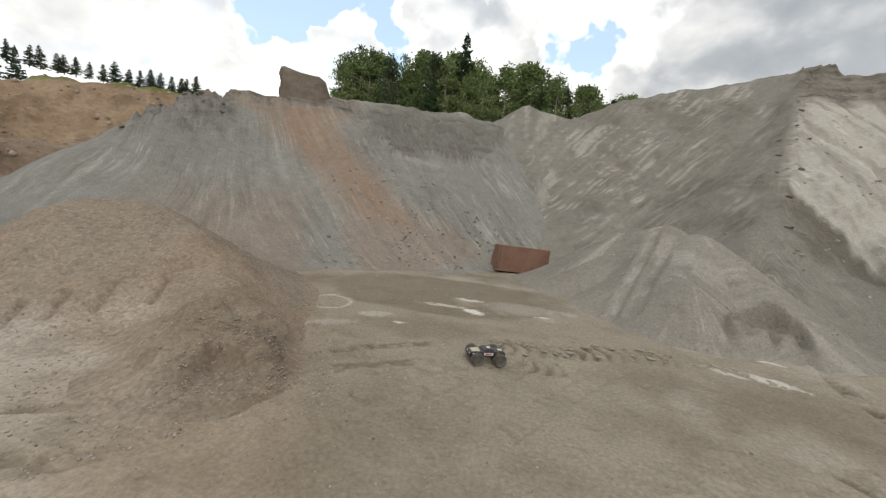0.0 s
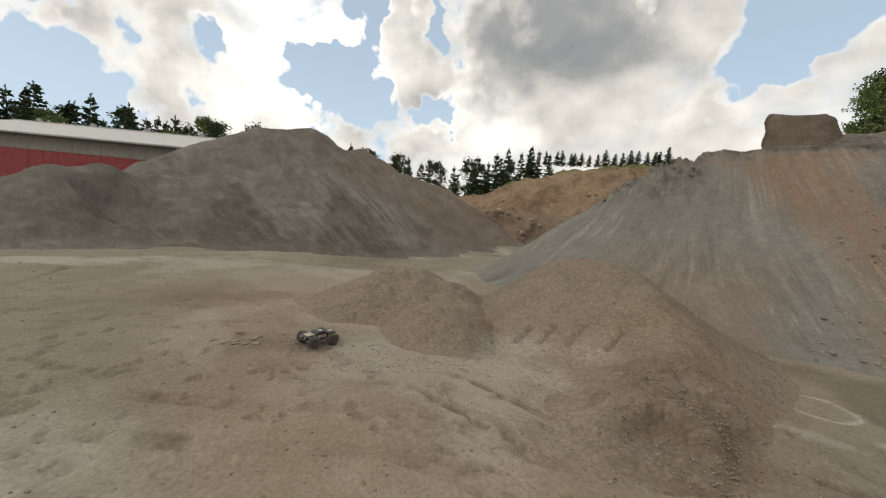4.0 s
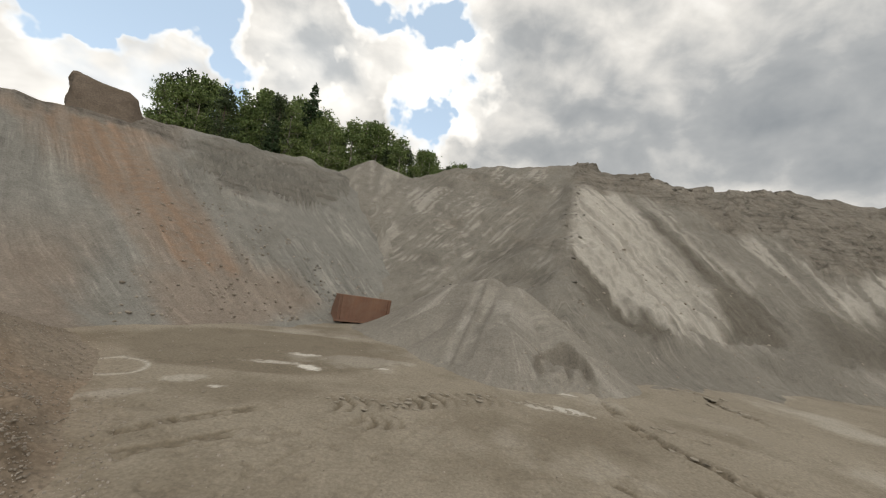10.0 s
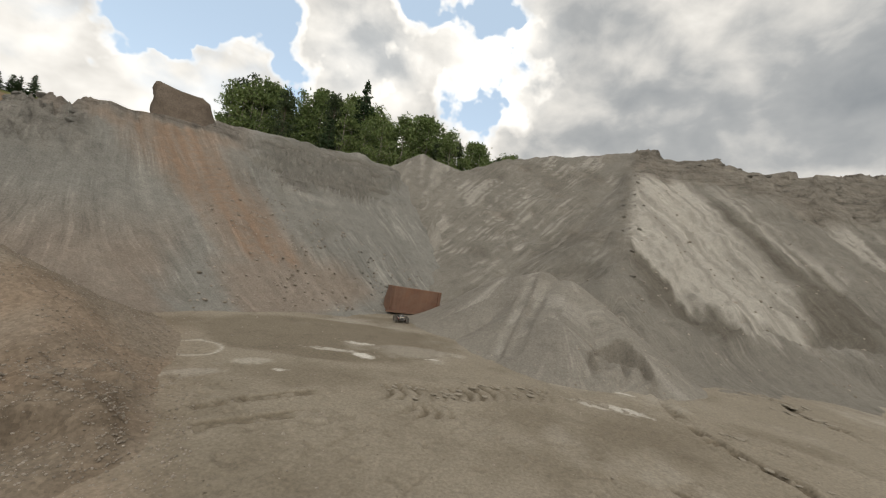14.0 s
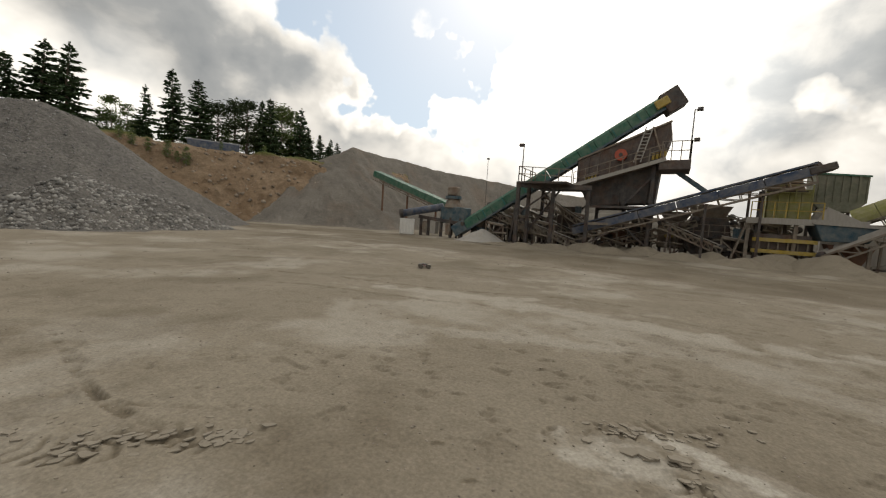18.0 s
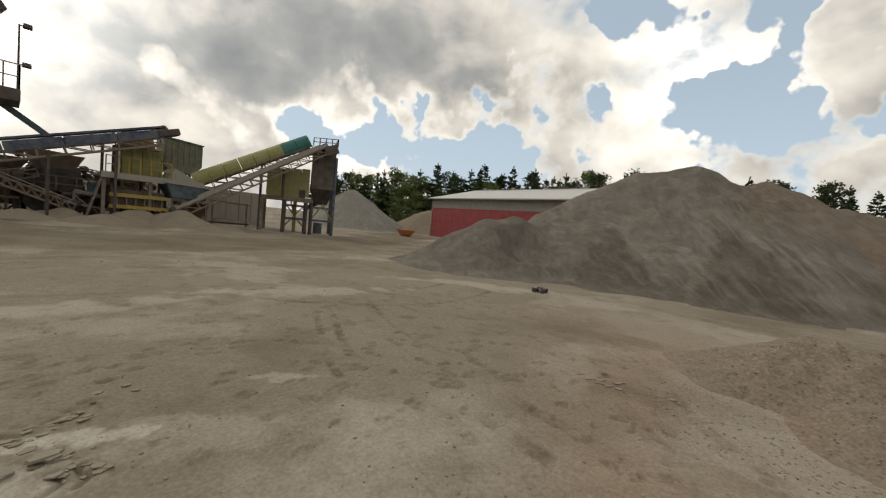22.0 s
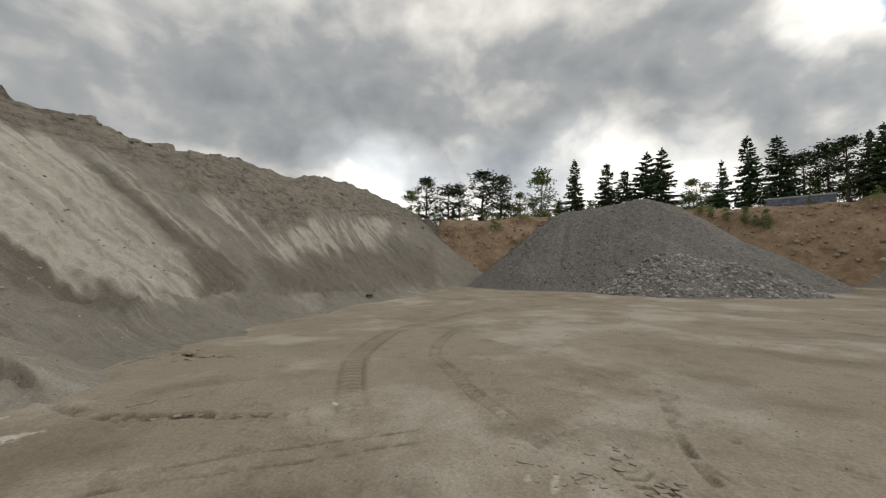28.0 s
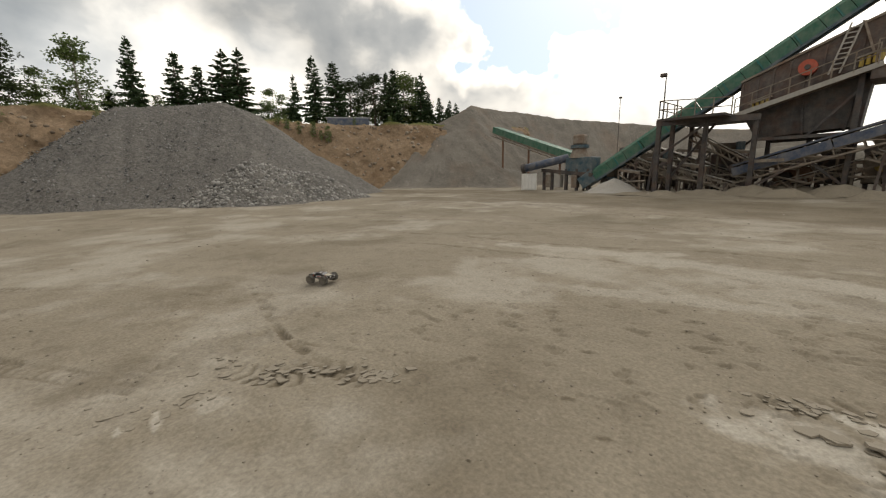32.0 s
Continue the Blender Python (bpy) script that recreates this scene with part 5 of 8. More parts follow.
def lumps():
    """Broken crust along the crests: separate clods, parts of their heap; loose stones on the flanks."""
    shapes = []
    for k in range(6):
        rnd = random.Random(900 + k)
        bm = bmesh.new()
        bmesh.ops.create_icosphere(bm, subdivisions=2, radius=1.0)
        for v in bm.verts:
            v.co *= 1 + 0.32 * noise.noise(v.co * 1.6 + Vector((k * 7.0, 0, 0))) + rnd.uniform(-0.07, 0.07)
            v.co.z *= 0.6
        me = bpy.data.meshes.new("clod")
        bm.to_mesh(me)
        bm.free()
        shapes.append(me)
    rnd = random.Random(31)

    def strew(owner, mat, count, az, r, size):
        done = 0
        for _ in range(count * 8):
            a, d = rnd.uniform(*az), rnd.uniform(*r)
            p = bearing(a, d)
            z = float(height_on(owner.name, np.array([p.x]), np.array([p.y]))[0])
            if z < 0.08:
                continue
            me = shapes[rnd.randrange(6)].copy()
            me.materials.append(mat)
            ob = new("clod", me)
            ob.parent = owner
            s = rnd.uniform(*size)
            ob.matrix_basis = Matrix.LocRotScale((p.x, p.y, z + 0.1 * s), Euler((rnd.uniform(-0.4, 0.4), rnd.uniform(-0.4, 0.4), rnd.uniform(0, 6.28))), Vector((s * rnd.uniform(0.8, 1.7), s, s)))
            done += 1
            if done == count:
                break

    obs = bpy.data.objects
    strew(obs["sand_mound"], GREY, 16, (-57, -47), (13.6, 15.2), (0.05, 0.15))
    strew(obs["sand_mound"], GREY, 18, (-15, -8), (11.0, 13.2), (0.02, 0.055))
    strew(obs["sand_bank"], DUSTY, 30, (26, 50), (27, 29.5), (0.06, 0.18))
    strew(obs["sand_bank"], DUSTY, 26, (22, 25), (12.5, 27), (0.04, 0.10))
    strew(obs["sand_bank"], DUSTY, 22, (50, 72), (42, 57), (0.12, 0.38))
    rs = np.random.RandomState(12)

    def scatter(owner, n, az, r, size, mat, label, seed, flat=0.65):
        a, d = np.radians(az[0] + (az[1] - az[0]) * rs.rand(n)), r[0] + (r[1] - r[0]) * rs.rand(n)
        x, y = d * np.sin(a), d * np.cos(a)
        z = height_on(owner, x, y)
        ok = z > 0.03
        sz = size[0] + (size[1] - size[0]) * rs.rand(n) ** 2.5
        stones("loose_stone", x[ok], y[ok], z[ok], sz[ok], mat, label, seed, flat)

    scatter("gravel_mound", 9000, (-76, -34), (3.2, 9.5), (0.003, 0.014), PEBBLE, "loose stones on the brown mound", 1)
    scatter("gravel_mound", 1500, (-54, -38), (3.3, 4.9), (0.004, 0.015), PEBBLE, "coarser stones on the nose of the brown mound", 8)
    scatter("gravel_mound.001", 5500, (-104, -70), (4.4, 9.0), (0.004, 0.016), PEBBLE, "loose stones on the small brown mound", 2)
    scatter("sand_mound", 1300, (-34, -4), (8, 14), (0.01, 0.055), PEBBLE, "stones rolled to the foot of the sand", 3)
    scatter("sand_mound.002", 1100, (-4, 32), (6.5, 13), (0.007, 0.03), PEBBLE, "loose stones on the low mound", 4)
    scatter("sand_bank", 5000, (0, 72), (11, 34), (0.012, 0.07), PEBBLE, "loose stones on the bank's flank", 5)
    scatter("gravel_mound.002", 9000, (84, 126), (26, 44), (0.035, 0.11), ROCKBIT, "crushed stones on the grey mound", 6, 0.8)
    scatter("rock_mound", 6500, (93, 124), (25.5, 36), (0.06, 0.18), COARSEBIT, "coarse broken stones of the low mound", 7, 0.8)
    # stones that rolled off the brown mounds
    for az, r, n, seed in (((-66, -31), (2.9, 5.2), 2600, 8), ((-44, -33), (4.5, 8.5), 700, 9), ((-100, -72), (4.2, 6.0), 1500, 10)):
        a, d = np.radians(az[0] + (az[1] - az[0]) * rs.rand(n)), r[0] + (r[1] - r[0]) * rs.rand(n)
        x, y = d * np.sin(a), d * np.cos(a)
        z, _ = ground_height(x, y)
        stones("loose_stone", x, y, z, 0.004 + 0.014 * rs.rand(n) ** 3, PEBBLE, "stones strewn round the foot of the brown mound", seed)
    # boulders and stones caught on the cut banks
    for owner, zlo, zhi, n, label in (("earth_bank_east", 0.6, 8.3, 2600, "pale stones stuck in the orange bank"), ("earth_bank_northwest", 1.5, 11.5, 900, "stones on the orange slope"), ("earth_bank_west", 0.3, 3.2, 500, "stones along the cut ledge")):
        me = obs[owner].data
        co = np.zeros(len(me.vertices) * 3)
        me.vertices.foreach_get("co", co)
        co = co.reshape(-1, 3)
        co = co[(co[:, 2] > zlo) & (co[:, 2] < zhi)]
        pick = co[rs.randint(0, len(co), n)] + (rs.rand(n, 3) - 0.5) * np.array([0.3, 0.3, 0.05])
        stones("bank_stone", pick[:, 0], pick[:, 1], pick[:, 2], 0.05 + 0.28 * rs.rand(n) ** 4, BANKROCK, label, 60, 0.75)


lumps()


def broken_crust(label, seed, mat, spots):
    """Thin dried plates lifted by wheels: each spot is bearing, distance, half spread along and across, count, size."""
    rnd = random.Random(seed)
    c = bearing(spots[0][0], spots[0][1])
    owner = thing("broken_crust", label, "mud crust", Matrix.Translation(c), "broken crust on the pit floor")
    shapes = []
    for k in range(7):
        n = rnd.randint(5, 7)
        ring = [(math.cos(2 * math.pi * i / n) * rnd.uniform(0.7, 1.2), 0.55 * math.sin(2 * math.pi * i / n) * rnd.uniform(0.7, 1.2)) for i in range(n)]
        shapes.append(Geo().prism(ring, "z", -0.10, 0.10).mesh("plate", mat))
    for az, r, along, across, count, size in spots:
        o = bearing(az, r)
        u, v = bearing(az + 90, 1), bearing(az, 1)
        for _ in range(count):
            a, b = rnd.gauss(0, 0.5) * along, rnd.gauss(0, 0.5) * across
            p = o + u * a + v * b
            z, _v = ground_height(np.array([[p.x]]), np.array([[p.y]]))
            k = size * rnd.uniform(0.5, 1.35)
            ob = new("plate", shapes[rnd.randrange(7)])
            ob.parent = owner
            lift = rnd.uniform(-12, 12)
            ob.matrix_basis = Matrix.Translation(Vector((p.x - c.x, p.y - c.y, float(z[0, 0]) + 0.12 * k))) @ Euler((radians(-lift), radians(rnd.uniform(-8, 8)), radians(-az + rnd.uniform(-35, 35)))).to_matrix().to_4x4() @ Matrix.Diagonal((k, k, k * 0.9, 1))


CRUSTMAT = stone_mat("dried_crust", (0.225, 0.195, 0.150), (0.33, 0.292, 0.238))
broken_crust("dried plates of pale mud crust torn up by wheels", 21, CRUSTMAT, [(174, 3.65, 0.35, 0.12, 16, 0.035), (179, 3.75, 0.35, 0.12, 20, 0.04), (-175.5, 3.95, 0.32, 0.12, 16, 0.04), (180, 3.4, 0.30, 0.10, 9, 0.085), (-175, 3.45, 0.25, 0.10, 7, 0.085), (-172.6, 3.2, 0.22, 0.07, 12, 0.045), (-171, 4.35, 0.25, 0.05, 5, 0.045)])
broken_crust("torn clods of mud crust along a wheel rut", 22, CRUSTMAT, [(107, 3.76, 0.35, 0.10, 12, 0.04), (112, 3.5, 0.4, 0.12, 20, 0.045), (118, 3.28, 0.4, 0.12, 22, 0.05), (121, 3.2, 0.2, 0.1, 10, 0.05)])
broken_crust("scattered clods of mud crust on the pit floor", 23, CRUSTMAT, [(88, 3.7, 0.5, 0.25, 14, 0.035), (93, 3.5, 0.4, 0.2, 14, 0.035), (99, 4.1, 0.5, 0.25, 16, 0.04), (104, 3.65, 0.35, 0.2, 16, 0.045)])
broken_crust("clods pushed up beside the tyre bars by the mound", 24, CRUSTMAT, [(-4, 5.2, 0.5, 0.2, 14, 0.04), (3, 5.1, 0.6, 0.25, 18, 0.045), (9, 5.6, 0.5, 0.2, 16, 0.045), (14, 5.9, 0.5, 0.2, 12, 0.045), (24, 6.1, 0.5, 0.12, 18, 0.045)])
broken_crust("crumbled crust along a crack in the pit floor", 25, CRUSTMAT, [(37, 6.6, 0.5, 0.12, 14, 0.05), (42, 5.75, 0.4, 0.1, 12, 0.045), (50, 5.35, 0.4, 0.1, 10, 0.04), (40, 10.1, 0.5, 0.2, 16, 0.08), (44, 9.3, 0.5, 0.2, 14, 0.08)])
broken_crust("crumbled ground beside the small brown mound", 26, CRUSTMAT, [(-101, 5.2, 0.4, 0.25, 14, 0.045), (-107, 5.4, 0.35, 0.25, 12, 0.045), (-76, 4.5, 0.5, 0.2, 16, 0.03)])

# ---- the shed ----


def shed():
    red = paint("red_sheet", (0.24, 0.02, 0.028), 0.5, 0.0, 0.12)
    band = paint("grey_sheet", (0.22, 0.21, 0.185), 0.6, 0.0, 0.4)
    roof = paint("roof_sheet", (0.55, 0.55, 0.53), 0.45, 0.1, 0.3)
    a, b = bearing(-133, 50.0), bearing(-108, 33.0)
    ex = (b - a).normalized()
    ln = (b - a).length
    ey = Vector((-ex.y, ex.x, 0))
    if ey.dot(a) < 0:
        ey = -ey
    m = Matrix(((ex.x, ey.x, 0, a.x), (ex.y, ey.y, 0, a.y), (0, 0, 1, 0), (0, 0, 0, 1)))
    s = thing("shed", "long red sheet-metal shed with a pale grey roof", "shed", m)
    dp, eave, ridge = 14.0, 5.0, 6.75
    lo = eave - 1.2
    # the front in standing sheets, each with its own seam
    n = 22
    for k in range(n):
        x0, x1 = k * ln / n, (k + 1) * ln / n - 0.02
        part("wall_panel", Geo().box(x0, 0, 0, x1, 0.08, lo), red, s)
        part("wall_panel", Geo().box(x0, 0.01, lo + 0.03, x1, 0.09, eave), band, s, "weathered grey upper panel")
    part("inner_wall", Geo().box(0.05, 0.10, 0, ln - 0.05, 0.2, eave), band, s)
    part("gable_wall", Geo().prism([(0.0, 0), (dp, 0), (dp, eave), (dp / 2, ridge), (0.0, eave)], "x", -0.04, 0.08), red, s)
    part("gable_wall", Geo().prism([(0.0, 0), (dp, 0), (dp, eave), (dp / 2, ridge), (0.0, eave)], "x", ln - 0.08, ln + 0.04), red, s)
    part("back_wall", Geo().box(0, dp - 0.1, 0, ln, dp, eave), red, s)
    part("corner_trim", Geo().box(-0.09, -0.05, 0, 0.06, 0.06, eave), band, s)
    part("plinth", Geo().box(-0.06, -0.06, -0.1, ln, 0.06, 0.14), GALV, s)
    k = (ridge - eave) / (dp / 2)
    for side in (0, 1):
        for j in range(14):
            x0, x1 = -0.4 + j * (ln + 0.8) / 14, -0.4 + (j + 1) * (ln + 0.8) / 14 - 0.015
            y0, y1 = (-0.45, dp / 2) if side == 0 else (dp + 0.45, dp / 2)
            z0, z1 = eave - 0.45 * k + 0.06, ridge + 0.06
            part("roof_sheet", Geo().hexa([(x0, y0, z0), (x1, y0, z0), (x1, y1, z1), (x0, y1, z1), (x0, y0, z0 + 0.06), (x1, y0, z0 + 0.06), (x1, y1, z1 + 0.06), (x0, y1, z1 + 0.06)]), roof, s)
    part("ridge_cap", Geo().beam((-0.4, dp / 2, ridge + 0.14), (ln + 0.4, dp / 2, ridge + 0.14), 0.35, 0.05), roof, s)
    part("gutter", Geo().beam((-0.4, -0.5, eave - 0.08), (ln + 0.4, -0.5, eave - 0.08), 0.12, 0.1), GALV, s)
    for j in range(5):
        x = 2.0 + j * (ln - 4) / 4
        part("roof_vent", Geo().box(x - 0.2, dp / 2 - 0.12, ridge + 0.15, x + 0.2, dp / 2 + 0.12, ridge + 0.42), GALV, s)
    return s


shed()

# ---- trees ----


def leaf_mat(name, a, b):
    k = Nodes(name)
    info = k.t.nodes.new("ShaderNodeObjectInfo").outputs["Random"]
    isl = k.t.nodes.new("ShaderNodeNewGeometry").outputs["Random Per Island"]
    c = k.mix(isl, a, b)
    c = k.mix(k.calc("MULTIPLY", info, 0.4), c, k.mix(1.0, c, (0.65, 0.75, 0.7), "MULTIPLY"))
    c = k.mix(k.ramp(k.noise(0.7, 3), (0.4, 0.0), (0.6, 0.5)), c, k.mix(1.0, c, (0.6, 0.62, 0.6), "MULTIPLY"))
    k.put(k.b.inputs["Transmission Weight"], 0.0)
    return k.end(c, 0.7, spec=0.25)


SPRUCE = leaf_mat("spruce_needles", (0.030, 0.055, 0.024), (0.064, 0.100, 0.040))
PINE = leaf_mat("pine_needles", (0.042, 0.062, 0.030), (0.088, 0.115, 0.050))
LEAF = leaf_mat("birch_leaves", (0.105, 0.155, 0.048), (0.235, 0.285, 0.105))
BARK = paint("bark", (0.10, 0.075, 0.055), 0.95, 0.0, 0.1)
PALEBARK = paint("pale_bark", (0.28, 0.25, 0.21), 0.9, 0.0, 0.1)


def spray(vs, fs, p, d, size, rnd, flat=0.5):
    """A small tuft of three pointed leaves round the way d."""
    for _ in range(3):
        s = Vector((rnd.uniform(-1, 1), rnd.uniform(-1, 1), rnd.uniform(-flat, flat)))
        e = (d + s * 0.9).normalized() * size * rnd.uniform(0.7, 1.3)
        w = e.cross(Vector((rnd.uniform(-1, 1), rnd.uniform(-1, 1), rnd.uniform(-1, 1)))).normalized() * size * 0.28
        n = len(vs)
        vs += [p - w * 0.3, p + e * 0.5 + w, p + e, p + e * 0.5 - w]
        fs.append((n, n + 1, n + 2, n + 3))


def tree_meshes(kind, seed):
    """Trunk and crown of a tree ten metres high."""
    rnd = random.Random(seed)
    H = 10.0
    trunk, limbs = Geo(), []
    lean = Vector((rnd.uniform(-0.25, 0.25), rnd.uniform(-0.25, 0.25), 0))
    pts = [Vector((0, 0, -0.5)) + lean * 0 if i == 0 else Vector((lean.x * i / 8, lean.y * i / 8, H * i / 8)) + Vector((rnd.uniform(-0.07, 0.07), rnd.uniform(-0.07, 0.07), 0)) for i in range(9)]
    r0 = {"spruce": 0.17, "pine": 0.16, "leaf": 0.15}[kind]
    for i in range(8):
        trunk.tube(pts[i], pts[i + 1], r0 * (1 - i / 8.6), r0 * (1 - (i + 1) / 8.6), 7, False)

    def axis(z):
        t = max(0.0, min(7.999, z / H * 8))
        i = int(t)
        return pts[i].lerp(pts[i + 1], t - i)

    vs, fs = [], []
    if kind == "spruce":
        z = rnd.uniform(1.0, 1.8)
        while z < H - 0.15:
            t = (z - 1.0) / (H - 1.0)
            reach = (2.05 * (1 - t) ** 0.85 + 0.10) * rnd.uniform(0.72, 1.12)
            for k in range(rnd.randint(5, 7)):
                if rnd.random() < 0.12:
                    continue
                a = rnd.uniform(0, 2 * math.pi)
                ln = reach * rnd.uniform(0.6, 1.12)
                o = axis(z)
                out = Vector((math.cos(a), math.sin(a), 0))
                tip = o + out * ln + Vector((0, 0, -0.33 * ln * (1 - t) + 0.12 * ln))
                trunk.tube(o, tip, 0.022 * (1.2 - t), 0.006, 4, False)
                m = max(3, int(ln / 0.13))
                for j in range(1, m + 1):
                    q = o.lerp(tip, j / m) + Vector((0, 0, -0.10 * math.sin(math.pi * j / m)))
                    spray(vs, fs, q, out * 0.6 + Vector((0, 0, -0.35)), 0.34 + 0.12 * (1 - t), rnd)
            z += rnd.uniform(0.26, 0.42)
        for j in range(5):
            spray(vs, fs, axis(H - 0.12 * j), Vector((0, 0, 1)), 0.22, rnd)
    else:
        lo, hi = (1.9, H) if kind == "pine" else (1.0, H)
        count = 74 if kind == "pine" else 76
        for k in range(count):
            z = rnd.uniform(lo, hi - 0.4) if k > 3 else hi - 0.3 - 0.3 * k
            t = (z - lo) / (hi - lo)
            wide = (1.75 * math.sin(math.pi * min(1, 0.25 + 0.72 * t)) if kind == "pine" else 1.85 * math.sin(math.pi * min(1, 0.18 + 0.78 * t))) + 0.12
            a = rnd.uniform(0, 2 * math.pi)
            ln = wide * rnd.uniform(0.45, 1.15)
            o = axis(max(0.5, z - 0.35 * ln))
            tip = axis(z) + Vector((math.cos(a) * ln, math.sin(a) * ln, rnd.uniform(-0.1, 0.45)))
            trunk.tube(o, tip, 0.035 * (1.2 - t), 0.008, 4, False)
            clump = rnd.uniform(0.30, 0.56)
            for j in range(int(19 * clump / 0.45)):
                d = Vector((rnd.gauss(0, 1), rnd.gauss(0, 1), rnd.gauss(0, 0.62)))
                q = tip.lerp(o, rnd.uniform(0, 0.45)) + d * clump * 0.62
                spray(vs, fs, q, d.normalized(), 0.25 if kind == "pine" else 0.27, rnd, 1.0)
    bark = {"spruce": BARK, "pine": BARK, "leaf": PALEBARK}[kind]
    crown = bpy.data.meshes.new(kind + "_crown")
    crown.from_pydata([tuple(v) for v in vs], [], fs)
    crown.materials.append({"spruce": SPRUCE, "pine": PINE, "leaf": LEAF}[kind])
    return trunk.mesh(kind + "_trunk", bark), crown


TREES = {(k, i): tree_meshes(k, 40 + 7 * i + len(k)) for k, n in (("spruce", 3), ("pine", 4), ("leaf", 4)) for i in range(n)}
LABELS = {"spruce": "dark green spruce with drooping boughs", "pine": "tall pine with a bare lower trunk and open crown", "leaf": "broad-leaved tree in full green leaf"}


def tree(kind, az, r, z, top_el, seed, wide=1.0, group="trees on the bank"):
    """A tree whose top stands top_el degrees above the eye."""
    rnd = random.Random(seed)
    h = (EYE.z + r * math.tan(radians(top_el)) - z)
    i = rnd.randrange({"spruce": 3, "pine": 4, "leaf": 4}[kind])
    s = max(0.15, h / 10.0)
    t = thing({"spruce": "spruce_tree", "pine": "pine_tree", "leaf": "birch_tree"}[kind], LABELS[kind], "tree", None, group)
    w = s * wide * rnd.uniform(1.15, 1.4)
    for name, me in zip(("trunk", "crown"), TREES[kind, i]):
        ob = new(name, me)
        ob.parent = t
    t.matrix_basis = Matrix.LocRotScale(bearing(az, r, z), Euler((0, 0, rnd.uniform(0, 6.28))), Vector((w, w, s)))
    return t


def woods():
    k = 0
    # single trees along the top of the orange bank
    for kind, az, el, wide in [("leaf", 70.4, 11.6, 1.1), ("pine", 72.6, 13.4, 1.0), ("pine", 75.9, 12.3, 1.2), ("pine", 77.6, 12.5, 0.8), ("pine", 81.0, 14.2, 1.1), ("pine", 83.7, 13.4, 1.0), ("leaf", 86.6, 11.0, 0.8),
                               ("leaf", 89.6, 14.2, 1.0), ("leaf", 92.0, 9.6, 1.0), ("spruce", 94.2, 15.0, 0.8), ("leaf", 96.3, 9.4, 1.0), ("spruce", 98.2, 14.1, 1.0), ("spruce", 100.8, 13.0, 1.2), ("spruce", 103.0, 14.9, 1.1),
                               ("spruce", 104.8, 15.2, 1.1), ("leaf", 108.4, 11.0, 1.1), ("leaf", 109.7, 10.4, 1.0), ("spruce", 111.4, 12.7, 0.8), ("spruce", 114.0, 14.9, 0.9), ("spruce", 116.7, 14.4, 1.0), ("pine", 118.6, 12.4, 0.9),
                               ("pine", 120.5, 13.0, 0.9), ("pine", 121.9, 13.2, 0.9), ("spruce", 123.7, 13.4, 0.8), ("spruce", 124.7, 13.9, 0.8), ("leaf", 126.0, 13.3, 1.2), ("leaf", 127.1, 12.8, 1.1), ("spruce", 128.3, 13.2, 0.8),
                               ("spruce", 129.5, 10.8, 0.9), ("spruce", 131.0, 10.2, 0.9), ("spruce", 132.3, 9.8, 0.9), ("spruce", 133.4, 9.4, 0.9)]:
        k += 1
        tree(kind, az, 63 + (k * 7 % 5), 9.0, el, k, wide * (1.4 if kind == "pine" else 1.1))
    rnd = random.Random(9)
    for j in range(34):
        tree(rnd.choice(["leaf", "spruce", "leaf"]), 71 + j * 1.85 + rnd.uniform(-0.8, 0.8), 66, 8.6, rnd.uniform(8.3, 9.6), 200 + j, 1.6)
    # the wood behind the heaps
    line = [(-33, 17.2), (-30, 18.5), (-26, 17.6), (-22, 19.2), (-18.5, 19.2), (-16.2, 22.4), (-14, 19.4), (-10, 19.0), (-5.2, 18.7), (-2.5, 17.4), (0, 16.7), (3.5, 16.2), (6.5, 15.6)]
    for j in range(80):
        az = -33.4 + j * 0.51 + rnd.uniform(-0.35, 0.35)
        el = float(np.interp(az, [p[0] for p in line if p[0] != -16.2], [p[1] for p in line if p[0] != -16.2])) + 0.7 - 3.6 * rnd.random() ** 1.4
        kind = "leaf" if rnd.random() < 0.72 else "pine" if rnd.random() < 0.4 else "spruce"
        tree(kind, az, 46 + rnd.uniform(-4, 7), 8.2, el, 300 + j, rnd.uniform(0.6, 0.95) if kind == "leaf" else 0.7, "trees of the wood")
    tree("spruce", -16.2, 47, 10.4, 22.3, 390, 0.75, "trees of the wood")
    # far trees over the western bank
    line = [(-116, 7.0), (-111, 8.6), (-106, 9.0), (-98, 8.6), (-91, 8.2), (-86, 7.6), (-78, 7.6), (-75, 8.8), (-67.5, 10.6), (-65, 9.6)]
    for j in range(46):
        az = -116 + j * 1.13 + rnd.uniform(-0.5, 0.5)
        el = float(np.interp(az, [p[0] for p in line], [p[1] for p in line])) - rnd.uniform(0, 2.4)
        tree(rnd.choice(["pine", "spruce", "spruce", "leaf"]), az, 86 + rnd.uniform(-6, 6), 0.0 if az < -80 else 2.0 if az < -72 else 7.0, el + 0.7, 400 + j, 0.72, "far trees")
    for az, el in [(-91.5, 8.6), (-86.5, 8.3), (-110, 8.9), (-105.8, 9.4), (-74.9, 9.1), (-67.4, 10.9), (-71.4, 9.2)]:
        tree("pine" if az < -80 else "spruce", az, 80, 0.0 if az < -80 else 2.0 if az < -72 else 7.0, el, int(500 + az), 0.9, "far trees")
    for j in range(17):
        az = -65 + j * 0.95 + rnd.uniform(-0.3, 0.3)
        tree("spruce", az, 68, 12.0, 10.0 + 0.05 * j + rnd.uniform(0, 0.7), 520 + j, 1.2, "far trees")
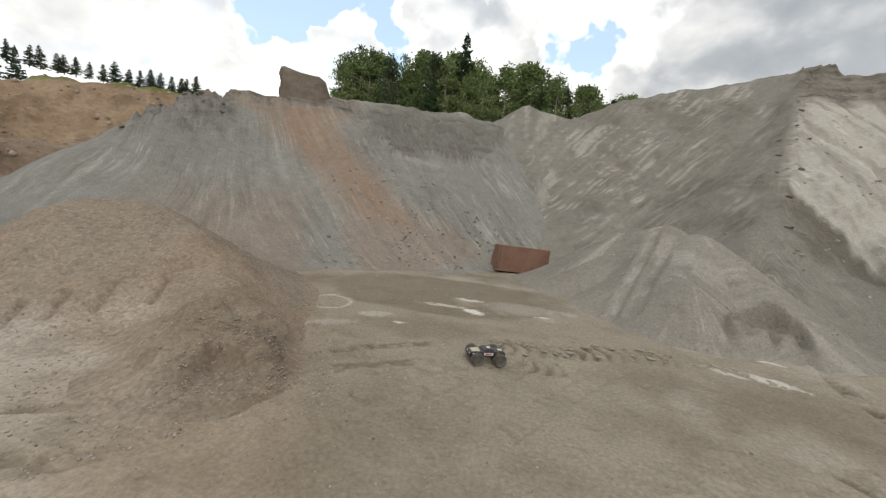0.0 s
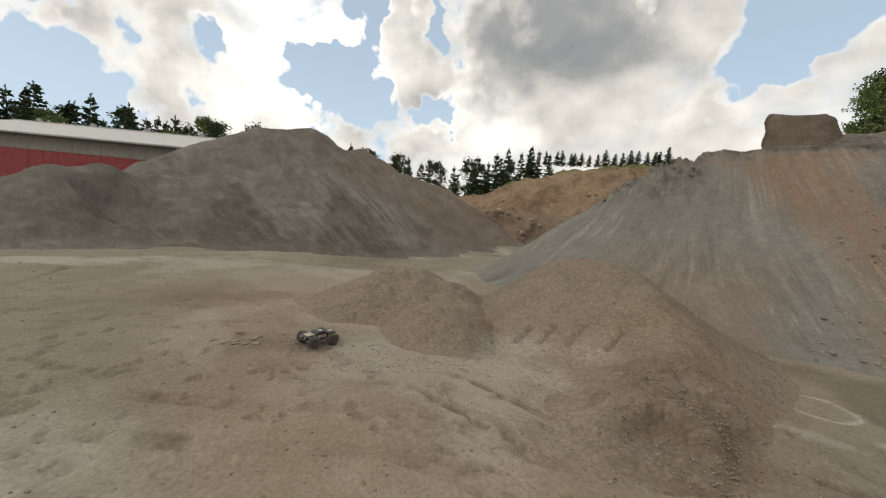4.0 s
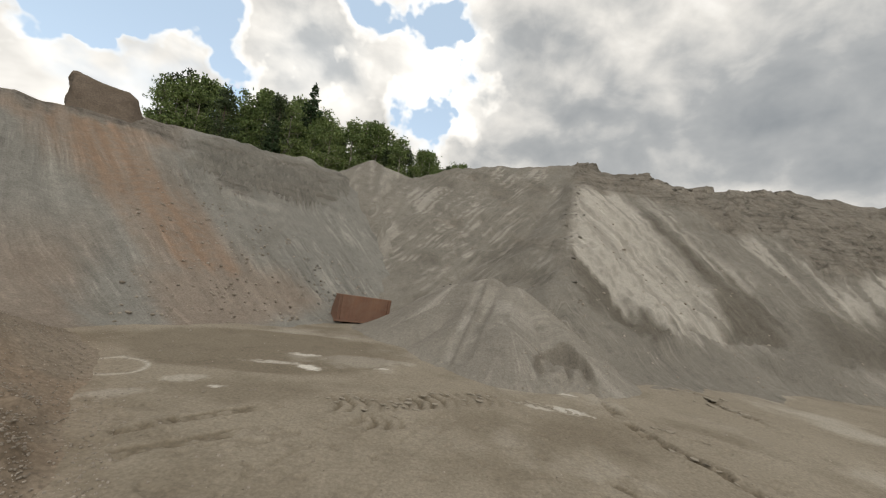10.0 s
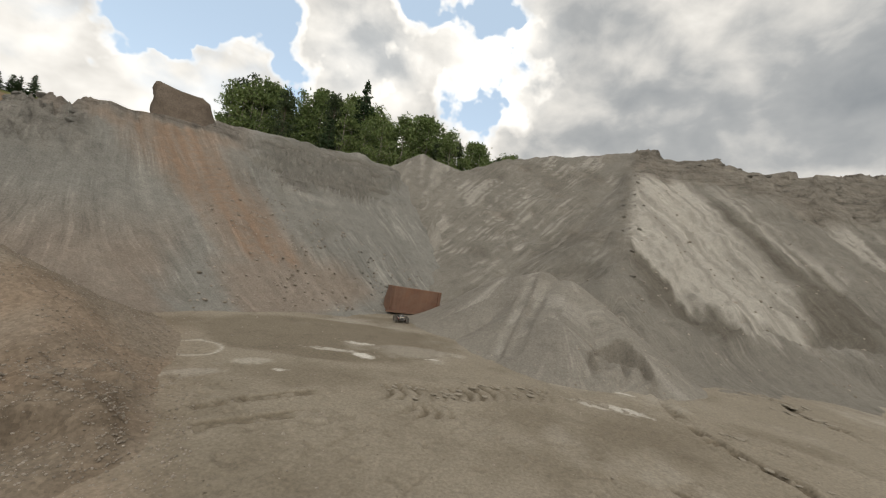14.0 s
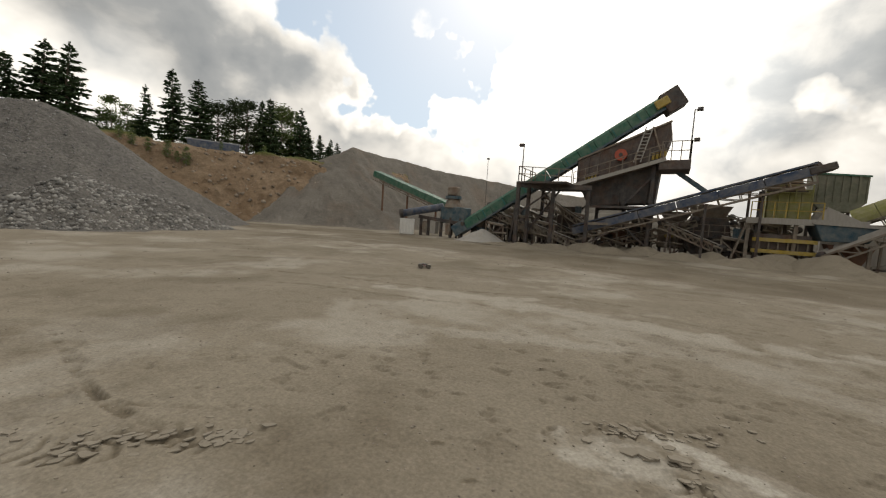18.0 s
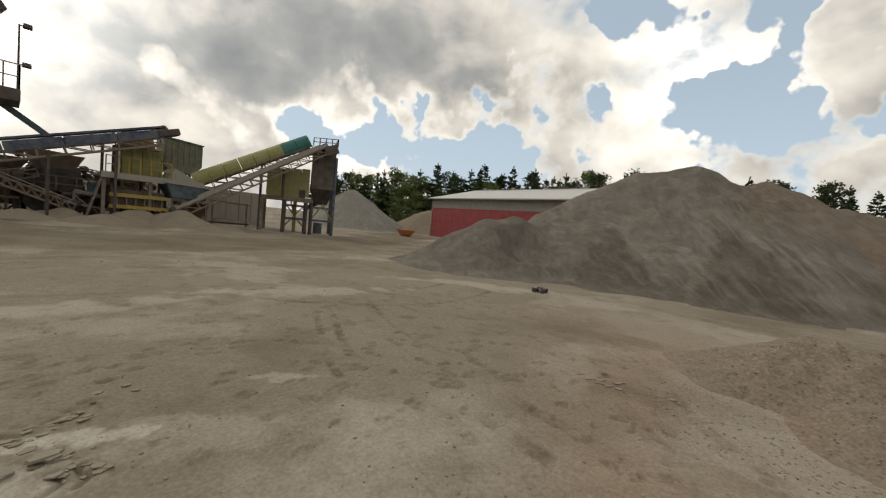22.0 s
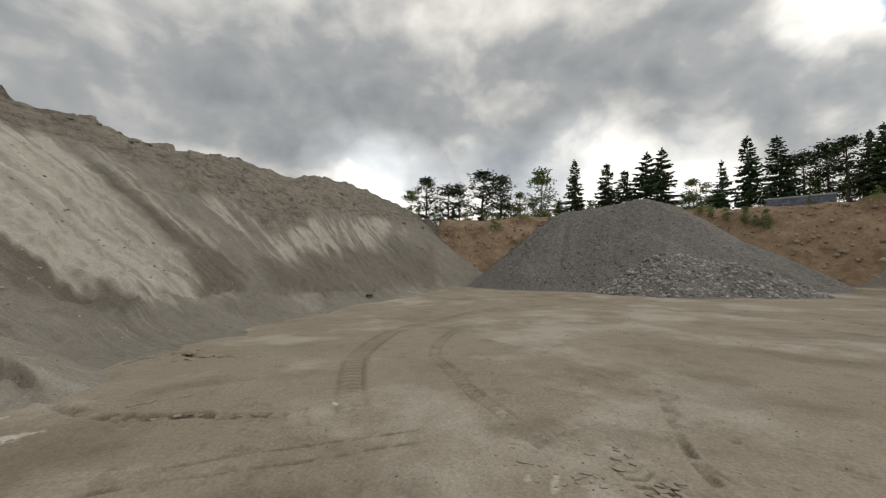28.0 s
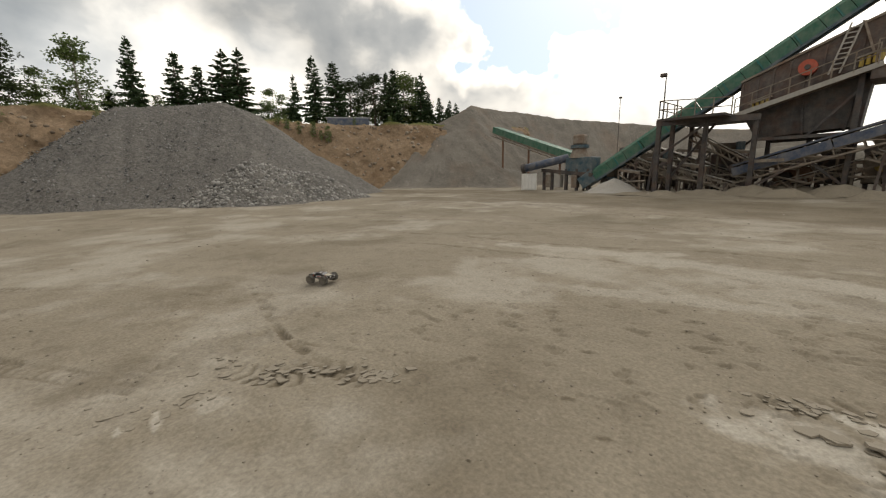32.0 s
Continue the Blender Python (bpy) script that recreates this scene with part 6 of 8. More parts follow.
    # the wood beyond the shed and the silo
    line = [(-150, 4.4), (-146, 5.1), (-140.6, 6.1), (-134, 6.7), (-129, 6.4), (-125, 7.4), (-120.6, 7.0), (-114, 7.2)]
    for j in range(60):
        az = -150 + j * 0.62 + rnd.uniform(-0.3, 0.3)
        el = float(np.interp(az, [p[0] for p in line], [p[1] for p in line])) + 0.3 - rnd.uniform(0, 2.4)
        kind = rnd.choice(["spruce", "spruce", "spruce", "leaf", "pine"])
        tree(kind, az, 92 + rnd.uniform(-8, 10), 0.0, el + (0.7 if kind == "leaf" else 1.3 + 0.5 * (j % 3 == 0)), 600 + j, 1.1 if kind == "leaf" else 0.8, "far trees")


def bush(az, el, size, seed):
    """A low bush rooted in the face of the orange bank, el degrees above the eye."""
    s = np.linspace(0.02, 0.98, 200)
    fr, tr, tz = np.interp(az, [62, 85, 125, 146], [52, 49, 48, 52]), np.interp(az, [62, 85, 125, 146], [58, 58, 57, 60]), np.interp(az, [62, 85, 105, 127, 146], [9.3, 9.5, 9.2, 8.7, 8.0])
    r, z = fr + (tr - fr) * s, tz * (0.25 * s + 0.75 * soft(s, 0.0, 1.0)) - 0.15
    k = int(np.argmin(np.abs(np.degrees(np.arctan2(z - EYE.z, r)) - el)))
    rnd = random.Random(seed)
    t = thing("bush", "small green bush rooted in the orange bank", "bush", None, "bushes on the bank")
    for name, me in zip(("stem", "foliage"), TREES["leaf", rnd.randrange(4)]):
        ob = new(name, me)
        ob.parent = t
    t.matrix_basis = Matrix.LocRotScale(bearing(az, r[k] - 0.1, z[k] - 0.3), Euler((0, 0, rnd.uniform(0, 6.28))), Vector((0.16 * size, 0.16 * size, 0.13 * size)))


woods()
for k, (az, el, size) in enumerate(((83.2, 5.6, 2.0), (82.6, 6.6, 1.3), (81.4, 7.4, 1.0), (90.7, 6.6, 1.2), (109.0, 6.6, 1.2), (110.1, 6.2, 1.5), (111.6, 5.7, 1.2), (113.5, 5.2, 1.6), (114.4, 4.9, 1.0), (115.3, 4.6, 1.7), (119, 7.0, 0.9), (124, 7.2, 1.1), (86.5, 7.4, 0.9), (78.5, 7.6, 1.0))):
    bush(az, el, size, 700 + k)

# ---- the crushing plant ----
CONCRETE = paint("concrete_panel", (0.36, 0.34, 0.31), 0.9, 0.0, 0.4)


class Plant:
    """A thing of the plant; its parts are given in the place's own metres."""

    def __init__(self, name, label, category, base, group=""):
        self.base = Vector(base)
        self.ob = thing(name, label, category, Matrix.Translation(self.base), group)

    def add(self, name, geo, mat, label="", bevel=0.0, smooth=False, parent=None):
        at = Matrix.Translation(-self.base) if parent is None else None
        return part(name, geo, mat, self.ob if parent is None else parent, label, smooth, bevel, at)

    def railing(self, p, q, h=1.0, posts=5, mat=None, name="railing"):
        p, q = Vector(p), Vector(q)
        up = Vector((0, 0, h))
        for k in range(posts):
            o = p.lerp(q, k / (posts - 1))
            self.add("rail_post", Geo().beam(o, o + up, 0.06), mat or DUSTSTEEL)
        for f in (0.5, 1.0):
            self.add("rail", Geo().beam(p + up * f, q + up * f, 0.05), mat or DUSTSTEEL)

    def ladder(self, p, q, w, mat, rungs=9):
        p, q, w = Vector(p), Vector(q), Vector(w)
        for s in (-1, 1):
            self.add("ladder_rail", Geo().beam(p + w * s, q + w * s, 0.08, 0.08), mat)
        for k in range(1, rungs):
            o = p.lerp(q, k / rungs)
            self.add("rung", Geo().beam(o - w, o + w, 0.06), mat)


def truss(pl, p, q, w, h, mat, bays, name="truss"):
    """A lattice girder of two chords a side with struts between."""
    p, q = Vector(p), Vector(q)
    d = (q - p).normalized()
    s = d.cross(Vector((0, 0, 1))).normalized() * w / 2
    n = s.normalized().cross(d) * h
    for k in (-1, 1):
        for z in (0, 1):
            pl.add("chord", Geo().beam(p + s * k - n * z, q + s * k - n * z, 0.10), mat)
        g = Geo()
        for b in range(bays):
            a, c = p.lerp(q, b / bays) + s * k, p.lerp(q, (b + 1) / bays) + s * k
            g.beam(a, c - n, 0.06).beam(c, c - n, 0.06)
        pl.add("lattice", g, mat)


def belt_run(pl, p, q, w, mat, rollers, belt=None):
    """A belt with its rollers."""
    p, q = Vector(p), Vector(q)
    d = (q - p).normalized()
    s = d.cross(Vector((0, 0, 1))).normalized() * w / 2
    n = s.normalized().cross(d)
    pl.add("belt", Geo().beam(p + n * 0.12, q + n * 0.12, w * 0.9, 0.05), belt or RUBBER)
    for k in range(rollers):
        o = p.lerp(q, (k + 0.5) / rollers)
        pl.add("roller", Geo().tube(o - s, o + s, 0.07, n=8), mat, smooth=True)
    for o in (p, q):
        pl.add("drum", Geo().tube(o - s, o + s, 0.24, n=14), DARKSTEEL, smooth=True)


def green_conveyor():
    tail, head = Vector((15.9, -30.6, 1.25)), Vector((1.55, -33.4, 11.25))
    pl = Plant("covered_conveyor", "long green covered conveyor rising to the screen", "conveyor", (15.9, -30.1, 0))
    d = (head - tail).normalized()
    s = d.cross(Vector((0, 0, 1))).normalized()
    n = s.cross(d)
    ln = (head - tail).length
    bays = 13
    for k in range(bays):
        a, b = tail + d * (ln * k / bays), tail + d * (ln * (k + 1) / bays - 0.035)
        prof = [(-0.55, -0.40), (0.55, -0.40), (0.55, 0.28), (0.34, 0.48), (-0.34, 0.48), (-0.55, 0.28)]
        vs = [o + s * u + n * v for o in (a, b) for u, v in prof]
        m = len(prof)
        pl.add("cover_panel", Geo().add(vs, [(i, (i + 1) % m, m + (i + 1) % m, m + i) for i in range(m)] + [tuple(range(m)), tuple(range(m, 2 * m))]), GREEN)
    for k in (-1, 1):
        pl.add("side_beam", Geo().beam(tail + s * 0.58 * k - n * 0.48, head + s * 0.58 * k - n * 0.48, 0.10, 0.16), TEALBLUE)
        for j in range(1, 9):
            o = tail + d * (ln * j / 9) + s * 0.57 * k
            pl.add("clamp", Geo().beam(o - n * 0.40, o + n * 0.32, 0.05, 0.10), TEAL)
    pl.add("walkway", Geo().beam(tail + s * -0.9 - n * 0.5, head + s * -0.9 - n * 0.5, 0.5, 0.06), DARKSTEEL)
    a = head - d * 0.2
    pl.add("head_box", Geo().add([o + s * u + n * v for o in (a, head + d * 1.15) for u, v in ((-0.7, -0.95), (0.7, -0.95), (0.7, 0.55), (-0.7, 0.55))], [(0, 1, 2, 3), (4, 5, 6, 7), (0, 1, 5, 4), (1, 2, 6, 5), (2, 3, 7, 6), (3, 0, 4, 7)]), DARKSTEEL, "dark head chute", 0.03)
    pl.add("end_plate", Geo().beam(head + d * 1.17 - n * 0.9, head + d * 1.17 + n * 0.55, 1.2, 0.04), GALV, "grey end plate")
    for k in (-1, 1):
        pl.add("belt_guard", Geo().beam(head - d * 0.75 + s * 0.76 * k, head + d * 0.25 + s * 0.76 * k - n * 0.05, 0.12, 0.62), YELLOW, "yellow drive guard", 0.06)
    pl.add("tail_box", Geo().beam(tail - d * 1.2, tail, 1.5, 1.0), TEALBLUE, bevel=0.04)
    for k in (-0.6, 0.6):
        pl.add("leg", Geo().beam(tail + s * k - d * 0.8, Vector((tail.x + 0.7, tail.y + k, 0)), 0.14), DARKSTEEL)
        o = tail + d * 5.0
        pl.add("leg", Geo().beam(o + s * k - n * 0.5, Vector((o.x, o.y + k, 0)), 0.16), DARKSTEEL)
    return pl


def screen_tower():
    pl = Plant("screen_tower", "dark steel screening tower on tall legs with walkways", "screening tower", (5.5, -31, 0))
    out = [(6.9, 5.0), (6.9, 6.85), (0.85, 9.35), (0.72, 8.6), (1.15, 7.0)]
    y0, y1 = -31.5, -33.9
    for y in (y0, y1):
        pl.add("screen_side", Geo().prism(out, "y", y - 0.05, y + 0.05), BROWNSTEEL)
    pl.add("screen_end", Geo().hexa([(0.72, y0, 8.6), (0.72, y1, 8.6), (1.15, y1, 7.0), (1.15, y0, 7.0), (0.8, y0, 8.6), (0.8, y1, 8.6), (1.22, y1, 7.0), (1.22, y0, 7.0)]), BROWNSTEEL)
    pl.add("screen_end", Geo().box(6.85, y1, 5.0, 6.93, y0, 6.85), BROWNSTEEL)
    pl.add("screen_deck", Geo().hexa([(6.8, y0, 5.3), (6.8, y1, 5.3), (1.2, y1, 7.4), (1.2, y0, 7.4), (6.8, y0, 5.4), (6.8, y1, 5.4), (1.2, y1, 7.5), (1.2, y0, 7.5)]), DUSTSTEEL)
    for k in range(9):
        t = k / 8
        x = 6.8 + (1.15 - 6.8) * t
        pl.add("stiffener", Geo().beam((x, y0 + 0.09, 5.1 + 1.95 * t), (x - 0.12 * t, y0 + 0.09, 6.8 + 2.35 * t), 0.09, 0.09), BROWNSTEEL)
    pl.add("top_edge", Geo().beam((6.95, y0 + 0.1, 6.9), (0.8, y0 + 0.1, 9.42), 0.16, 0.12), DUSTSTEEL, "dusty top edge")
    # hopper below
    a = [(6.7, 5.0), (1.15, 6.95), (1.4, 3.75), (5.8, 3.4)]
    for y in (y0 + 0.15, y1):
        pl.add("hopper_side", Geo().prism(a, "y", y - 0.05, y + 0.05), DARKSTEEL)
    for p, q in ((0, 3), (1, 2)):
        (xa, za), (xb, zb) = a[p], a[q]
        pl.add("hopper_end", Geo().hexa([(xa, y0, za), (xa, y1, za), (xb, y1, zb), (xb, y0, zb), (xa + 0.07, y0, za), (xa + 0.07, y1, za), (xb + 0.07, y1, zb), (xb + 0.07, y0, zb)]), DARKSTEEL)
    for x0, z0, x1, z1 in ((5.6, 3.45, 5.9, 4.75), (3.7, 3.45, 3.9, 5.45), (2.0, 3.5, 1.7, 6.2)):
        pl.add("hopper_rib", Geo().beam((x0, y0 + 0.26, z0), (x1, y0 + 0.26, z1), 0.12, 0.10), DARKSTEEL)
    # walkways
    pl.add("walkway", Geo().beam((7.0, -30.8, 4.72), (0.9, -30.9, 6.62), 1.1, 0.10), DUSTSTEEL, "pale dusty sloping walkway")
    pl.add("walkway_edge", Geo().beam((7.0, -30.22, 4.76), (0.9, -30.32, 6.66), 0.06, 0.26), CONCRETE)
    pl.railing((6.9, -30.3, 4.8), (1.1, -30.3, 6.65), 1.0, 8)
    pl.add("platform", Geo().box(6.6, -33.8, 4.62, 10.2, -27.1, 4.76), DARKSTEEL)
    pl.add("platform_beam", Geo().beam((10.2, -27.1, 4.5), (5.4, -29.5, 4.55), 0.22, 0.34), DARKSTEEL)
    pl.railing((10.1, -27.2, 4.8), (6.8, -29.3, 4.8), 1.05, 5)
    pl.railing((10.1, -27.2, 4.8), (10.1, -31.0, 4.8), 1.05, 4)
    pl.add("platform", Geo().box(-0.55, -33.0, 5.95, 1.3, -30.4, 6.6), BROWNSTEEL, "dark end platform", 0.03)
    pl.railing((1.2, -30.45, 6.6), (-0.5, -30.45, 6.6), 1.25, 4)
    pl.railing((-0.5, -30.45, 6.6), (-0.5, -32.9, 6.6), 1.25, 3)
    pl.ladder((2.75, -31.2, 6.6), (2.15, -31.3, 9.1), (0.22, 0, 0), CONCRETE, 10)
    motor = pl.add("motor", Geo().tube((3.85, -31.55, 7.15), (3.85, -31.05, 7.15), 0.42, n=20), REDMOTOR, "round red drive wheel", smooth=False)
    pl.add("hub", Geo().tube((3.85, -31.05, 7.15), (3.85, -30.97, 7.15), 0.14, n=12), DARKSTEEL)
    for x, z in ((6.2, 5.05), (1.75, 6.75)):
        for k in range(4):
            pl.add("spring", Geo().tube((x - 0.24 * k, -31.2, z + 0.07 * k), (x - 0.24 * k, -31.2, z + 0.07 * k + 0.45), 0.09, n=8), YELLOW)
        pl.add("spring_seat", Geo().beam((x + 0.2, -31.2, z + 0.45), (x - 0.95, -31.2, z + 0.78), 0.3, 0.1), DUSTSTEEL)
    pl.add("stay", Geo().beam((1.9, -31.25, 9.05), (1.25, -31.3, 7.1), 0.10), DUSTSTEEL)
    # legs and braces
    for x, y, top in ((10.05, -27.2, 4.6), (10.05, -29.6, 4.6), (10.05, -33.4, 4.6), (5.55, -29.5, 4.7), (5.55, -33.6, 4.7), (1.6, -30.95, 6.4), (1.6, -34.0, 6.4), (3.6, -33.8, 3.6), (7.8, -28.4, 4.6)):
        pl.add("leg", Geo().beam((x, y, -0.1), (x, y, top), 0.24, 0.24), DARKSTEEL)
        pl.add("footing", Geo().box(x - 0.3, y - 0.3, -0.2, x + 0.3, y + 0.3, 0.14), CONCRETE)
    for z in (3.25, 2.0):
        pl.add("tie_beam", Geo().beam((5.55, -29.6, z), (1.6, -31.0, z + 0.1), 0.14, 0.18), DUSTSTEEL if z < 3 else DARKSTEEL)
        pl.add("tie_beam", Geo().beam((5.55, -33.6, z), (1.6, -34.0, z + 0.1), 0.14, 0.18), DARKSTEEL)
    for p, q in (((10.05, -27.2, 2.4), (7.6, -28.4, 4.5)), ((10.05, -29.6, 1.0), (8.0, -31, 4.5)), ((5.55, -29.6, 0.4), (3.3, -30.4, 2.0)), ((1.6, -31, 0.5), (3.2, -30.4, 2.0)), ((5.55, -33.6, 0.4), (1.6, -34, 3.0)), ((10.05, -33.4, 0.4), (5.55, -33.6, 4.2)), ((3.4, -30.7, 3.4), (1.7, -30.9, 5.5))):
        pl.add("brace", Geo().beam(p, q, 0.13), DARKSTEEL)
    pl.add("chute", Geo().beam((0.2, -32.0, 6.0), (-2.2, -32.0, 4.2), 0.25, 0.3), TEALBLUE, "blue discharge chute")
    return pl


def blue_conveyor():
    pl = Plant("belt_conveyor", "blue belt conveyor climbing past the tower", "conveyor", (0, -30.4, 0))
    p, q = Vector((6.6, -30.7, 1.35)), Vector((-6.6, -30.2, 5.75))
    d = (q - p).normalized()
    for k in (-0.55, 0.55):
        for j in range(6):
            a, b = p.lerp(q, j / 6), p.lerp(q, (j + 1) / 6 - 0.004)
            pl.add("side_panel", Geo().beam(a + Vector((0, k, 0)), b + Vector((0, k, 0)), 0.06, 0.50), BLUE)
        pl.add("rail", Geo().beam(p + Vector((0, k, 0.42)), q + Vector((0, k, 0.42)), 0.06, 0.10), BLUE)
    belt_run(pl, p + Vector((0, 0, 0.25)), q + Vector((0, 0, 0.25)), 1.0, DUSTSTEEL, 14)
    truss(pl, p - Vector((0, 0, 0.25)), q - Vector((0, 0, 0.25)), 1.0, 0.45, DUSTSTEEL, 12)
    pl.add("head_guard", Geo().beam(q - d * 0.3, q + d * 0.9, 1.25, 0.42), DARKSTEEL, bevel=0.05)
    for x in (-1.6, -4.4):
        z = 1.35 + (6.6 - x) / 13.2 * 4.4 - 0.4
        for y in (-0.5, 0.5):
            pl.add("leg", Geo().beam((x, -30.4 + y, 0), (x, -30.4 + y, z), 0.13), DARKSTEEL)
    return pl


def crusher():
    pl = Plant("crusher", "dark dusty stone crusher with two flywheels", "crusher", (-2.1, -33, 0))
    pl.add("body", Geo().prism([(-0.7, 1.5), (-3.4, 1.5), (-3.1, 2.9), (-0.9, 2.9)], "y", -34.3, -32.3), DARKSTEEL, bevel=0.05)
    pl.add("hopper", Geo().hexa([(-1.1, -34, 2.9), (-2.9, -34, 2.9), (-2.9, -32.5, 2.9), (-1.1, -32.5, 2.9), (-0.8, -34.3, 3.7), (-3.3, -34.3, 3.7), (-3.3, -32.2, 3.7), (-0.8, -32.2, 3.7)]), DUSTSTEEL)
    for x in (-1.5, -2.8):
        w = pl.add("flywheel", Geo().lathe([(-32.2, 0.25), (-32.2, 0.80), (-31.9, 0.80), (-31.9, 0.60), (-31.95, 0.25)], "y", 22), DARKSTEEL)
        w.matrix_basis = Matrix.Translation(Vector((x, 0, 1.05)) - pl.base)
    for x in (-0.6, -3.6):
        for y in (-34.2, -32.3):
            pl.add("leg", Geo().beam((x, y, 0), (x, y, 1.7), 0.2), DARKSTEEL)
    pl.add("deck", Geo().box(-3.9, -34.5, 1.35, -0.2, -31.9, 1.5), DUSTSTEEL)
    pl.railing((-0.3, -32.0, 1.5), (-3.8, -32.0, 1.5), 0.9, 5)
    pl.add("guard", Geo().beam((-0.4, -32.1, 1.8), (-1.6, -32.1, 0.6), 0.3, 0.5), BROWNSTEEL)
    return pl


def feeder():
    pl = Plant("feeder_platform", "yellow and blue feed platform heaped with dust", "feeder", (-6.5, -31.5, 0))
    pl.add("deck", Geo().box(-9.2, -33.5, 2.72, -3.8, -30.3, 2.9), DUSTSTEEL)
    pl.add("deck_edge", Geo().box(-9.2, -30.34, 2.62, -3.8, -30.24, 2.98), CONCRETE)
    for k in range(4):
        x = -4.9 - 0.55 * k
        pl.add("bin_panel", Geo().box(x - 0.53, -31.9, 2.95, x, -31.8, 4.85), OLIVE)
    pl.add("bin_side", Geo().box(-7.1, -33.3, 2.95, -7.0, -31.8, 4.85), OLIVE)
    pl.add("bin_side", Geo().box(-4.95, -33.3, 2.95, -4.85, -31.8, 4.85), OLIVE)
    pl.add("bin_back", Geo().box(-7.1, -33.4, 2.95, -4.85, -33.3, 4.85), OLIVE)
    pl.add("chute", Geo().hexa([(-4.9, -33, 4.75), (-6.7, -33, 4.75), (-6.7, -31.7, 4.75), (-4.9, -31.7, 4.75), (-5.0, -33, 5.75), (-6.4, -33, 5.75), (-6.4, -31.7, 5.75), (-5.0, -31.7, 5.75)]), paint("rust_chute", (0.30, 0.20, 0.13), 0.9, 0.0, 0.5), "brown dusty transfer chute", 0.03)
    pl.add("chute_lip", Geo().beam((-4.8, -32.4, 4.72), (-6.8, -32.4, 4.72), 1.5, 0.08), DARKSTEEL)
    pl.railing((-4.0, -30.4, 2.95), (-7.3, -30.4, 2.95), 1.0, 7, YELLOW)
    pl.railing((-4.7, -31.6, 4.2), (-7.0, -31.6, 4.2), 0.9, 4, OLIVE)
    for x in (-3.95, -6.2, -9.0):
        for y in (-33.2, -30.5):
            pl.add("leg", Geo().beam((x, y, 0), (x, y, 2.75), 0.18), DUSTSTEEL)
    pl.add("leg", Geo().beam((-4.0, -31.8, 2.9), (-4.0, -31.8, 5.2), 0.14), DARKSTEEL)
    pl.add("trough", Geo().prism([(-6.9, 2.75), (-9.7, 2.62), (-9.2, 1.75), (-7.3, 1.75)], "y", -32.0, -30.0), TEALBLUE, "blue feed trough", 0.04)
    pl.add("trough_rim", Geo().beam((-6.8, -29.98, 2.78), (-9.75, -29.98, 2.66), 0.12, 0.14), CONCRETE)
    for z in (0.95, 1.65):
        pl.add("cross_beam", Geo().beam((-4.2, -30.35, z), (-7.2, -30.35, z), 0.16, 0.22), YELLOW)
    pl.add("screen_side", Geo().box(-7.0, -32.4, 1.1, -4.3, -30.6, 2.0), BROWNSTEEL)
    for k in range(6):
        pl.add("bar", Geo().beam((-4.6 - 0.45 * k, -30.5, 0.95), (-4.6 - 0.45 * k, -30.5, 1.65), 0.08), DUSTSTEEL)
    pl.add("rust_plate", Geo().prism([(-7.6, 1.6), (-9.6, 1.5), (-9.0, 0.25), (-8.2, 0.15)], "y", -31.2, -30.3), RUST, "rusty skirt plate")
    pl.ladder((-3.2, -30.6, 0.1), (-3.9, -30.6, 2.8), (0.0, 0.25, 0), DUSTSTEEL, 8)
    pl.add("dust_fill", Geo().prism([(-7.1, 2.9), (-9.1, 2.9), (-8.5, 3.25), (-7.5, 3.75)], "y", -32.6, -30.6), CONCRETE, "heaped pale stone dust")
    return pl


def container_box():
    pl = Plant("steel_bin", "grey-green ribbed steel bin on a stand", "bin", (-8.5, -33.6, 0))
    tealgrey = paint("grey_green_paint", (0.13, 0.14, 0.10), 0.7, 0.0, 0.55)
    pl.add("body", Geo().prism([(-7.35, 5.95), (-9.75, 5.75), (-9.75, 4.2), (-9.2, 3.6), (-7.8, 3.6), (-7.35, 4.1)], "y", -35.0, -32.9), tealgrey, bevel=0.03)
    for k in range(7):
        x = -7.5 - 0.36 * k
        pl.add("rib", Geo().box(x - 0.06, -32.9, 4.25, x + 0.02, -32.82, 5.78), tealgrey)
    pl.add("rim", Geo().beam((-7.3, -32.86, 5.98), (-9.8, -32.86, 5.78), 0.12, 0.1), GREEN)
    for x in (-7.6, -9.5):
        for y in (-34.8, -33.1):
            pl.add("leg", Geo().beam((x, y, 0), (x, y, 4.7), 0.16), DARKSTEEL)
    return pl


